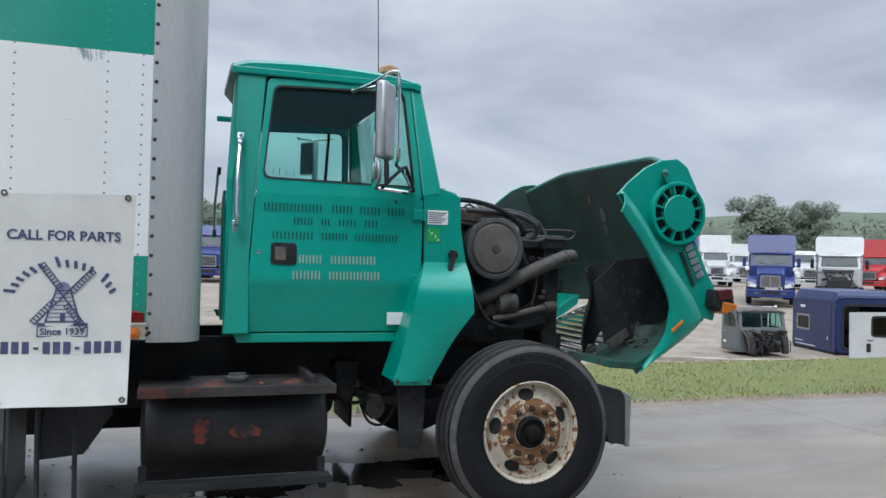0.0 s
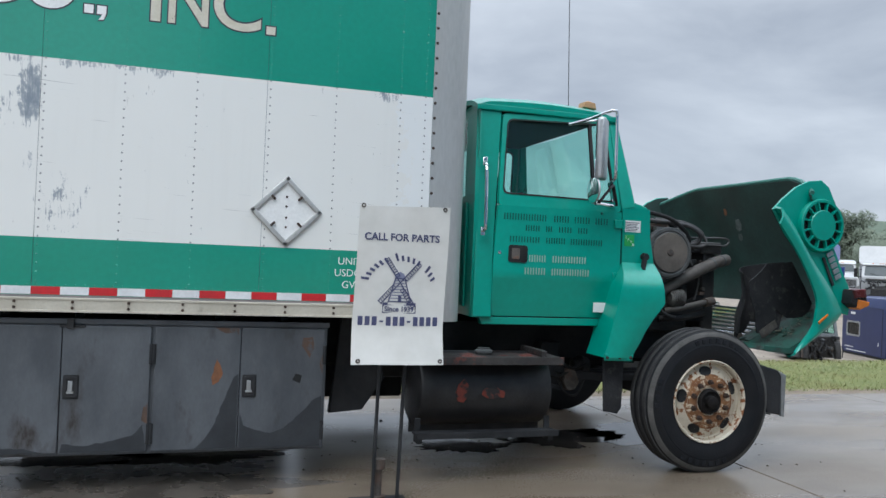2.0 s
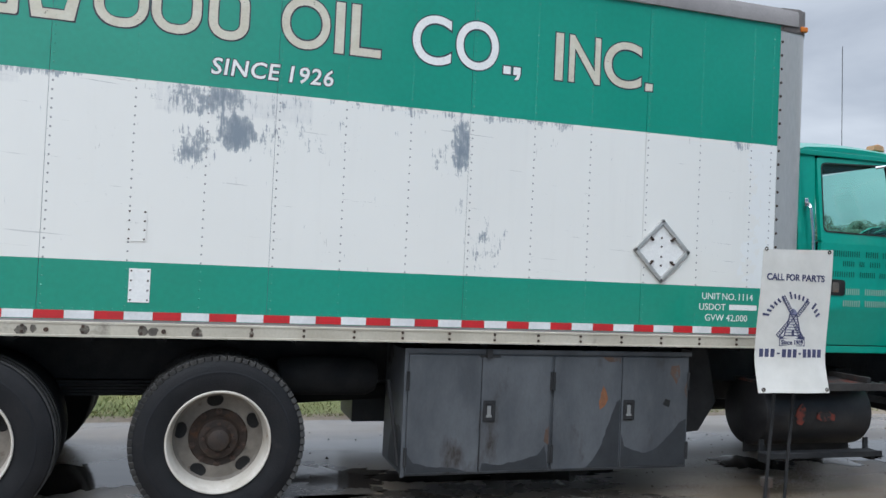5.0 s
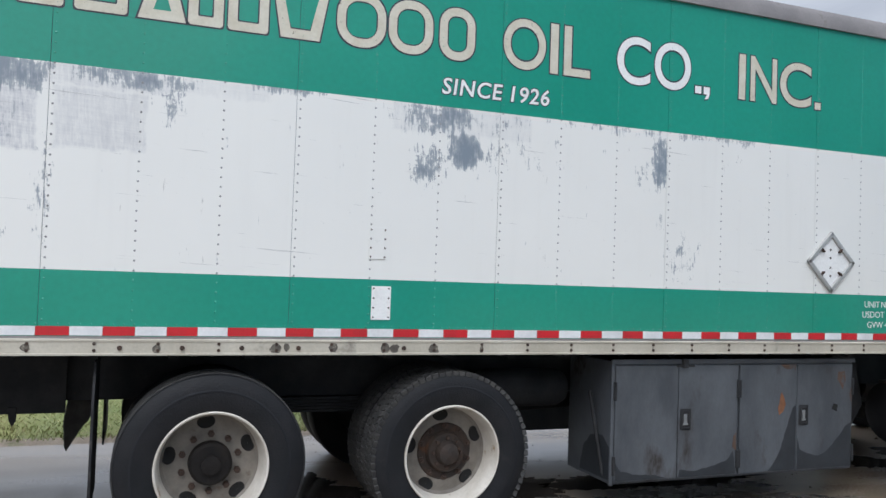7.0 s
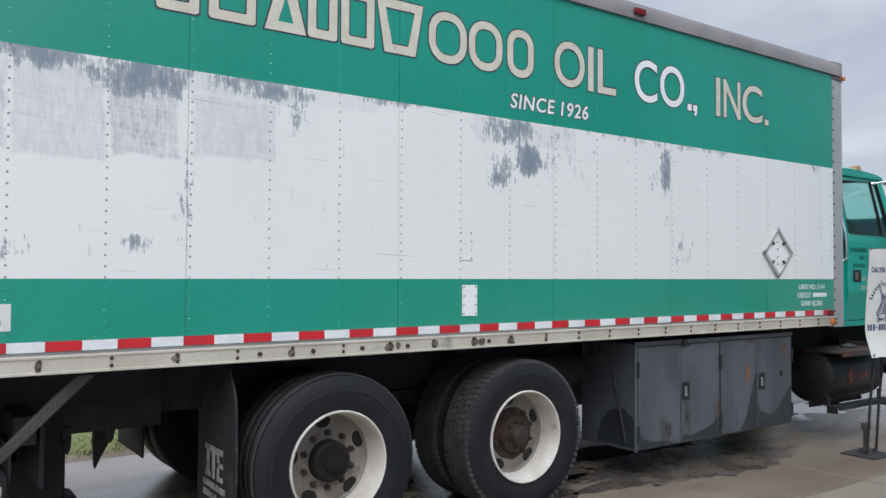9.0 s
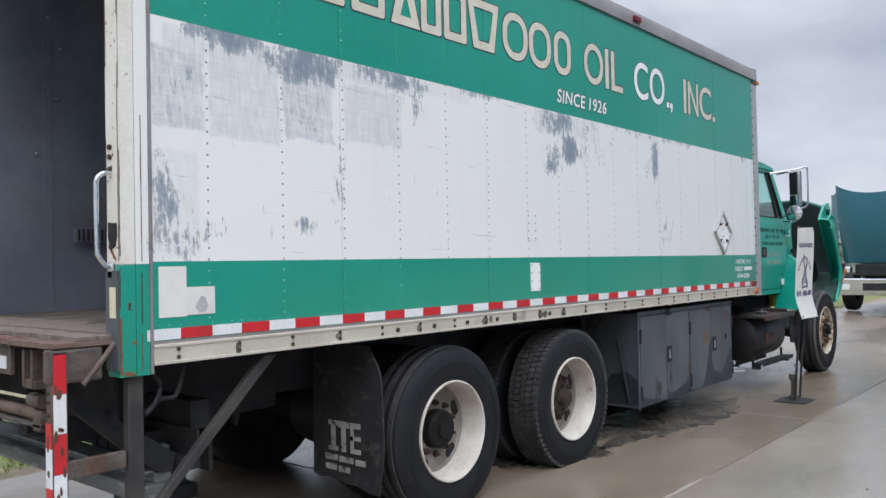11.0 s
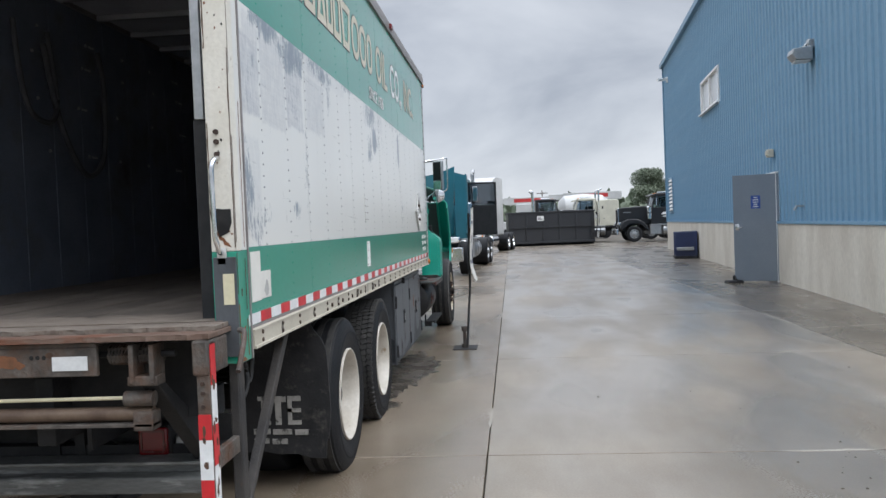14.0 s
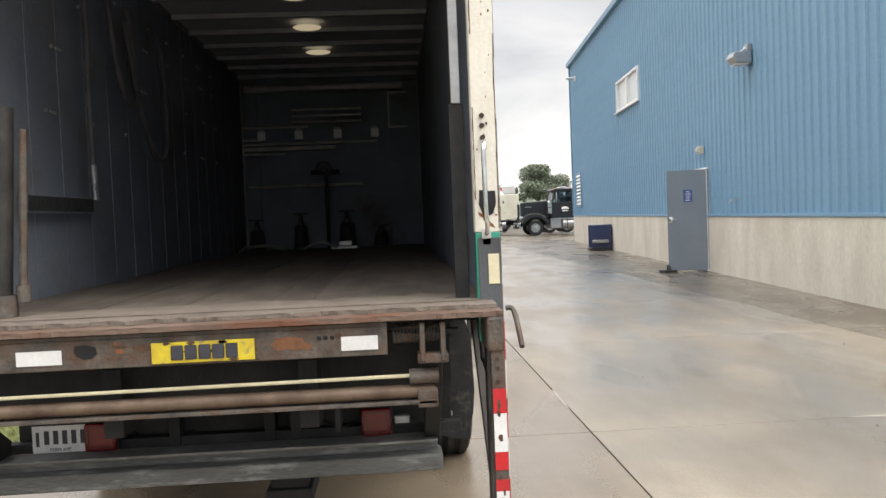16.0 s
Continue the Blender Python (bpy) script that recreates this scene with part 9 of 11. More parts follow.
def build_semi(name, label, at, rz, col, sleeper=3.9, roof=3.7, tractor_len=7.4):
    """A bonneted road tractor, its front axle over the origin, looking along -y."""
    P = paint(*col)
    t = thing(name, label, "truck", at, rz)
    L = dict(local=True)
    for s in (-1, 1):
        part("frame_rail", bx(B(), s * 0.43 - 0.04, s * 0.43 + 0.04, -0.9, tractor_len, 0.66, 0.92, 0.006), UNDER, t, **L)
        road_wheel(t, s * 1.22, 0, inward=-s, rim=CHROME)
        for y in (tractor_len - 2.0, tractor_len - 0.7):
            road_wheel(t, s * 1.22, y, inward=-s, rim=CHROME, w=0.6)
        part("fuel_tank", lathe(B(), [(0.001, -0.7), (0.28, -0.69), (0.31, -0.65), (0.31, 0.65), (0.28, 0.69), (0.001, 0.7)], (s * 0.92, 1.85, 0.66), "y", 24), CHROME, t, **L)
        part("step", bx(B(), s * 1.2 - 0.12, s * 1.2 + 0.02, 0.75, 1.25, 0.42, 0.46, 0.01), STEEL, t, **L)
    # cab with openings for the glass
    cabz0, cabz1 = 1.0, 2.72
    cab = part("cab", bx(bx(bx(bx(B(), -1.02, 1.02, 0.72, 2.15, cabz0, 1.82, 0.04), -1.02, 1.02, 0.86, 2.15, 2.52, cabz1, 0.06), -1.02, 1.02, 1.92, 2.15, 1.78, 2.56, 0.03), -0.03, 0.03, 0.74, 0.80, 1.8, 2.55, 0.01), P, t, **L)
    for s in (-1, 1):
        part("screen_pillar", prism(B(), [(0.70, 1.80), (0.80, 1.80), (0.96, 2.56), (0.86, 2.56)], "x", s * 0.96 - 0.05, s * 0.96 + 0.05, 0.01), P, cab, **L)
        part("windscreen", prism(B(), [(0.745, 1.81), (0.76, 1.81), (0.905, 2.54), (0.89, 2.54)], "x", min(s * 0.03, s * 0.92), max(s * 0.03, s * 0.92)), GLASS_GREY, cab, **L)
        part("side_window", bx(B(), s * 1.0 - 0.01, s * 1.0 + 0.01, 0.95, 1.90, 1.82, 2.52), GLASS_DK, cab, **L)
        part("door_seam", bx(B(), s * 1.022 - 0.003, s * 1.022 + 0.003, 0.90, 0.915, 1.05, 1.82), UNDER, cab, **L)
        mb = part("mirror", bx(B(), s * 1.34 - 0.09, s * 1.34 + 0.09, 0.78, 0.86, 1.75, 2.30, 0.03), CHROME, t, **L)
        part("mirror_arm", cyl(cyl(B(), (s * 1.0, 0.85, 2.35), (s * 1.32, 0.82, 2.25), 0.014, 8), (s * 1.0, 0.85, 1.7), (s * 1.32, 0.82, 1.8), 0.014, 8), UNDER, mb, **L)
        part("marker_row", bx(B(), s * 0.55 - 0.06, s * 0.55 + 0.06, 0.95, 1.05, cabz1 - 0.005, cabz1 + 0.05, 0.012), AMBER, cab, **L)
    part("centre_marker", bx(B(), -0.06, 0.06, 0.95, 1.05, cabz1 - 0.005, cabz1 + 0.05, 0.012), AMBER, cab, **L)
    part("visor", prism(B(), [(0.70, 2.56), (0.86, 2.62), (0.90, 2.58), (0.72, 2.50)], "x", -0.98, 0.98, 0.01), P, cab, **L)
    part("cab_dark", bx(B(), -0.94, 0.94, 1.5, 1.9, 1.75, 2.5, 0.05), SEAT, cab, **L)
    if sleeper > 2.2:
        prof = [(2.16, 0.95), (sleeper, 0.95), (sleeper, roof - 0.1), (sleeper - 0.15, roof), (2.5, roof), (1.9, roof - 0.10), (1.4, roof - 0.36), (1.1, 2.95), (1.0, 2.74), (2.16, 2.74)] if roof > 3.0 else [(2.16, 0.95), (sleeper, 0.95), (sleeper, roof), (2.16, roof)]
        sl = part("sleeper", prism(B(), prof, "x", -1.18 if roof > 3 else -1.08, 1.18 if roof > 3 else 1.08, 0.06), P, t, **L)
    prof = [(-1.05, 0.92), (-1.12, 1.15), (-1.05, 1.52), (-0.85, 1.62), (0.72, 1.84), (0.72, 1.0), (0.4, 0.98)]
    hd = part("bonnet", prism(B(), prof, "x", -0.68, 0.68, 0.06), P, t, **L)
    gr = part("grille", bx(B(), -0.52, 0.52, -1.145, -1.06, 0.92, 1.54, 0.02), CHROME, hd, **L)
    for k in range(9):
        part("grille_slot", bx(B(), -0.42 + 0.1 * k, -0.37 + 0.1 * k, -1.152, -1.14, 1.03, 1.45), BLACK_HOLE, gr, **L)
    for s in (-1, 1):
        part("wing", prism(B(), [(-1.02, 0.70), (-1.08, 1.0), (-0.9, 1.25), (-0.4, 1.36), (0.2, 1.36), (0.62, 1.20), (0.72, 0.9), (0.62, 0.86), (0.5, 1.02), (0.3, 1.16), (0, 1.21), (-0.3, 1.16), (-0.52, 1.0), (-0.62, 0.78), (-0.66, 0.62)], "x", min(s * 0.66, s * 1.18), max(s * 0.66, s * 1.18), 0.05), P, hd, **L)
        hl = part("headlamp", bx(B(), s * 0.92 - 0.20, s * 0.92 + 0.20, -1.12, -0.98, 0.86, 1.06, 0.05), WHITE, hd, **L)
        part("turn_lens", bx(B(), s * 1.14 - 0.05, s * 1.14 + 0.05, -1.06, -0.92, 0.88, 1.02, 0.02), AMBER, hl, **L)
    bmp = part("bumper", bx(B(), -1.2, 1.2, -1.35, -1.2, 0.42, 0.74, 0.04), P, t, **L)
    part("bumper_slot", bx(B(), -0.38, 0.38, -1.356, -1.345, 0.48, 0.66), UNDER, bmp, **L)
    for s in (-1, 1):
        part("fog_lamp", bx(B(), s * 0.85 - 0.11, s * 0.85 + 0.11, -1.36, -1.34, 0.50, 0.62, 0.01), WHITE, bmp, **L)
    return t


def yard(p, depth):
    """A place in the sunk yard from its bearing and depth as seen from where the walk starts."""
    k = (p - 784) / 1415
    x, y = -0.145 + depth * (0.3256 + k * 0.9455), depth * (0.9455 - k * 0.3256)
    return (x, y, ground_z(x, y))


SCREEN = surf("grey_windscreen", (0.085, 0.10, 0.105), (0.12, 0.135, 0.14), 1.5, (0.25, 0.35), spec=0.25)
BLUE, WHT, RED, TEAL, BLK, CRM = ("royal_blue", (0.011, 0.028, 0.150)), ("white", (0.52, 0.525, 0.525)), ("red", (0.42, 0.03, 0.03)), ("teal", (0.020, 0.125, 0.170)), ("black", (0.012, 0.012, 0.014)), ("cream", (0.62, 0.60, 0.50))


def build_aero(name, label, at, rz, col, sleeper=3.9, roof=4.0, bonnet=True, split=False):
    """A rounded road tractor with a tall roof fairing, its front axle over the origin, looking along -y."""
    P = paint(*col)
    t = thing(name, label, "truck", at, rz, "tractors in the lower yard")
    L = dict(local=True)
    for s in (-1, 1):
        part("frame_rail", bx(B(), s * 0.43 - 0.04, s * 0.43 + 0.04, -0.9, 7.2, 0.66, 0.92, 0.006), UNDER, t, **L)
        for y, w in ((0, 0.27), (5.2, 0.6), (6.5, 0.6)):
            road_wheel(t, s * 1.20, y, inward=-s, rim=STEEL, w=w)
        part("fuel_tank", lathe(B(), [(0.001, -0.7), (0.28, -0.69), (0.31, -0.65), (0.31, 0.65), (0.28, 0.69), (0.001, 0.7)], (s * 0.92, 1.85, 0.66), "y", 20), STEEL, t, **L)
    # lower cab, screen frame leaning back, roof fairing with rounded shoulders
    cab = part("cab", prism(B(), round_poly([(-1.08, 1.0), (1.08, 1.0), (1.06, 2.02), (-1.06, 2.02)], 0.10), "y", 0.72, 2.15, 0.02), P, t, **L)
    lean = Matrix(((1, 0, 0, 0), (0, 1, 0.32, 0.72 - 0.32 * 2.0), (0, 0, 1, 0), (0, 0, 0, 1)))
    ring_plate(bm := B(), round_poly([(-1.06, 2.0), (1.06, 2.0), (1.02, 2.72), (-1.02, 2.72)], 0.08), round_poly([(-0.93, 2.08), (0.93, 2.08), (0.88, 2.64), (-0.88, 2.64)], 0.09), 0.0, 0.07)
    bmesh.ops.transform(bm, matrix=lean, verts=bm.verts)
    fr = part("screen_frame", bm, P, cab, **L)
    bm = bx(B(), -0.94, 0.94, 0.025, 0.035, 2.06, 2.66)
    bmesh.ops.transform(bm, matrix=lean, verts=bm.verts)
    part("windscreen", bm, SCREEN, fr, **L)
    for s in (-1, 1):
        part("wiper", cyl(B(), (s * 0.10, 0.735, 2.09), (s * 0.62, 0.80, 2.22), 0.010, 6), BLACK, fr, **L)
        part("side_wall", prism(B(), [(0.80, 2.0), (0.92, 2.0), (1.10, 2.66), (1.92, 2.66), (1.92, 2.0), (2.15, 2.0), (2.15, 2.74), (1.0, 2.74)], "x", s * 1.03 - 0.03, s * 1.03 + 0.03), P, cab, **L)
        part("side_window", bx(B(), s * 1.03 - 0.008, s * 1.03 + 0.008, 0.90, 1.93, 2.0, 2.67), GLASS_DK, cab, **L)
        part("door_seam", bx(B(), s * 1.082 - 0.004, s * 1.082 + 0.004, 0.90, 0.915, 1.05, 2.0), UNDER, cab, **L)
        mb = part("mirror", bx(B(), s * 1.36 - 0.09, s * 1.36 + 0.09, 0.78, 0.88, 1.98, 2.48, 0.03), P if bonnet else BLACK, t, **L)
        part("mirror_arm", cyl(cyl(B(), (s * 1.04, 0.90, 2.42), (s * 1.34, 0.84, 2.36), 0.016, 8), (s * 1.04, 0.90, 2.0), (s * 1.34, 0.84, 2.06), 0.016, 8), UNDER, mb, **L)
    part("cab_dark", bx(B(), -0.98, 0.98, 1.5, 1.9, 1.9, 2.6, 0.05), SEAT, cab, **L)
    bm = prism(B(), round_poly([(-1.20, 2.70), (1.20, 2.70), (1.22, roof), (-1.22, roof)], 0.20), "y", 1.0, sleeper if sleeper > 2.2 else 2.2, 0.03)
    for v in bm.verts:
        if v.co.y < 1.5:
            v.co.y += 0.40 * max(0.0, (v.co.z - 2.70) / (roof - 2.70)) ** 2 + 0.22 * (abs(v.co.x) / 1.22) ** 3
    fa = part("roof_fairing", bm, P, t, **L)
    part("visor", prism(B(), [(0.86, 2.70), (1.02, 2.78), (1.06, 2.72), (0.90, 2.64)], "x", -1.0, 1.0, 0.01), P, fa, **L)
    for k in range(5):
        x = (-0.5, -0.13, 0.0, 0.13, 0.5)[k]
        part("roof_marker", bx(B(), x - 0.035, x + 0.035, 0.96, 1.04, 2.765, 2.80, 0.01), AMBER, fa, **L)
    if sleeper > 2.2:
        part("sleeper", bx(B(), -1.18, 1.18, 2.16, sleeper - 0.002, 0.95, 2.695, 0.04), P, t, **L)
    if bonnet:
        bm = prism(B(), round_poly([(-0.80, 0.95), (0.80, 0.95), (0.76, 1.98), (-0.76, 1.98)], 0.16), "y", -1.08, 0.76, 0.05)
        for v in bm.verts:
            k = (0.76 - v.co.y) / 1.84
            v.co.x *= 1 - 0.16 * k
            if v.co.z > 1.4:
                v.co.z -= 0.34 * k ** 1.2
        hd = part("bonnet", bm, P, t, **L)
        ring_plate(gm := B(), round_poly([(-0.50, 0.90), (0.50, 0.90), (0.47, 1.52), (-0.47, 1.52)], 0.05), round_poly([(-0.45, 0.95), (0.45, 0.95), (0.42, 1.47), (-0.42, 1.47)], 0.04), -1.16, -1.09)
        gr = part("grille", gm, STEEL, hd, "bright grille surround", **L)
        part("grille_mesh", bx(B(), -0.46, 0.46, -1.135, -1.10, 0.94, 1.48), DUSTY if split else UNDER, gr, **L)
        for k in range(11):
            z = 0.97 + 0.048 * k
            part("grille_slat", bx(B(), -0.45, 0.45, -1.15, -1.136, z, z + 0.014), STEEL, gr, **L)
        part("grille_post", bx(B(), -0.02, 0.02, -1.158, -1.136, 0.94, 1.48), STEEL if split else UNDER, gr, **L)
        for s in (-1, 1):
            part("wing", prism(B(), [(-1.0, 0.72), (-1.06, 1.0), (-0.92, 1.26), (-0.4, 1.44), (0.2, 1.48), (0.62, 1.40), (0.74, 0.95), (0.62, 0.86), (0.5, 1.02), (0.3, 1.16), (0, 1.21), (-0.3, 1.16), (-0.52, 1.0), (-0.62, 0.78), (-0.66, 0.62)], "x", min(s * 0.62, s * 1.17), max(s * 0.62, s * 1.17), 0.07), P, hd, **L)
            hl = part("headlamp", prism(B(), [(s * 0.66, 0.86), (s * 0.64, 1.02), (s * 1.0, 1.18), (s * 1.12, 1.16), (s * 1.12, 0.92)], "y", -1.085, -0.95, 0.02), STEEL, hd, **L)
            part("lamp_glass", prism(B(), [(s * 0.71, 0.90), (s * 0.70, 1.0), (s * 0.98, 1.12), (s * 1.03, 0.94)], "y", -1.10, -1.086), WHITE, hl, **L)
            part("turn_lens", bx(B(), s * 1.10 - 0.035, s * 1.10 + 0.035, -1.06, -0.90, 0.95, 1.06, 0.015), AMBER, hl, **L)
            part("hood_mirror", lathe(B(), [(0.001, -0.06), (0.10, -0.03), (0.11, 0.02), (0.001, 0.05)], (s * 1.16, -0.35, 1.86), "y", 14), WHITE, hd, **L)
            part("mirror_stalk", cyl(B(), (s * 0.86, -0.25, 1.42), (s * 1.15, -0.33, 1.82), 0.014, 6), BLACK, hd, **L)
    else:
        en = part("engine", bx(bx(B(), -0.42, 0.42, -0.5, 0.7, 0.7, 1.55, 0.08), -0.60, 0.60, -0.72, -0.55, 0.6, 1.40, 0.03), GREASE, t, **L)
        rng = random.Random(9)
        for k in range(26):
            px, pz = rng.uniform(-0.95, 0.85), rng.uniform(0.75, 1.75)
            h = rng.uniform(0.04, 0.16)
            part("engine_fitting", bx(B(), px, px + h * 1.3, rng.uniform(-0.7, 0.2), 0.4, pz, pz + h, 0.01), rng.choice((GREASE, GREASE, UNDER, RUSTY_STEEL)), en, **L)
        for k in range(9):
            px = -0.9 + 0.2 * k
            part("hose", tube(B(), [(px, 0.6, 1.7), (px + rng.uniform(-0.2, 0.2), -0.2, 1.75), (px + rng.uniform(-0.3, 0.3), -0.6, rng.uniform(0.9, 1.4))], 0.03, 6), BLACK, en, **L)
        part("cowl_shelf", bx(B(), -0.85, 0.75, 0.55, 0.74, 1.84, 1.93, 0.02), ALU_DIRTY, en, **L)
    bmp = part("bumper", prism(B(), [(-1.20, -0.95), (-1.12, -1.22), (-0.8, -1.34), (0.8, -1.34), (1.12, -1.22), (1.20, -0.95), (1.10, -0.95), (1.02, -1.14), (-1.02, -1.14), (-1.10, -0.95)], "z", 0.40, 0.80, 0.03), P if bonnet else UNDER, t, **L)
    part("bumper_slot", bx(B(), -0.42, 0.42, -1.352, -1.342, 0.56, 0.74), UNDER, bmp, **L)
    for s in (-1, 1):
        part("fog_lamp", bx(B(), s * 0.66 - 0.10, s * 0.66 + 0.10, -1.352, -1.342, 0.56, 0.66, 0.004), SCREEN, bmp, **L)
    return t


build_aero("road_tractor", "royal blue high-roof road tractor parked on gravel", yard(1365, 42.3), -42, BLUE, roof=3.72, split=True)
build_aero("road_tractor", "white aerodynamic road tractor on gravel", yard(1268, 63), -34, WHT, roof=4.1)
build_aero("road_tractor", "white road tractor stripped of its bonnet", yard(1486, 43.5), -45, WHT, roof=3.78, bonnet=False)
build_aero("road_tractor", "red high-roof road tractor behind others", yard(1546, 63), -62, RED, roof=4.1)
build_aero("road_tractor", "white day-cab road tractor in the back row", yard(1426, 62), -26, WHT, sleeper=2.0, roof=3.0)
build_aero("road_tractor", "white sleeper tractor parked further back", yard(1312, 80), -26, WHT, roof=3.9)
build_aero("road_tractor", "dark blue tractor in the back row", yard(1228, 74), -42, BLUE, roof=4.1)
build_aero("road_tractor", "blue sleeper tractor seen behind the cab", yard(372, 46), -10, BLUE, roof=3.3)
build_aero("road_tractor", "white tractor at the yard's far edge", yard(1640, 52), -45, WHT, roof=3.7)
build_aero("road_tractor", "white sleeper tractor near the fence line", yard(1720, 56), -45, WHT, roof=3.7)


def build_classic(name, label, at, rz, col, hood="closed", sleeper=0.0, roof=3.0, length=7.8, stacks=True, door_open=False, doorside=1, mark=False):
    """A square, long-bonneted tractor, its front axle over the origin, looking along -y."""
    P = paint(*col)
    t = thing(name, label, "truck", at, rz)
    L = dict(local=True)
    for s in (-1, 1):
        part("frame_rail", bx(B(), s * 0.43 - 0.04, s * 0.43 + 0.04, -1.1, length, 0.70, 0.98, 0.006), UNDER, t, **L)
        road_wheel(t, s * 1.22, 0, 0.53, -s, STEEL)
        for y in (length - 1.9, length - 0.6):
            road_wheel(t, s * 1.22, y, 0.53, -s, STEEL, 0.6)
        tk = part("fuel_tank", lathe(B(), [(0.001, -0.75), (0.28, -0.74), (0.33, -0.70), (0.33, 0.70), (0.28, 0.74), (0.001, 0.75)], (s * 0.93, 2.55, 0.74), "y", 28), STEEL, t, "bright round fuel tank", **L)
        for y in (2.15, 2.95):
            part("strap", lathe(B(), [(0.332, -0.03), (0.338, -0.025), (0.338, 0.025), (0.332, 0.03)], (s * 0.93, y, 0.74), "y", 28), UNDER, tk, **L)
        part("step_box", bx(bx(B(), min(s * 0.80, s * 1.20), max(s * 0.80, s * 1.20), 1.02, 1.72, 0.48, 1.12, 0.02), min(s * 1.1, s * 1.26), max(s * 1.1, s * 1.26), 1.02, 3.3, 1.06, 1.12, 0.01), STEEL, t, "bright step box", **L)
    fb = -1.42 if hood == "open" else -1.15
    # cab
    cab = part("cab", bx(bx(bx(B(), -1.0, 1.0, 1.12, 2.75, 1.12, 2.20, 0.03), -1.0, 1.0, 1.42, 2.75, 2.92, 3.10, 0.05), -1.0, 1.0, 2.52, 2.75, 2.15, 2.95, 0.02), P, t, **L)
    part("visor", prism(B(), [(1.10, 2.98), (1.40, 3.08), (1.42, 3.02), (1.12, 2.92)], "x", -1.0, 1.0, 0.01), P, cab, **L)
    for s in (-1, 1):
        part("screen_pillar", prism(B(), [(1.14, 2.18), (1.24, 2.18), (1.46, 2.96), (1.36, 2.96)], "x", s * 0.95 - 0.05, s * 0.95 + 0.05, 0.01), P, cab, **L)
        part("windscreen", prism(B(), [(1.18, 2.19), (1.195, 2.19), (1.405, 2.94), (1.39, 2.94)], "x", min(s * 0.03, s * 0.90), max(s * 0.03, s * 0.90)), GLASS_GREY, cab, **L)
        part("side_window", bx(B(), s * 0.98 - 0.01, s * 0.98 + 0.01, 1.42, 2.50, 2.20, 2.92), GLASS_GREY, cab, **L)
        part("window_post", bx(B(), s * 0.98 - 0.02, s * 0.98 + 0.02, 1.60, 1.64, 2.20, 2.92), UNDER, cab, **L)
        part("door_seam", bx(B(), s * 1.002 - 0.003, s * 1.002 + 0.003, 1.44, 1.455, 1.16, 2.18), UNDER, cab, **L)
        cl = part("air_cleaner", lathe(B(), [(0.001, -0.42), (0.10, -0.42), (0.17, -0.36), (0.17, 0.30), (0.18, 0.31), (0.18, 0.38), (0.10, 0.44), (0.001, 0.45)], (s * 1.06, 1.0, 1.85), "z", 20), CHROME, t, "chrome canister air cleaner", **L)
        part("band", lathe(B(), [(0.172, -0.02), (0.176, 0), (0.172, 0.02)], (s * 1.06, 1.0, 1.85), "z", 20), UNDER, cl, **L)
        if stacks and (hood != "open" or s == doorside):
            top = 3.42 if hood == "open" else 3.74
            part("exhaust_pipe", tube(B(), [(s * 1.06, 2.9, 0.9), (s * 1.06, 2.9, top - 0.34), (s * 1.06, 2.95, top - 0.12), (s * 1.06, 3.12, top)], 0.065, 12), STEEL if hood == "open" else CHROME, t, **L)
        mb = part("mirror", bx(B(), s * 1.30 - 0.08, s * 1.30 + 0.08, 1.40, 1.46, 2.30, 2.80, 0.02), CHROME, t, **L)
        part("mirror_arm", cyl(cyl(B(), (s * 1.0, 1.45, 2.85), (s * 1.30, 1.43, 2.80), 0.013, 8), (s * 1.0, 1.45, 2.22), (s * 1.30, 1.43, 2.30), 0.013, 8), UNDER, mb, **L)
        part("roof_marker", bx(B(), s * 0.45 - 0.06, s * 0.45 + 0.06, 1.5, 1.6, 3.095, 3.15, 0.012), AMBER, cab, **L)
        if hood == "open" and s == doorside:
            part("roof_horn_box", bx(bx(B(), 0.35, 0.72, 1.9, 2.2, 3.16, 3.27, 0.02), 0.48, 0.60, 2.0, 2.1, 3.08, 3.165), STEEL, cab, "grey box on the cab roof", **L)
    part("centre_marker", bx(B(), -0.06, 0.06, 1.5, 1.6, 3.095, 3.15, 0.012), AMBER, cab, **L)
    part("roof_horn", cyl(B(), (0.3, 1.7, 3.17), (0.3, 2.3, 3.17), 0.05, 10), CHROME, cab, **L)
    part("cab_trim", bx(B(), -0.9, 0.9, 2.1, 2.5, 1.9, 2.55, 0.04), SEAT, cab, **L)
    if mark:
        for s in (-1, 1):
            part("door_mark", prism(B(), [(2.05 + 0.26 * math.cos(radians(15 * k)), 1.72 + 0.17 * math.sin(radians(15 * k))) for k in range(13)], "x", s * 1.004 - 0.003, s * 1.004 + 0.003), WHITE, cab, **L)
            part("door_mark", bx(B(), s * 1.004 - 0.003, s * 1.004 + 0.003, 1.85, 2.25, 1.58, 1.64), WHITE, cab, **L)
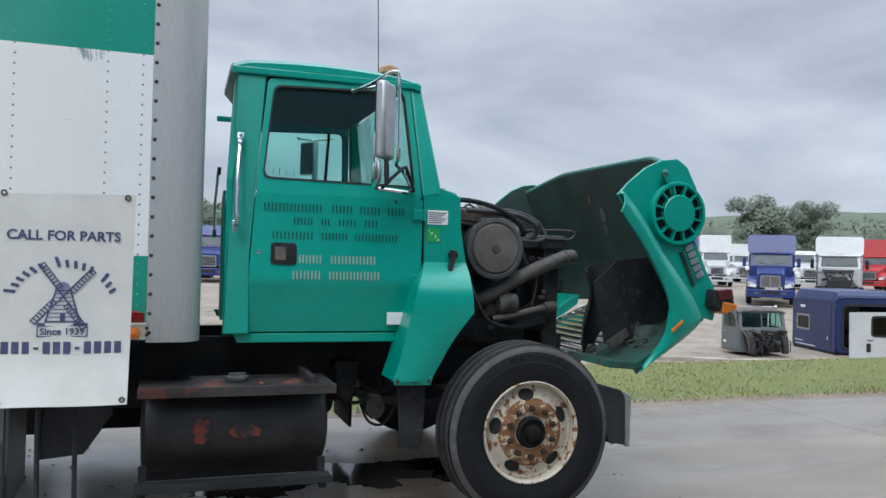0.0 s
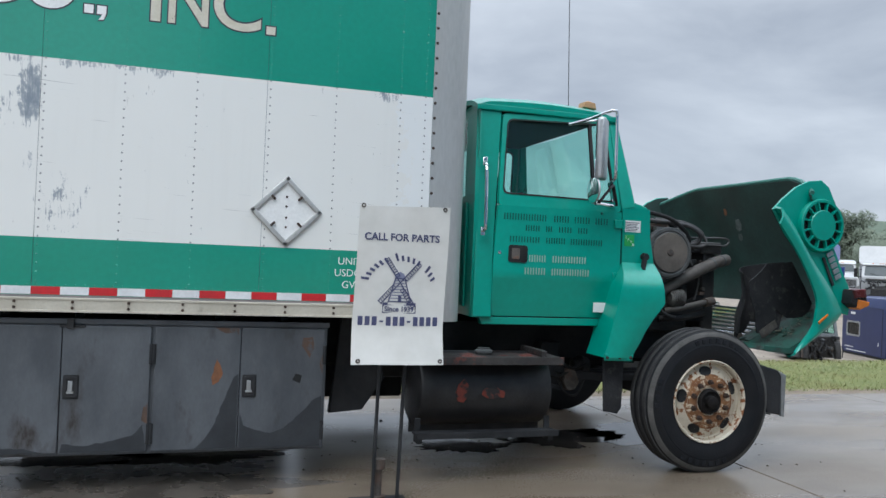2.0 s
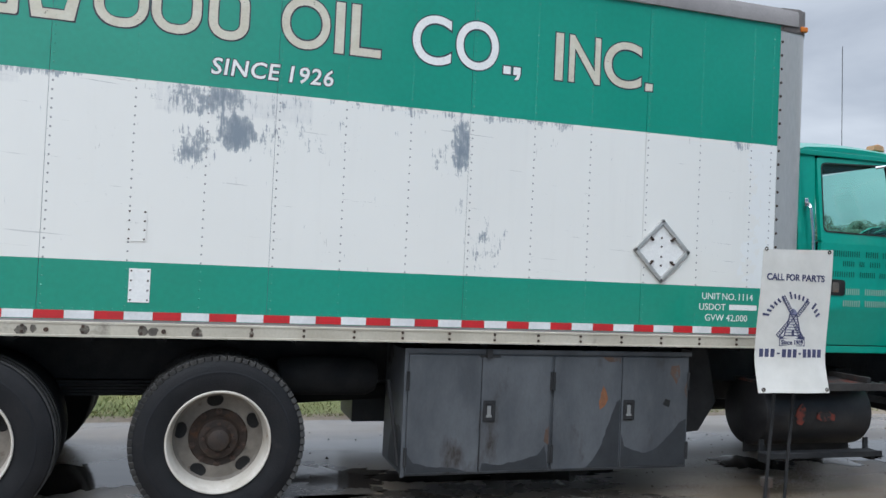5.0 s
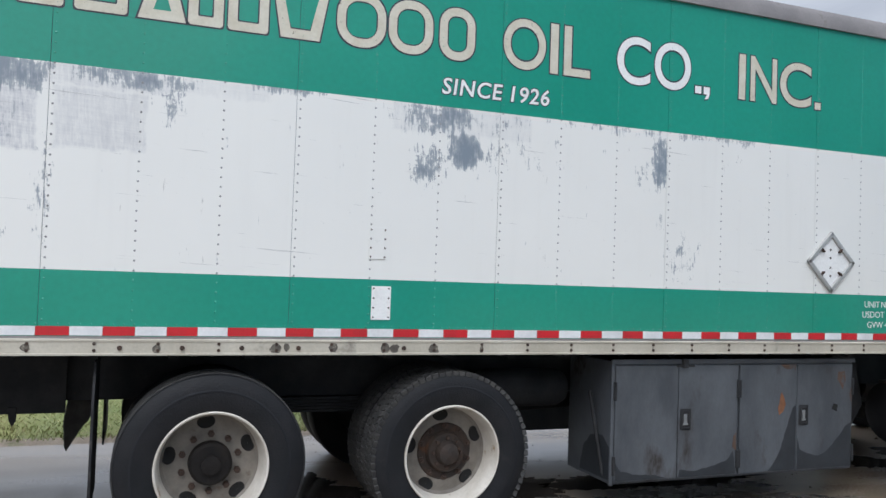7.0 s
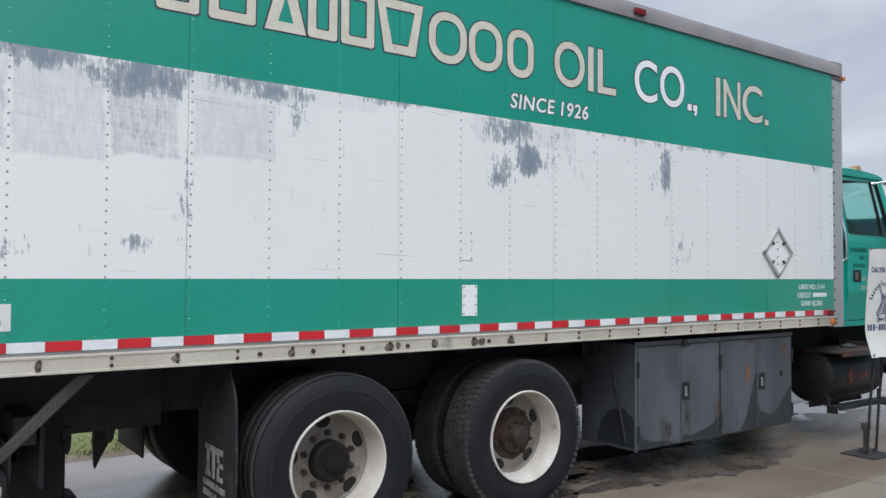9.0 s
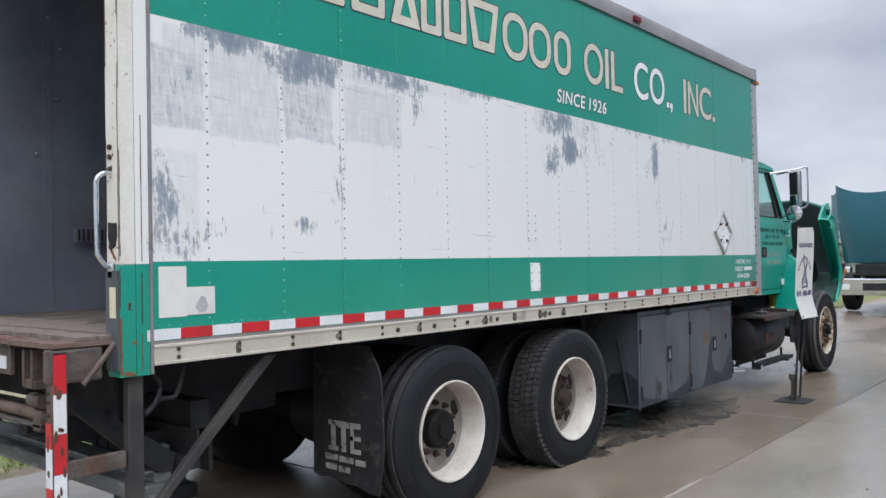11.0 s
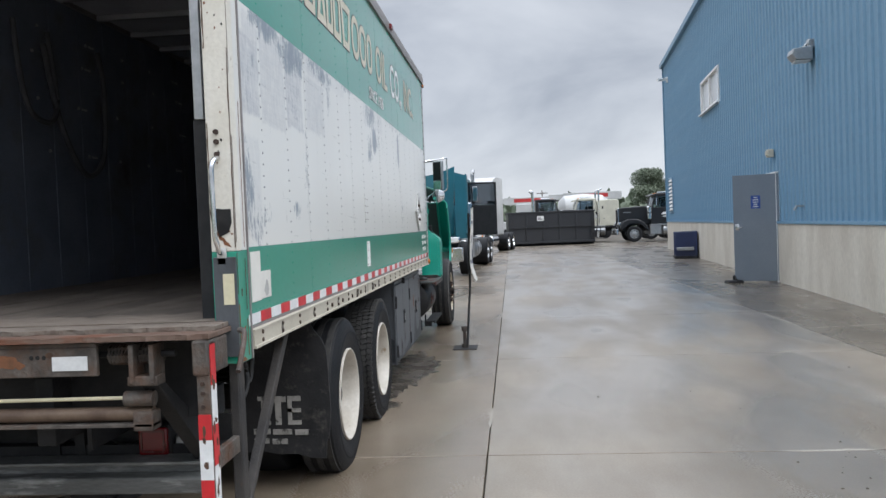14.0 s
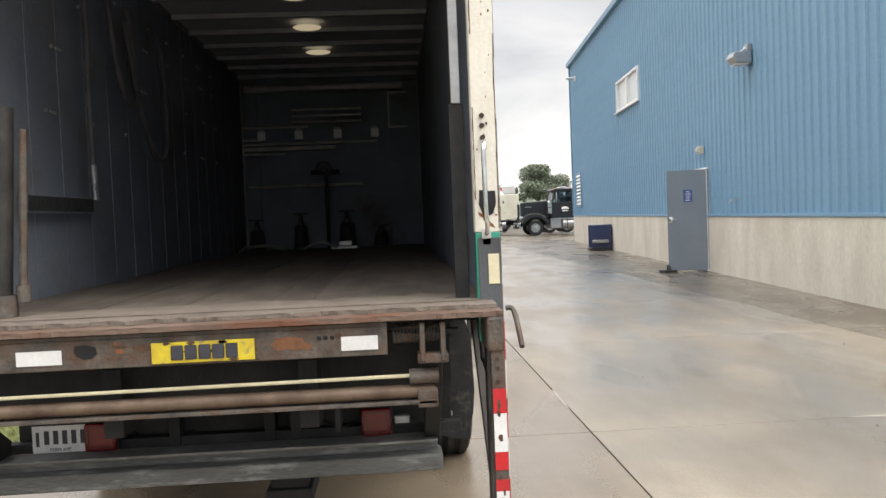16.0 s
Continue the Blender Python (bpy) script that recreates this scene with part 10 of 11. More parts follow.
    if sleeper:
        sl = part("sleeper", prism(B(), [(2.80, 1.1), (2.80 + sleeper, 1.1), (2.80 + sleeper, roof - 0.1), (2.7 + sleeper, roof), (2.9, roof), (2.80, roof - 0.1)], "x", -1.12, 1.12, 0.05), P, t, **L)
        for s in (-1, 1):
            ring = B()
            bx(ring, s * 1.125 - 0.008, s * 1.125 + 0.008, 3.0, 3.5, 1.3, 1.75, 0.006)
            part("locker_door", ring, P, sl, **L)
            part("locker_handle", bx(B(), s * 1.14 - 0.01, s * 1.14 + 0.01, 3.2, 3.28, 1.6, 1.64, 0.004), CHROME, sl, **L)
            part("vent", bx(B(), s * 1.125 - 0.008, s * 1.125 + 0.008, 3.1, 3.2, 2.3, 2.5), UNDER, sl, **L)
    if hood == "closed":
        hd = part("bonnet", prism(B(), [(-0.86, 1.0), (-0.88, 2.20), (-0.80, 2.26), (1.14, 2.36), (1.14, 1.12)], "x", -0.58, 0.58, 0.07), P, t, **L)
        gr = part("grille", bx(B(), -0.50, 0.50, -0.94, -0.87, 0.95, 2.24, 0.02), CHROME, hd, **L)
        for k in range(9):
            part("grille_slot", bx(B(), -0.44 + 0.1 * k, -0.39 + 0.1 * k, -0.948, -0.938, 1.05, 2.13), BLACK_HOLE, gr, **L)
        for s in (-1, 1):
            part("wing", prism(B(), [(-0.86, 0.85), (-0.84, 1.12), (-0.68, 1.36), (-0.3, 1.50), (0.25, 1.48), (0.62, 1.30), (0.85, 1.0), (0.95, 0.72), (0.86, 0.70), (0.68, 0.98), (0.45, 1.20), (0.1, 1.30), (-0.25, 1.28), (-0.52, 1.12), (-0.68, 0.88), (-0.75, 0.80)], "x", min(s * 0.56, s * 1.22), max(s * 0.56, s * 1.22), 0.05), P, hd, **L)
            hl = part("headlamp", bx(B(), s * 0.85 - 0.17, s * 0.85 + 0.17, -1.00, -0.80, 1.10, 1.32, 0.05), CHROME, hd, **L)
            part("lens", bx(B(), s * 0.85 - 0.13, s * 0.85 + 0.13, -1.008, -0.998, 1.14, 1.28, 0.003), WHITE, hl, **L)
            part("badge_bar", bx(B(), s * 0.582 - 0.006, s * 0.582 + 0.006, -0.6, -0.1, 1.92, 1.96), STEEL, hd, **L)
    else:
        # tipped right forward: the top stands up, edges rolled back, wing panel behind the near edge
        rows = []
        for i in range(11):
            u = i / 10
            row = []
            for j in range(21):
                v = -1 + j / 10
                row.append((v * (1.02 - 0.10 * (1 - u)), -1.35 - 0.22 * u + 0.30 * abs(v) ** 4 - 0.10 * math.sin(math.pi * u), 1.28 + 1.74 * u + 0.27 * u * abs(v) ** 2.2))
            rows.append(row)
        hd = part("bonnet", sheet(B(), rows, (0, 0.04, 0)), P, t, "tipped bonnet", **L)
        for s in (-1, 1):
            rows = [[(s * (1.0 + 0.30 * w), -1.20 + 0.45 * w - 0.05 * math.sin(math.pi * u), 1.15 + (1.97 - 0.08 * w) * u) for w in (0, 0.3, 0.6, 0.85, 1.0)] for u in [k / 8 for k in range(9)]]
            part("wing", sheet(B(), rows, (0, 0.03, 0)), P, hd, **L)
            part("wing_edge", prism(B(), [(-0.80, 1.2), (-0.66, 1.7), (-0.55, 2.4), (-0.60, 3.02), (-0.74, 3.08), (-0.72, 2.4), (-0.80, 1.7), (-0.88, 1.3)], "x", s * 1.28 - 0.03, s * 1.28 + 0.03, 0.01), P, hd, **L)
            hl = part("headlamp", bx(B(), s * 0.90 - 0.22, s * 0.90 + 0.22, -1.36, -1.18, 1.02, 1.22, 0.06), CHROME, hd, **L)
            part("lens", bx(B(), s * 0.90 - 0.17, s * 0.90 + 0.17, -1.368, -1.358, 1.06, 1.18, 0.003), WHITE, hl, **L)
        part("grille_shell", bx(B(), -0.56, 0.56, -1.45, -1.30, 0.96, 1.26, 0.03), UNDER, hd, **L)
        part("engine", bx(bx(B(), -0.45, 0.45, -0.6, 1.0, 0.8, 1.9, 0.1), -0.55, 0.55, -0.95, -0.70, 0.75, 1.95, 0.03), GREASE, t, **L)
        for k in range(8):
            part("hose", tube(B(), [(0.4 - 0.1 * k, -0.5, 1.8), (0.5 - 0.12 * k, 0.0, 2.05), (0.3 - 0.06 * k, 0.7, 1.9)], 0.022, 6), BLACK, t, **L)
        for s in (-1, 1):
            for k in range(5):
                part("corrugated_hose", lathe(B(), [(0.10, -0.02), (0.125, 0.0), (0.10, 0.02)], (s * 0.95, 0.55 + 0.07 * k, 0.95), "y", 16), STEEL, t, **L)
    bmp = part("bumper", bx(B(), -1.2, 1.2, fb, fb + 0.14, 0.48, 0.90, 0.03), CHROME, t, **L)
    part("bumper_slot", bx(B(), -0.40, 0.40, fb - 0.006, fb + 0.004, 0.60, 0.78), UNDER, bmp, **L)
    for s in (-1, 1):
        part("fog_lamp", bx(B(), s * 0.80 - 0.10, s * 0.80 + 0.10, fb - 0.01, fb + 0.01, 0.62, 0.76, 0.01), WHITE, bmp, **L)
    if door_open:
        m = Matrix.Translation((doorside * 1.02, 1.40, 0)) @ Matrix.Rotation(radians(-doorside * 62), 4, "Z")
        bm = bx(bx(bx(bx(B(), -0.02, 0.02, 0, 1.05, 1.20, 2.18, 0.01), -0.02, 0.02, 0, 0.06, 2.18, 2.92), -0.02, 0.02, 0.99, 1.05, 2.18, 2.92), -0.02, 0.02, 0, 1.05, 2.88, 2.94)
        bmesh.ops.transform(bm, matrix=m, verts=bm.verts)
        d = part("open_door", bm, SEAT, t, "cab door hanging open, dark trim outwards", **L)
        for nm, bm, mt in (("door_trim", bx(B(), -0.035, 0.035, 0.03, 1.02, 1.23, 2.15, 0.004), SEAT), ("door_glass", bx(B(), -0.004, 0.004, 0.06, 0.99, 2.18, 2.88), GLASS_DK)):
            bmesh.ops.transform(bm, matrix=m, verts=bm.verts)
            part(nm, bm, mt, d, **L)
    return t


# the teal truck ahead in line, and the row beyond it
build_classic("road_tractor", "teal road tractor with its bonnet tipped open and door ajar", (14.25, 5.84, 0), -94, TEAL, hood="open", door_open=True, length=7.9)
build_semi("road_tractor", "white high-roof sleeper tractor in the line", (30.3, 5.70, 0), -102, WHT, sleeper=4.0, roof=4.05, tractor_len=7.05)
build_classic("road_tractor", "black bonneted tractor parked across the yard", (43.1, -4.6, 0), -180, BLK, sleeper=0.0, length=8.0, mark=True)
build_classic("road_tractor", "cream sleeper tractor parked across the yard", (48.2, -0.05, 0), -180, CRM, sleeper=1.5, roof=2.95, length=8.4, stacks=True)
build_classic("road_tractor", "black road tractor parked behind the skip", (46.2, -1.15, 0), 0, BLK, sleeper=0.0, length=7.6)


def build_skip():
    s = thing("roll_off_skip", "black steel roll-off skip with ribbed sides", "skip", (41.8, 0.65, 0), 4)
    P = paint("skip_black", (0.022, 0.023, 0.027), 0.5)
    a, c, h = -2.75, 2.85, 2.20
    for name, q in (("long_side", (0, 0.06, a, c)), ("long_side", (2.34, 2.4, a, c)), ("end_wall", (0.06, 2.34, a, a + 0.06)), ("end_wall", (0.06, 2.34, c - 0.06, c))):
        part(name, bx(B(), *q, 0.2, h - 0.06, 0.01), P, s, local=True)
    part("skip_floor", bx(B(), 0, 2.4, a, c, 0.15, 0.21), P, s, local=True)
    for x in (-0.05, 2.30):
        part("top_rail", bx(B(), x, x + 0.15, a - 0.05, c + 0.05, h - 0.09, h + 0.03, 0.02), P, s, local=True)
    part("mid_rail", bx(B(), -0.075, 0.0, a, c, 1.16, 1.25, 0.01), P, s, local=True)
    part("low_rail", bx(B(), -0.085, 0.0, a, c, 0.16, 0.30, 0.01), P, s, local=True)
    for k in range(6):
        y = a + 0.08 + (c - a - 0.26) * k / 5
        part("rib", bx(B(), -0.06, 0.0, y, y + 0.1, 0.30, h - 0.1, 0.01), P, s, local=True)
    for x in (0.4, 1.85):
        part("skid", bx(B(), x, x + 0.15, a, c, 0.0, 0.16), UNDER, s, local=True)
    # crumpled sheet scraps hanging out at one end
    rng = random.Random(8)
    for k in range(7):
        y, z = -2.83 + rng.uniform(-0.12, 0.25), rng.uniform(0.45, 1.9)
        w, h = rng.uniform(0.08, 0.22), rng.uniform(0.12, 0.45)
        ring = [(y + w * math.cos(i * 0.9) * rng.uniform(0.5, 1.2), z + h * math.sin(i * 0.9) * rng.uniform(0.5, 1.2)) for i in range(7)]
        part("sheet_scrap", prism(B(), ring, "x", -0.16 - 0.02 * k, -0.155 - 0.02 * k), (UNDER, ALU, UNDER, FLAP)[k % 4], s, local=True)
    part("notice", bx(B(), -0.07, -0.062, 0.55, 0.98, 1.62, 1.93), WHITE, s, local=True)
    for a, c, z in ((0.72, 0.95, 1.78), (0.62, 0.9, 1.70)):
        part("text_bar", bx(B(), -0.074, -0.0705, a, c, z, z + 0.05), INK, s, local=True)


build_skip()


def build_tank_trailer():
    P = paint("white", (0.58, 0.585, 0.58))
    t = thing("tank_trailer", "white tank trailer behind the parked trucks", "trailer", (57.0, -2.7, 0), 96)
    part("tank", lathe(B(), [(0.001, -2.1), (0.6, -2.0), (1.0, -1.6), (1.12, 0), (1.0, 1.6), (0.6, 2.0), (0.001, 2.1)], (0, 0, 2.62), "x", 32), P, t, local=True)
    part("chassis", bx(B(), -2.4, 2.4, -0.5, 0.5, 0.9, 1.25, 0.02), UNDER, t, local=True)
    for x in (-1.6, -0.4, 1.4):
        for s in (-1, 1):
            part("wheel", lathe(B(), [(0.001, 0), (0.3, 0.0), (0.5, 0.02), (0.51, 0.2), (0.4, 0.26), (0.001, 0.26)], (x, s * 1.0 - 0.13, 0.51), "y", 24), TYRE, t, local=True)


build_tank_trailer()


def build_crane():
    P, R = paint("white", (0.58, 0.585, 0.58)), paint("red", (0.42, 0.03, 0.03))
    for k, (x, y, z, n) in enumerate(((74, -5.2, 4.1, 6), (79, 1.5, 4.0, 5))):
        c = thing("truck_crane", "white boom crane with red markings, boom lowered", "crane", (x, y, 0), 88)
        part("boom", bx(bx(B(), -n / 2, n / 2, -0.35, 0.35, z - 0.45, z + 0.35, 0.03), n / 2 - 0.3, n / 2 + 1.5, -0.25, 0.25, z - 0.3, z + 0.25, 0.03), P, c, local=True)
        part("marking", bx(B(), -1.6, 1.4, 0.352, 0.36, z - 0.2, z + 0.2), R, c, local=True)
        part("carrier", bx(bx(B(), -4, 4.5, -1.2, 1.2, 0.8, 1.7, 0.1), 3.2, 4.6, -1.2, 1.2, 1.7, 3.0, 0.1), P, c, local=True)
        part("turret", bx(B(), -1.5, 1.2, -1.0, 1.0, 1.7, z - 0.4, 0.1), P, c, local=True)
        for wx in (-3.2, -1.9, 2.4, 3.6):
            for s in (-1, 1):
                part("wheel", lathe(B(), [(0.001, 0), (0.5, 0.02), (0.55, 0.15), (0.5, 0.28), (0.001, 0.3)], (wx, s * 1.05 - 0.15, 0.55), "y", 20), TYRE, c, local=True)


build_crane()


ROOF_DULL = surf("weathered_cab_roof", (0.06, 0.055, 0.05), (0.12, 0.105, 0.095), 5, (0.6, 0.85), spot=(0.13, 0.07, 0.045), spot_at=(0.58, 0.70))


def build_loose_cab():
    P = paint("primer_grey", (0.125, 0.135, 0.140), 0.5)
    x, y, z = yard(1355, 25.2)
    c = thing("scrap_cab", "grey wrecked truck cab without bonnet on gravel", "truck cab", (x, y, z), -10)
    c.scale = (0.84, 0.84, 0.90)
    L = dict(local=True)
    body = part("shell", bx(bx(B(), -0.96, 0.96, 0.10, 1.42, 0.12, 0.94, 0.05), -0.94, 0.94, 1.30, 1.42, 0.94, 1.56, 0.03), P, c, **L)
    lean = Matrix(((1, 0, 0, 0), (0, 1, 0.22, -0.10), (0, 0, 1, 0), (0, 0, 0, 1)))
    ring_plate(bm := B(), round_poly([(-0.95, 0.90), (0.95, 0.90), (0.90, 1.58), (-0.90, 1.58)], 0.06), round_poly([(-0.83, 1.0), (0.83, 1.0), (0.79, 1.50), (-0.79, 1.50)], 0.09), -0.02, 0.05)
    bmesh.ops.transform(bm, matrix=lean, verts=bm.verts)
    fr = part("screen_frame", bm, P, body, **L)
    for a, b in ((-0.84, -0.02), (0.02, 0.84)):
        bm = bx(B(), a, b, 0.012, 0.018, 0.98, 1.52)
        bmesh.ops.transform(bm, matrix=lean, verts=bm.verts)
        part("windscreen", bm, GLASS, fr, **L)
    bm = bx(B(), -0.018, 0.018, 0.0, 0.03, 0.98, 1.52, 0.005)
    bmesh.ops.transform(bm, matrix=lean, verts=bm.verts)
    part("screen_bar", bm, P, fr, **L)
    turn = Matrix.Rotation(radians(90), 4, "Z")
    for s in (-1, 1):
        ring_plate(bm := B(), round_poly([(0.16, 0.22), (1.24, 0.22), (1.24, 1.55), (0.32, 1.55), (0.16, 0.95)], 0.05), round_poly([(0.30, 1.0), (1.16, 1.0), (1.16, 1.48), (0.42, 1.48), (0.31, 1.20)], 0.05), -0.02, 0.02)
        bmesh.ops.transform(bm, matrix=Matrix.Translation((s * 0.965, 0, 0)) @ turn, verts=bm.verts)
        dr = part("cab_door", bm, P, c, "dented grey door", **L)
        part("door_glass", bx(B(), s * 0.955 - 0.004, s * 0.955 + 0.004, 0.29, 1.17, 0.98, 1.49), GLASS, dr, **L)
        part("vent_bar", bx(B(), s * 0.965 - 0.012, s * 0.965 + 0.012, 0.80, 0.83, 0.99, 1.49), UNDER, dr, **L)
        part("door_handle", bx(B(), s * 0.995 - 0.010, s * 0.995 + 0.010, 1.02, 1.16, 0.80, 0.83, 0.004), STEEL, dr, **L)
        part("door_hinge", bx(B(), s * 0.99 - 0.014, s * 0.99 + 0.014, 0.16, 0.22, 0.44, 0.54, 0.004), P, dr, **L)
        # bent tube of the wheel arch
        part("wheel_arch", tube(B(), [(s * 0.90, 0.10, 0.90), (s * 0.86, -0.06, 0.84), (s * 0.80, -0.24, 0.66), (s * 0.78, -0.32, 0.42), (s * 0.78, -0.34, 0.15)], 0.035, 10), RUSTY_STEEL, c, **L)
        part("arch_liner", prism(B(), [(0.08, 0.90), (-0.10, 0.86), (-0.30, 0.70), (-0.40, 0.45), (-0.42, 0.15), (-0.30, 0.12), (-0.20, 0.45), (0.0, 0.62), (0.08, 0.64)], "x", min(s * 0.56, s * 0.78), max(s * 0.56, s * 0.78), 0.01), GREASE, c, **L)
    part("decal", bx(B(), -0.995, -0.986, 0.98, 1.16, 0.40, 0.48), WHITE, c, **L)
    rows = [[(xx, yy, 1.57 + 0.075 * (1 - (abs(xx) / 0.96) ** 4) - (0.05 if i in (0, 6) else 0)) for xx in [-0.96 + 0.16 * j for j in range(13)]] for i, yy in enumerate((0.16, 0.24, 0.5, 0.8, 1.1, 1.36, 1.44))]
    rf = part("roof_skin", sheet(B(), rows, (0, 0, -0.04)), ROOF_DULL, c, "dull rust-flecked roof", **L)
    part("roof_horn", cyl(cyl(B(), (0.10, 0.40, 1.70), (0.62, 0.34, 1.71), 0.022, 10, 0.03), (0.60, 0.34, 1.71), (0.68, 0.32, 1.71), 0.06, 14, 0.07), STEEL, rf, "bright air horn", **L)
    part("horn_foot", bx(bx(B(), 0.16, 0.20, 0.37, 0.42, 1.62, 1.70), 0.52, 0.56, 0.34, 0.39, 1.62, 1.70), STEEL, rf, **L)
    part("seat_back", bx(bx(B(), -0.80, -0.20, 1.0, 1.18, 0.70, 1.28, 0.05), 0.15, 0.75, 1.0, 1.18, 0.70, 1.28, 0.05), SEAT, c, **L)
    lathe(bm := B(), [(0.21, -0.012), (0.222, 0), (0.21, 0.012), (0.198, 0)], (0, 0, 0), "z", 24, closed=True)
    bmesh.ops.transform(bm, matrix=pose(0.42, 0.38, 1.06, 40, 0, 0), verts=bm.verts)
    sw = part("steering_wheel", bm, BLACK, c, **L)
    part("wheel_spoke", cyl(B(), (0.22, 0.38, 1.06), (0.62, 0.38, 1.06), 0.012, 6), BLACK, sw, **L)
    # torn firewall with what is left of the engine's fittings
    fw = part("firewall", bx(B(), -0.62, 0.66, -0.06, 0.10, 0.14, 0.90, 0.03), GREASE, c, "oily torn firewall", **L)
    rng = random.Random(4)
    for k in range(34):
        px, pz, h = rng.uniform(-0.6, 0.7), rng.uniform(0.12, 0.86), rng.uniform(0.03, 0.13)
        part("torn_fitting", bx(B(), px, px + h * rng.uniform(0.6, 1.8), rng.uniform(-0.34, -0.10), -0.04, pz, pz + h, 0.008), rng.choice((GREASE, UNDER, UNDER, RUSTY_STEEL, P)), fw, **L)
    for k in range(18):
        p = (rng.uniform(-0.7, 0.8), -0.15, rng.uniform(0.3, 0.92))
        part("torn_wire", tube(B(), [p, (p[0] + rng.uniform(-0.2, 0.2), -0.32, p[2] + rng.uniform(-0.1, 0.08)), (p[0] + rng.uniform(-0.3, 0.3), rng.uniform(-0.5, -0.3), p[2] - rng.uniform(0.15, 0.5))], rng.choice((0.010, 0.018, 0.025)), 6), BLACK, fw, **L)


build_loose_cab()


def build_loose_sleeper():
    P = paint("deep_blue", (0.010, 0.022, 0.098), 0.3)
    # own axes: x across the open front, y along the side wall away from the near corner
    c = thing("scrap_sleeper", "dark blue sleeper cab shell resting on gravel", "truck cab", (20.43, 20.40, ground_z(20.43, 20.4)), -15.4)
    L = dict(local=True)
    turn = Matrix.Rotation(radians(90), 4, "Z")
    ring_plate(bm := B(), round_poly([(0.0, 0.10), (2.75, 0.10), (2.75, 1.78), (0.0, 1.78)], 0.04), round_poly([(1.62, 0.72), (2.42, 0.72), (2.42, 1.18), (1.62, 1.18)], 0.08), -0.02, 0.02)
    bmesh.ops.transform(bm, matrix=Matrix.Translation((0.0, 0, 0)) @ turn, verts=bm.verts)
    wl = part("side_wall", bm, P, c, **L)
    ring_plate(bm := B(), round_poly([(1.58, 0.68), (2.46, 0.68), (2.46, 1.22), (1.58, 1.22)], 0.10), round_poly([(1.64, 0.74), (2.40, 0.74), (2.40, 1.16), (1.64, 1.16)], 0.07), -0.028, 0.028)
    bmesh.ops.transform(bm, matrix=turn, verts=bm.verts)
    part("window_rim", bm, STEEL, wl, **L)
    part("side_window", bx(B(), -0.004, 0.004, 1.60, 2.44, 0.70, 1.20), GLASS_DK, wl, **L)
    part("unit_number_bar", bx(B(), -0.028, -0.0205, 1.90, 2.20, 1.46, 1.54), WHITE, wl, **L)
    part("marker", bx(B(), -0.030, -0.0205, 0.42, 0.47, 0.46, 0.58, 0.004), WHITE_TAPE, wl, **L)
    for k, (a, b) in enumerate(((2.0, 2.55), (1.2, 2.45))):
        part("lettering_bar", bx(B(), -0.026, -0.0205, a, b, 0.28 - 0.12 * k, 0.31 - 0.12 * k), WHITE_TAPE, wl, **L)
    part("corner_seam", bx(B(), -0.026, -0.0205, 0.22, 0.24, 0.14, 1.76), UNDER, wl, **L)
    part("far_wall", bx(B(), 2.36, 2.40, 0.0, 2.75, 0.10, 1.78, 0.01), P, c, **L)
    part("back_wall", bx(B(), 0.03, 2.35, 2.70, 2.74, 0.10, 1.78, 0.01), P, c, **L)
    # roof: a shallow pressed skin, its shoulders rolled over into the walls
    rows = []
    for i in range(15):
        yy = -0.06 + 2.84 * i / 14
        row = []
        for j in range(21):
            a = -1 + 2 * j / 20
            e = max(0.0, (abs(a) - 0.80) / 0.20)
            f = max(0.0, (0.30 - yy) / 0.36, (yy - 2.46) / 0.32)
            row.append((1.19 + 1.225 * a, yy, 2.12 - 0.36 * (1 - math.sqrt(max(0.0, 1 - e * e))) - 0.22 * (1 - math.sqrt(max(0.0, 1 - min(1, f) ** 2))) - 0.10 * max(0.0, 1 - abs(a) * 1.15) ** 0.5 * (1 if 0.5 < yy < 2.3 else 0.0)))
        rows.append(row)
    part("roof", sheet(B(), rows, (0, 0, -0.03)), P, c, **L)
    ring_plate(bm := B(), round_poly([(0.0, 0.08), (2.40, 0.08), (2.40, 1.95), (0.0, 1.95)], 0.22), round_poly([(0.20, 0.20), (2.20, 0.20), (2.20, 1.66), (0.20, 1.66)], 0.22), -0.03, 0.03)
    rim = part("front_rim", bm, P, c, **L)
    ring_plate(bm := B(), round_poly([(0.17, 0.17), (2.23, 0.17), (2.23, 1.69), (0.17, 1.69)], 0.24), round_poly([(0.25, 0.25), (2.15, 0.25), (2.15, 1.61), (0.25, 1.61)], 0.20), -0.045, 0.05)
    part("rubber_seal", bm, UNDER, rim, **L)
    part("inner_lining", bx(bx(B(), 0.04, 2.34, 2.60, 2.66, 0.2, 1.7), 0.03, 0.06, 0.1, 2.6, 0.2, 1.7), CURTAIN, c, "pale grey cab lining", **L)
    part("bunk", bx(B(), 0.10, 2.30, 1.5, 2.58, 0.20, 0.62, 0.05), SEAT, c, **L)
    part("skid", bx(B(), 0.0, 2.40, 0.05, 2.70, 0.0, 0.10), UNDER, c, **L)
    x, y, z = yard(1552, 24.2)
    d = thing("scrap_door", "loose white truck door standing on gravel", "truck door", (x, y, z), -28)
    W = paint("white", (0.58, 0.585, 0.58))
    ring_plate(bm := B(), round_poly([(-0.72, 0.0), (-0.74, 1.50), (0.85, 1.56), (0.85, 0.0)], 0.06), round_poly([(-0.10, 0.82), (-0.10, 1.38), (0.62, 1.40), (0.62, 0.82)], 0.10), -0.04, 0.04)
    sh = part("shell", bm, W, d, **L)
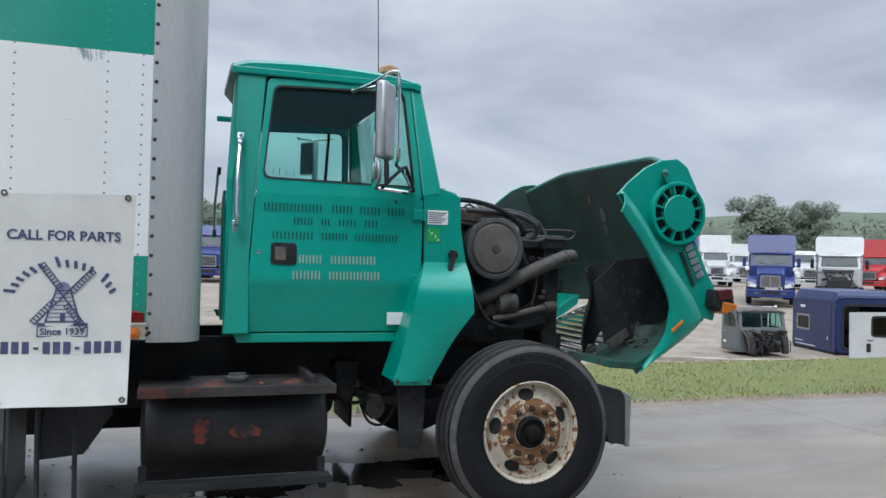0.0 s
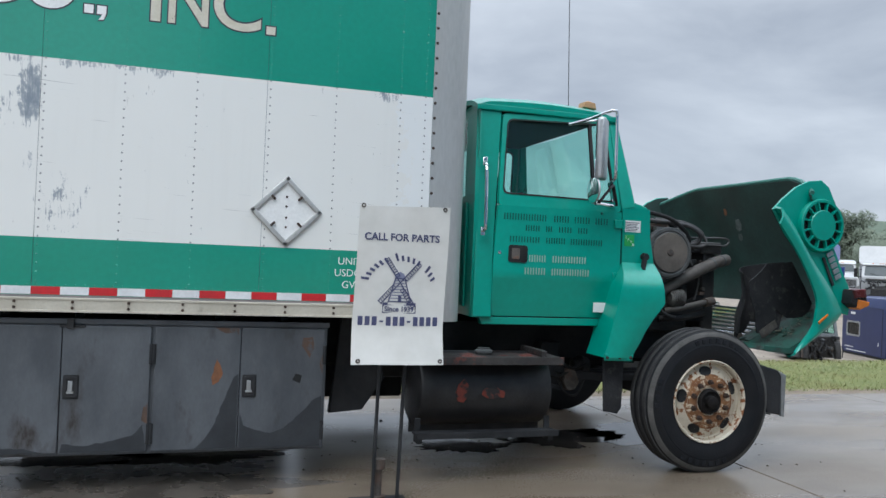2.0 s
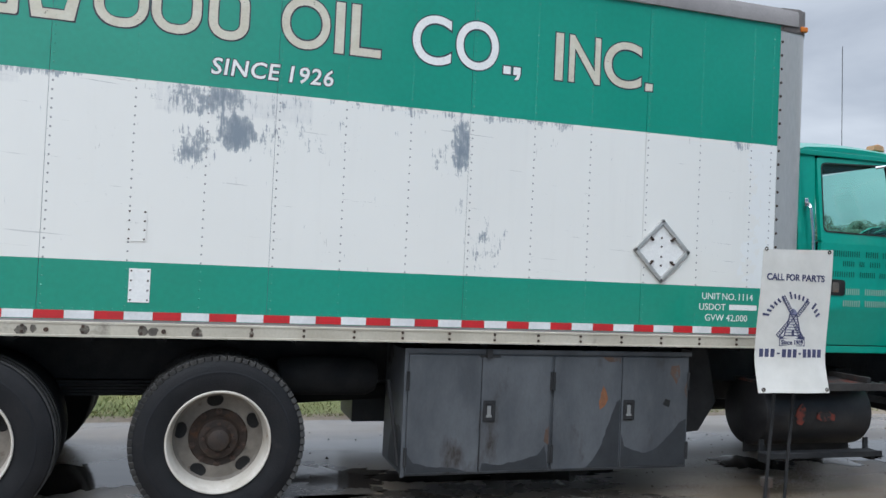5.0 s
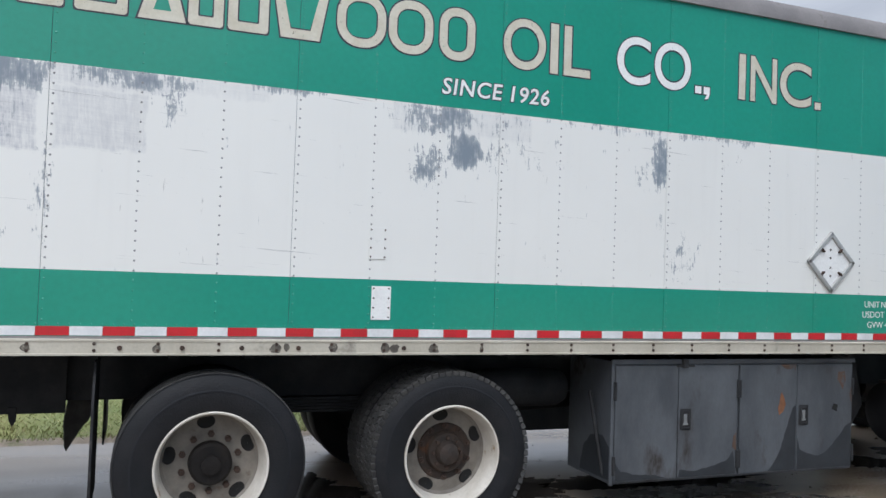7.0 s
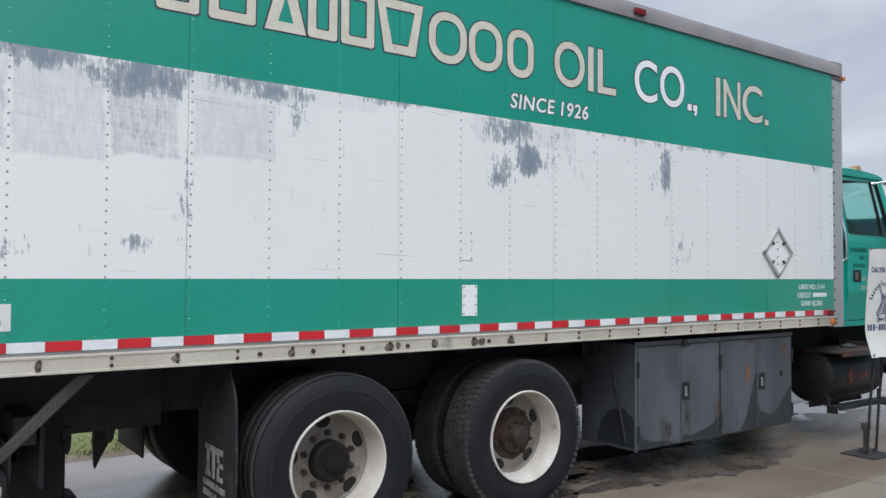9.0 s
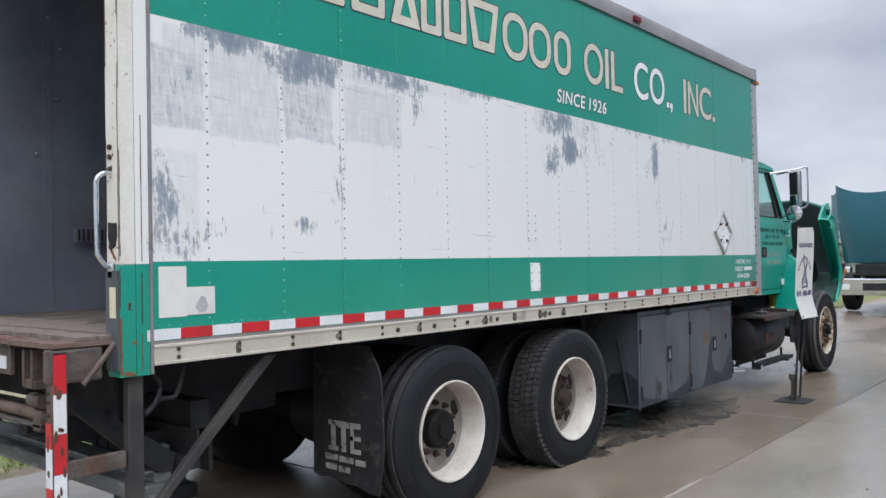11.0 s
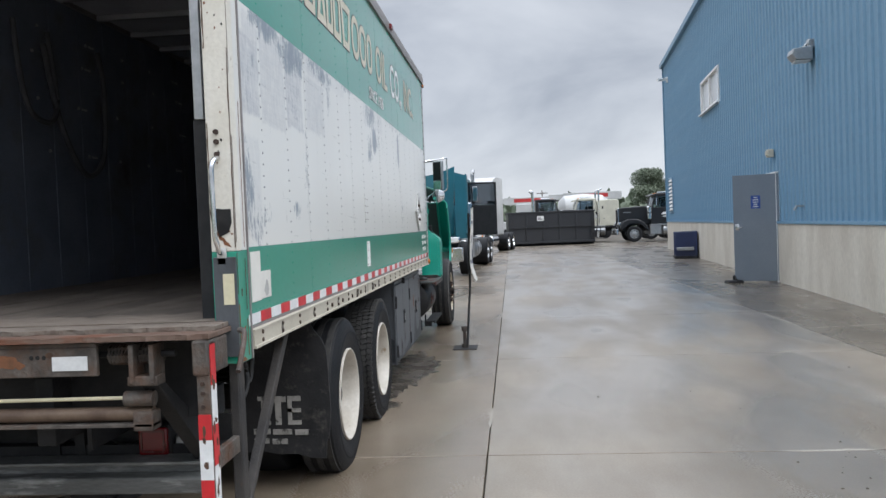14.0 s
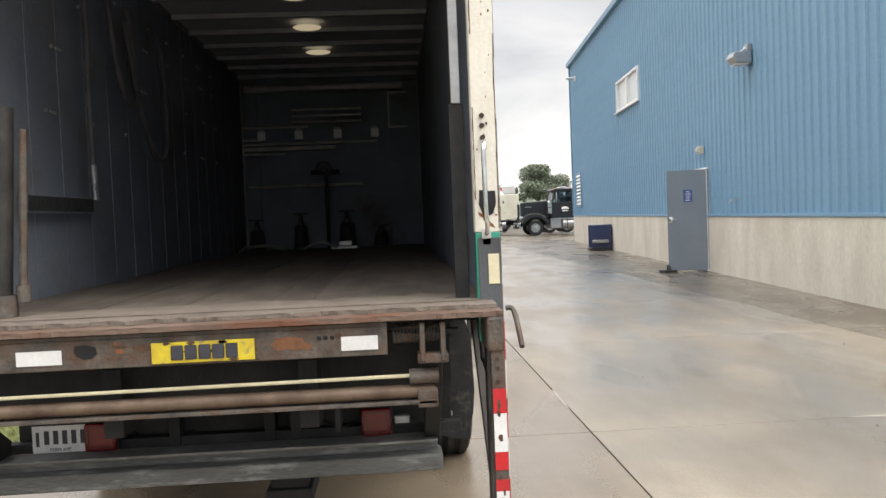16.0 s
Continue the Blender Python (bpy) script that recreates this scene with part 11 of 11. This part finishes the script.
    ring_plate(bm := B(), round_poly([(-0.14, 0.78), (-0.14, 1.42), (0.66, 1.44), (0.66, 0.78)], 0.12), round_poly([(-0.08, 0.84), (-0.08, 1.36), (0.60, 1.38), (0.60, 0.84)], 0.09), -0.05, -0.041)
    part("window_seal", bm, BLACK, sh, **L)
    part("glass", bx(B(), -0.12, 0.64, -0.005, 0.005, 0.80, 1.42), GLASS_DK, sh, **L)
    part("handle", bx(B(), -0.26, -0.14, -0.062, -0.041, 0.32, 0.58, 0.02), BLACK, d, **L)
    part("panel_seam", bx(B(), -0.24, -0.06, -0.046, -0.0405, 0.66, 0.69), UNDER, d, **L)
    part("strut", bx(B(), 0.0, 0.06, 0.04, 0.5, 0.0, 0.08), UNDER, d, **L)


CURTAIN = surf("faded_grey_lining", (0.30, 0.31, 0.31), (0.22, 0.23, 0.235), 4, (0.7, 0.9))
build_loose_sleeper()


def build_logs():
    rng = random.Random(8)
    for k in range(7):
        x, y, z = yard(1225 + 20 * k + rng.uniform(-10, 10), 22.6 + rng.uniform(-0.9, 0.9))
        g = thing("timber_beam", "weathered timber beam lying on gravel", "timber", (x, y, z), rng.uniform(-30, 25), "loose timber beams")
        part("beam", bx(B(), -1.1, 1.1, -0.07, 0.07, 0.0, 0.13, 0.02), TIMBER, g, local=True)


build_logs()


# ---- trees and far woodland ----
def leaf_cloud(rng, blobs, count, size):
    verts, faces = [], []
    tot = sum(b[3] for b in blobs)
    for cx, cy, cz, r, q in blobs:
        for _ in range(int(count * r / tot)):
            a, b = rng.uniform(0, 2 * math.pi), math.asin(rng.uniform(-0.75, 1))
            d = r * (0.25 + 0.85 * rng.random() ** 0.6)
            p = Vector((cx + d * math.cos(a) * math.cos(b), cy + d * math.sin(a) * math.cos(b), cz + q * d * math.sin(b)))
            u = Vector((rng.gauss(0, 1), rng.gauss(0, 1), rng.gauss(0, 1))).normalized()
            v = u.orthogonal().normalized()
            s = size * rng.uniform(0.6, 1.4)
            k = len(verts)
            verts += [p - u * s, p + v * s * 0.6, p + u * s, p - v * s * 0.6]
            faces.append((k, k + 1, k + 2, k + 3))
    me = bpy.data.meshes.new("crown")
    me.from_pydata(verts, [], faces)
    return me


def build_tree(at, h, w, seed, leaves=3500, label="leafy green deciduous tree", group=""):
    rng = random.Random(seed)
    t = thing("tree", label, "tree", at, 0, group)
    bm = B()
    trunk = [(0, 0, -0.3), (0.03 * h * rng.uniform(-1, 1), 0, h * 0.2), (0.04 * h * rng.uniform(-1, 1), 0.02 * h, h * 0.42), (0, 0, h * 0.7)]
    for i in range(3):
        cyl(bm, trunk[i], trunk[i + 1], h * 0.028 * (1 - 0.28 * i), 10, h * 0.028 * (1 - 0.28 * (i + 1)))
    blobs = []
    for k in range(13):
        a = rng.uniform(0, 2 * math.pi)
        rr = w * 0.5 * rng.uniform(0.25, 0.8)
        z = h * rng.uniform(0.30, 0.86)
        rr *= 1.0 - 0.5 * max(0, (z / h - 0.6) / 0.3)
        c = (rr * math.cos(a), rr * math.sin(a), z)
        blobs.append((*c, w * rng.uniform(0.13, 0.22), 0.8))
        cyl(bm, (0, 0, h * rng.uniform(0.25, 0.5)), c, h * 0.010, 6, h * 0.003)
    part("trunk", bm, BARK, t, local=True)
    me = leaf_cloud(rng, blobs, 3 * leaves, h * 0.0135)
    me.materials.append(LEAF)
    ob = new("crown", me)
    ob.parent = t
    return t


def build_trees():
    g = "trees beyond the yard"
    for p, d, h, w, sd in ((1345, 118, 15.5, 10.5, 1), (1442, 124, 13, 9, 2), (1500, 112, 7.0, 11, 3), (1565, 125, 8, 9, 4), (880, 122, 10.5, 8, 5), (925, 130, 9, 8, 6), (381, 105, 9, 8, 7), (1270, 132, 8, 12, 8), (1640, 118, 10, 12, 9), (330, 110, 9, 10, 10), (1390, 130, 8, 14, 12)):
        build_tree(yard(p, d), h, w, sd, 3200, group=g)
    build_tree((110, -17.4, 0), 10.4, 8.4, 21, 5200, "round-crowned green tree behind the trucks", g)
    build_tree((95, 22, 0.5), 7, 9, 22, 2200, group=g)
    build_tree((88, 30, 0.5), 6, 9, 23, 2200, group=g)
    # far woodland: clumps scattered over the hills
    rng = random.Random(31)
    blobs = []
    for _ in range(1500):
        a = radians(rng.uniform(-8, 118))
        r = rng.choice((rng.uniform(142, 260), rng.uniform(220, 430), rng.uniform(400, 640)))
        x, y = r * math.cos(a), r * math.sin(a)
        if noise.noise((x * 0.012, y * 0.012, 7)) < -0.08 and rng.random() < 0.85:
            continue
        blobs.append((x, y, ground_z(x, y) + 1.5, rng.uniform(3.0, 6.5), 0.75))
    me = leaf_cloud(rng, blobs, 60000, 1.3)
    me.materials.append(LEAF)
    tagged(new("woodland", me), "distant green woodland over low hills", "woodland", kind="stuff")
    for x, y in ((88, 9.5), (150, -3.0), (120, 30)):
        p = thing("utility_pole", "thin wooden utility pole on the skyline", "pole", (x, y, ground_z(x, y)))
        part("pole", cyl(B(), (0, 0, 0), (0, 0, 7.5), 0.13, 8, 0.10), BARK, p, local=True)
        part("cross_arm", bx(B(), -0.06, 0.06, -1.1, 1.1, 6.9, 7.05), BARK, p, local=True)


build_trees()


# ---- oily wet patches and crumbs on the concrete ----
OIL = surf("oily_wet_patch", (0.030, 0.026, 0.023), (0.055, 0.048, 0.042), 3, (0.04, 0.14), bump=0.12, bscale=7)


# dark tone for oil and for the truck's shade on the slab
OIL_SHADE = surf("oil_and_shade_concrete", (0.050, 0.043, 0.036), (0.100, 0.086, 0.072), 4, (0.14, 0.40), bump=0.05, bscale=60, fine=0.3, spot=(0.14, 0.12, 0.10), spot_at=(0.56, 0.70), spot_scale=2.2)


def ragged_oval(x, y, rx, ry, seed, k=150):
    pts = []
    for i in range(k):
        a = 2 * math.pi * i / k
        c, s = math.cos(a), math.sin(a)
        r = 1 + 0.55 * noise.noise((c * 1.3 + seed, s * 1.3, seed * 0.37)) + 0.30 * noise.noise((c * 4 + seed, s * 4, 2.0)) + 0.16 * noise.noise((c * 11 + seed, s * 11, 4.0))
        pts.append((x + rx * r * c, y + ry * r * s))
    return pts


for px, py, rx, ry, sd in ((1.25, 5.45, 0.55, 0.30, 1), (0.35, 5.3, 0.40, 0.22, 2), (2.1, 5.6, 0.6, 0.35, 3), (-1.6, 5.25, 0.6, 0.2, 4), (-3.2, 5.3, 0.35, 0.3, 5), (-4.8, 5.6, 0.5, 0.4, 6), (-2.4, 5.3, 0.5, 0.2, 7), (13.5, 5.9, 1.1, 0.6, 8)):
    t = thing("puddle", "glossy dark oily wet patch on concrete", "puddle", (px, py, 0), 0, "oily puddles")
    part("film", prism(B(), ragged_oval(0, 0, rx, ry, sd), "z", 0.0006, 0.0016), OIL, t, local=True)
# oil marks that also paint in the shade under cabinet and axle
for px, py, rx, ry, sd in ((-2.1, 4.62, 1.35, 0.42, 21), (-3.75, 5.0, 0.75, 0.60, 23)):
    part("oil_stain", prism(B(), ragged_oval(px, py, rx, ry, sd), "z", 0.0002, 0.0005), OIL_SHADE, pavement, "broad dark patch of oil and painted truck shade")


def build_crumbs():
    """Grit and clods lying about under the truck and on the slabs."""
    rng = random.Random(77)
    bm = B()
    for k in range(420):
        if k < 260:
            x, y = rng.uniform(-4.5, 3.2), rng.uniform(4.3, 6.9)
        elif k < 330:
            x, y = rng.gauss(-6.4, 0.5), rng.gauss(1.0, 0.35)
        else:
            x, y = rng.uniform(-8, 20), rng.uniform(-1.5, 4.2)
        r = rng.uniform(0.004, 0.013) * (1.8 if rng.random() < 0.06 else 1)
        a = rng.uniform(0, 6.28)
        base = [bm.verts.new((x + r * math.cos(a + i * 1.257) * rng.uniform(0.7, 1.2), y + r * math.sin(a + i * 1.257) * rng.uniform(0.7, 1.2), 0.0005)) for i in range(5)]
        top = bm.verts.new((x + rng.uniform(-0.3, 0.3) * r, y + rng.uniform(-0.3, 0.3) * r, r * rng.uniform(0.6, 1.1)))
        for i in range(5):
            bm.faces.new((base[i], base[(i + 1) % 5], top))
    tagged(part("grit", bm, JOINT), "dark grit and clods on wet concrete", "grit", kind="stuff")


build_crumbs()


def build_rubble():
    """Stones and clods over the gravel of the lower yard."""
    rng = random.Random(15)
    bm = B()
    for k in range(1500):
        x, y = rng.uniform(4, 34), 13.2 + 22 * rng.random() ** 1.6
        r = rng.uniform(0.02, 0.06) * (1.9 if rng.random() < 0.05 else 1)
        z, a = ground_z(x, y) - 0.01, rng.uniform(0, 6.28)
        base = [bm.verts.new((x + r * math.cos(a + i * 1.257) * rng.uniform(0.7, 1.3), y + r * math.sin(a + i * 1.257) * rng.uniform(0.7, 1.3), z)) for i in range(5)]
        top = bm.verts.new((x + rng.uniform(-0.4, 0.4) * r, y + rng.uniform(-0.4, 0.4) * r, z + r * rng.uniform(0.5, 1.0)))
        for i in range(5):
            bm.faces.new((base[i], base[(i + 1) % 5], top))
    tagged(part("rubble", bm, GRAVEL), "loose pale stones on the gravel yard", "rubble", kind="stuff")


build_rubble()


# ---- pale silt dried along the joints of the slabs ----
SILT = surf("dried_pale_silt", (0.27, 0.245, 0.21), (0.35, 0.325, 0.285), 9, (0.55, 0.8), bscale=60, fine=0.35)


def silt_line(p, q, width, seed):
    n = max(8, int((Vector(q) - Vector(p)).length / 0.06))
    d = (Vector(q) - Vector(p)).normalized()
    o = Vector((-d.y, d.x))
    one, two = [], []
    for i in range(n + 1):
        c = Vector(p).lerp(Vector(q), i / n)
        taper = min(1.0, 4.0 * i / n, 4.0 * (n - i) / n) + 0.04
        one.append(tuple(c + o * width * taper * (0.35 + 0.9 * abs(noise.noise((c.x * 3 + seed, c.y * 3, 1.0))))))
        two.append(tuple(c - o * width * taper * (0.25 + 0.9 * abs(noise.noise((c.x * 3 + seed, c.y * 3, 5.0))))))
    part("silt_line", prism(B(), one + two[::-1], "z", 0.0005, 0.0016), SILT, pavement)


for k, (p, q, w) in enumerate((((2.325, 0.95), (2.325, -2.0), 0.030), ((0.30, -0.548), (2.46, -0.548), 0.028), ((0.32, -0.55), (0.57, -1.92), 0.020), ((-1.488, 0.65), (-1.488, -0.50), 0.032),
                              ((-1.488, 1.45), (-1.488, 0.95), 0.012), ((-5.298, 1.70), (-5.298, 0.9), 0.022), ((6.135, 1.2), (6.135, -1.6), 0.030), ((9.945, 1.6), (9.945, -1.5), 0.030), ((6.2, -0.548), (9.8, -0.548), 0.022),
                              ((-4.6, 3.512), (-3.9, 3.512), 0.020), ((2.6, 3.512), (3.4, 3.512), 0.016))):
    silt_line(p, q, w, k * 1.7)
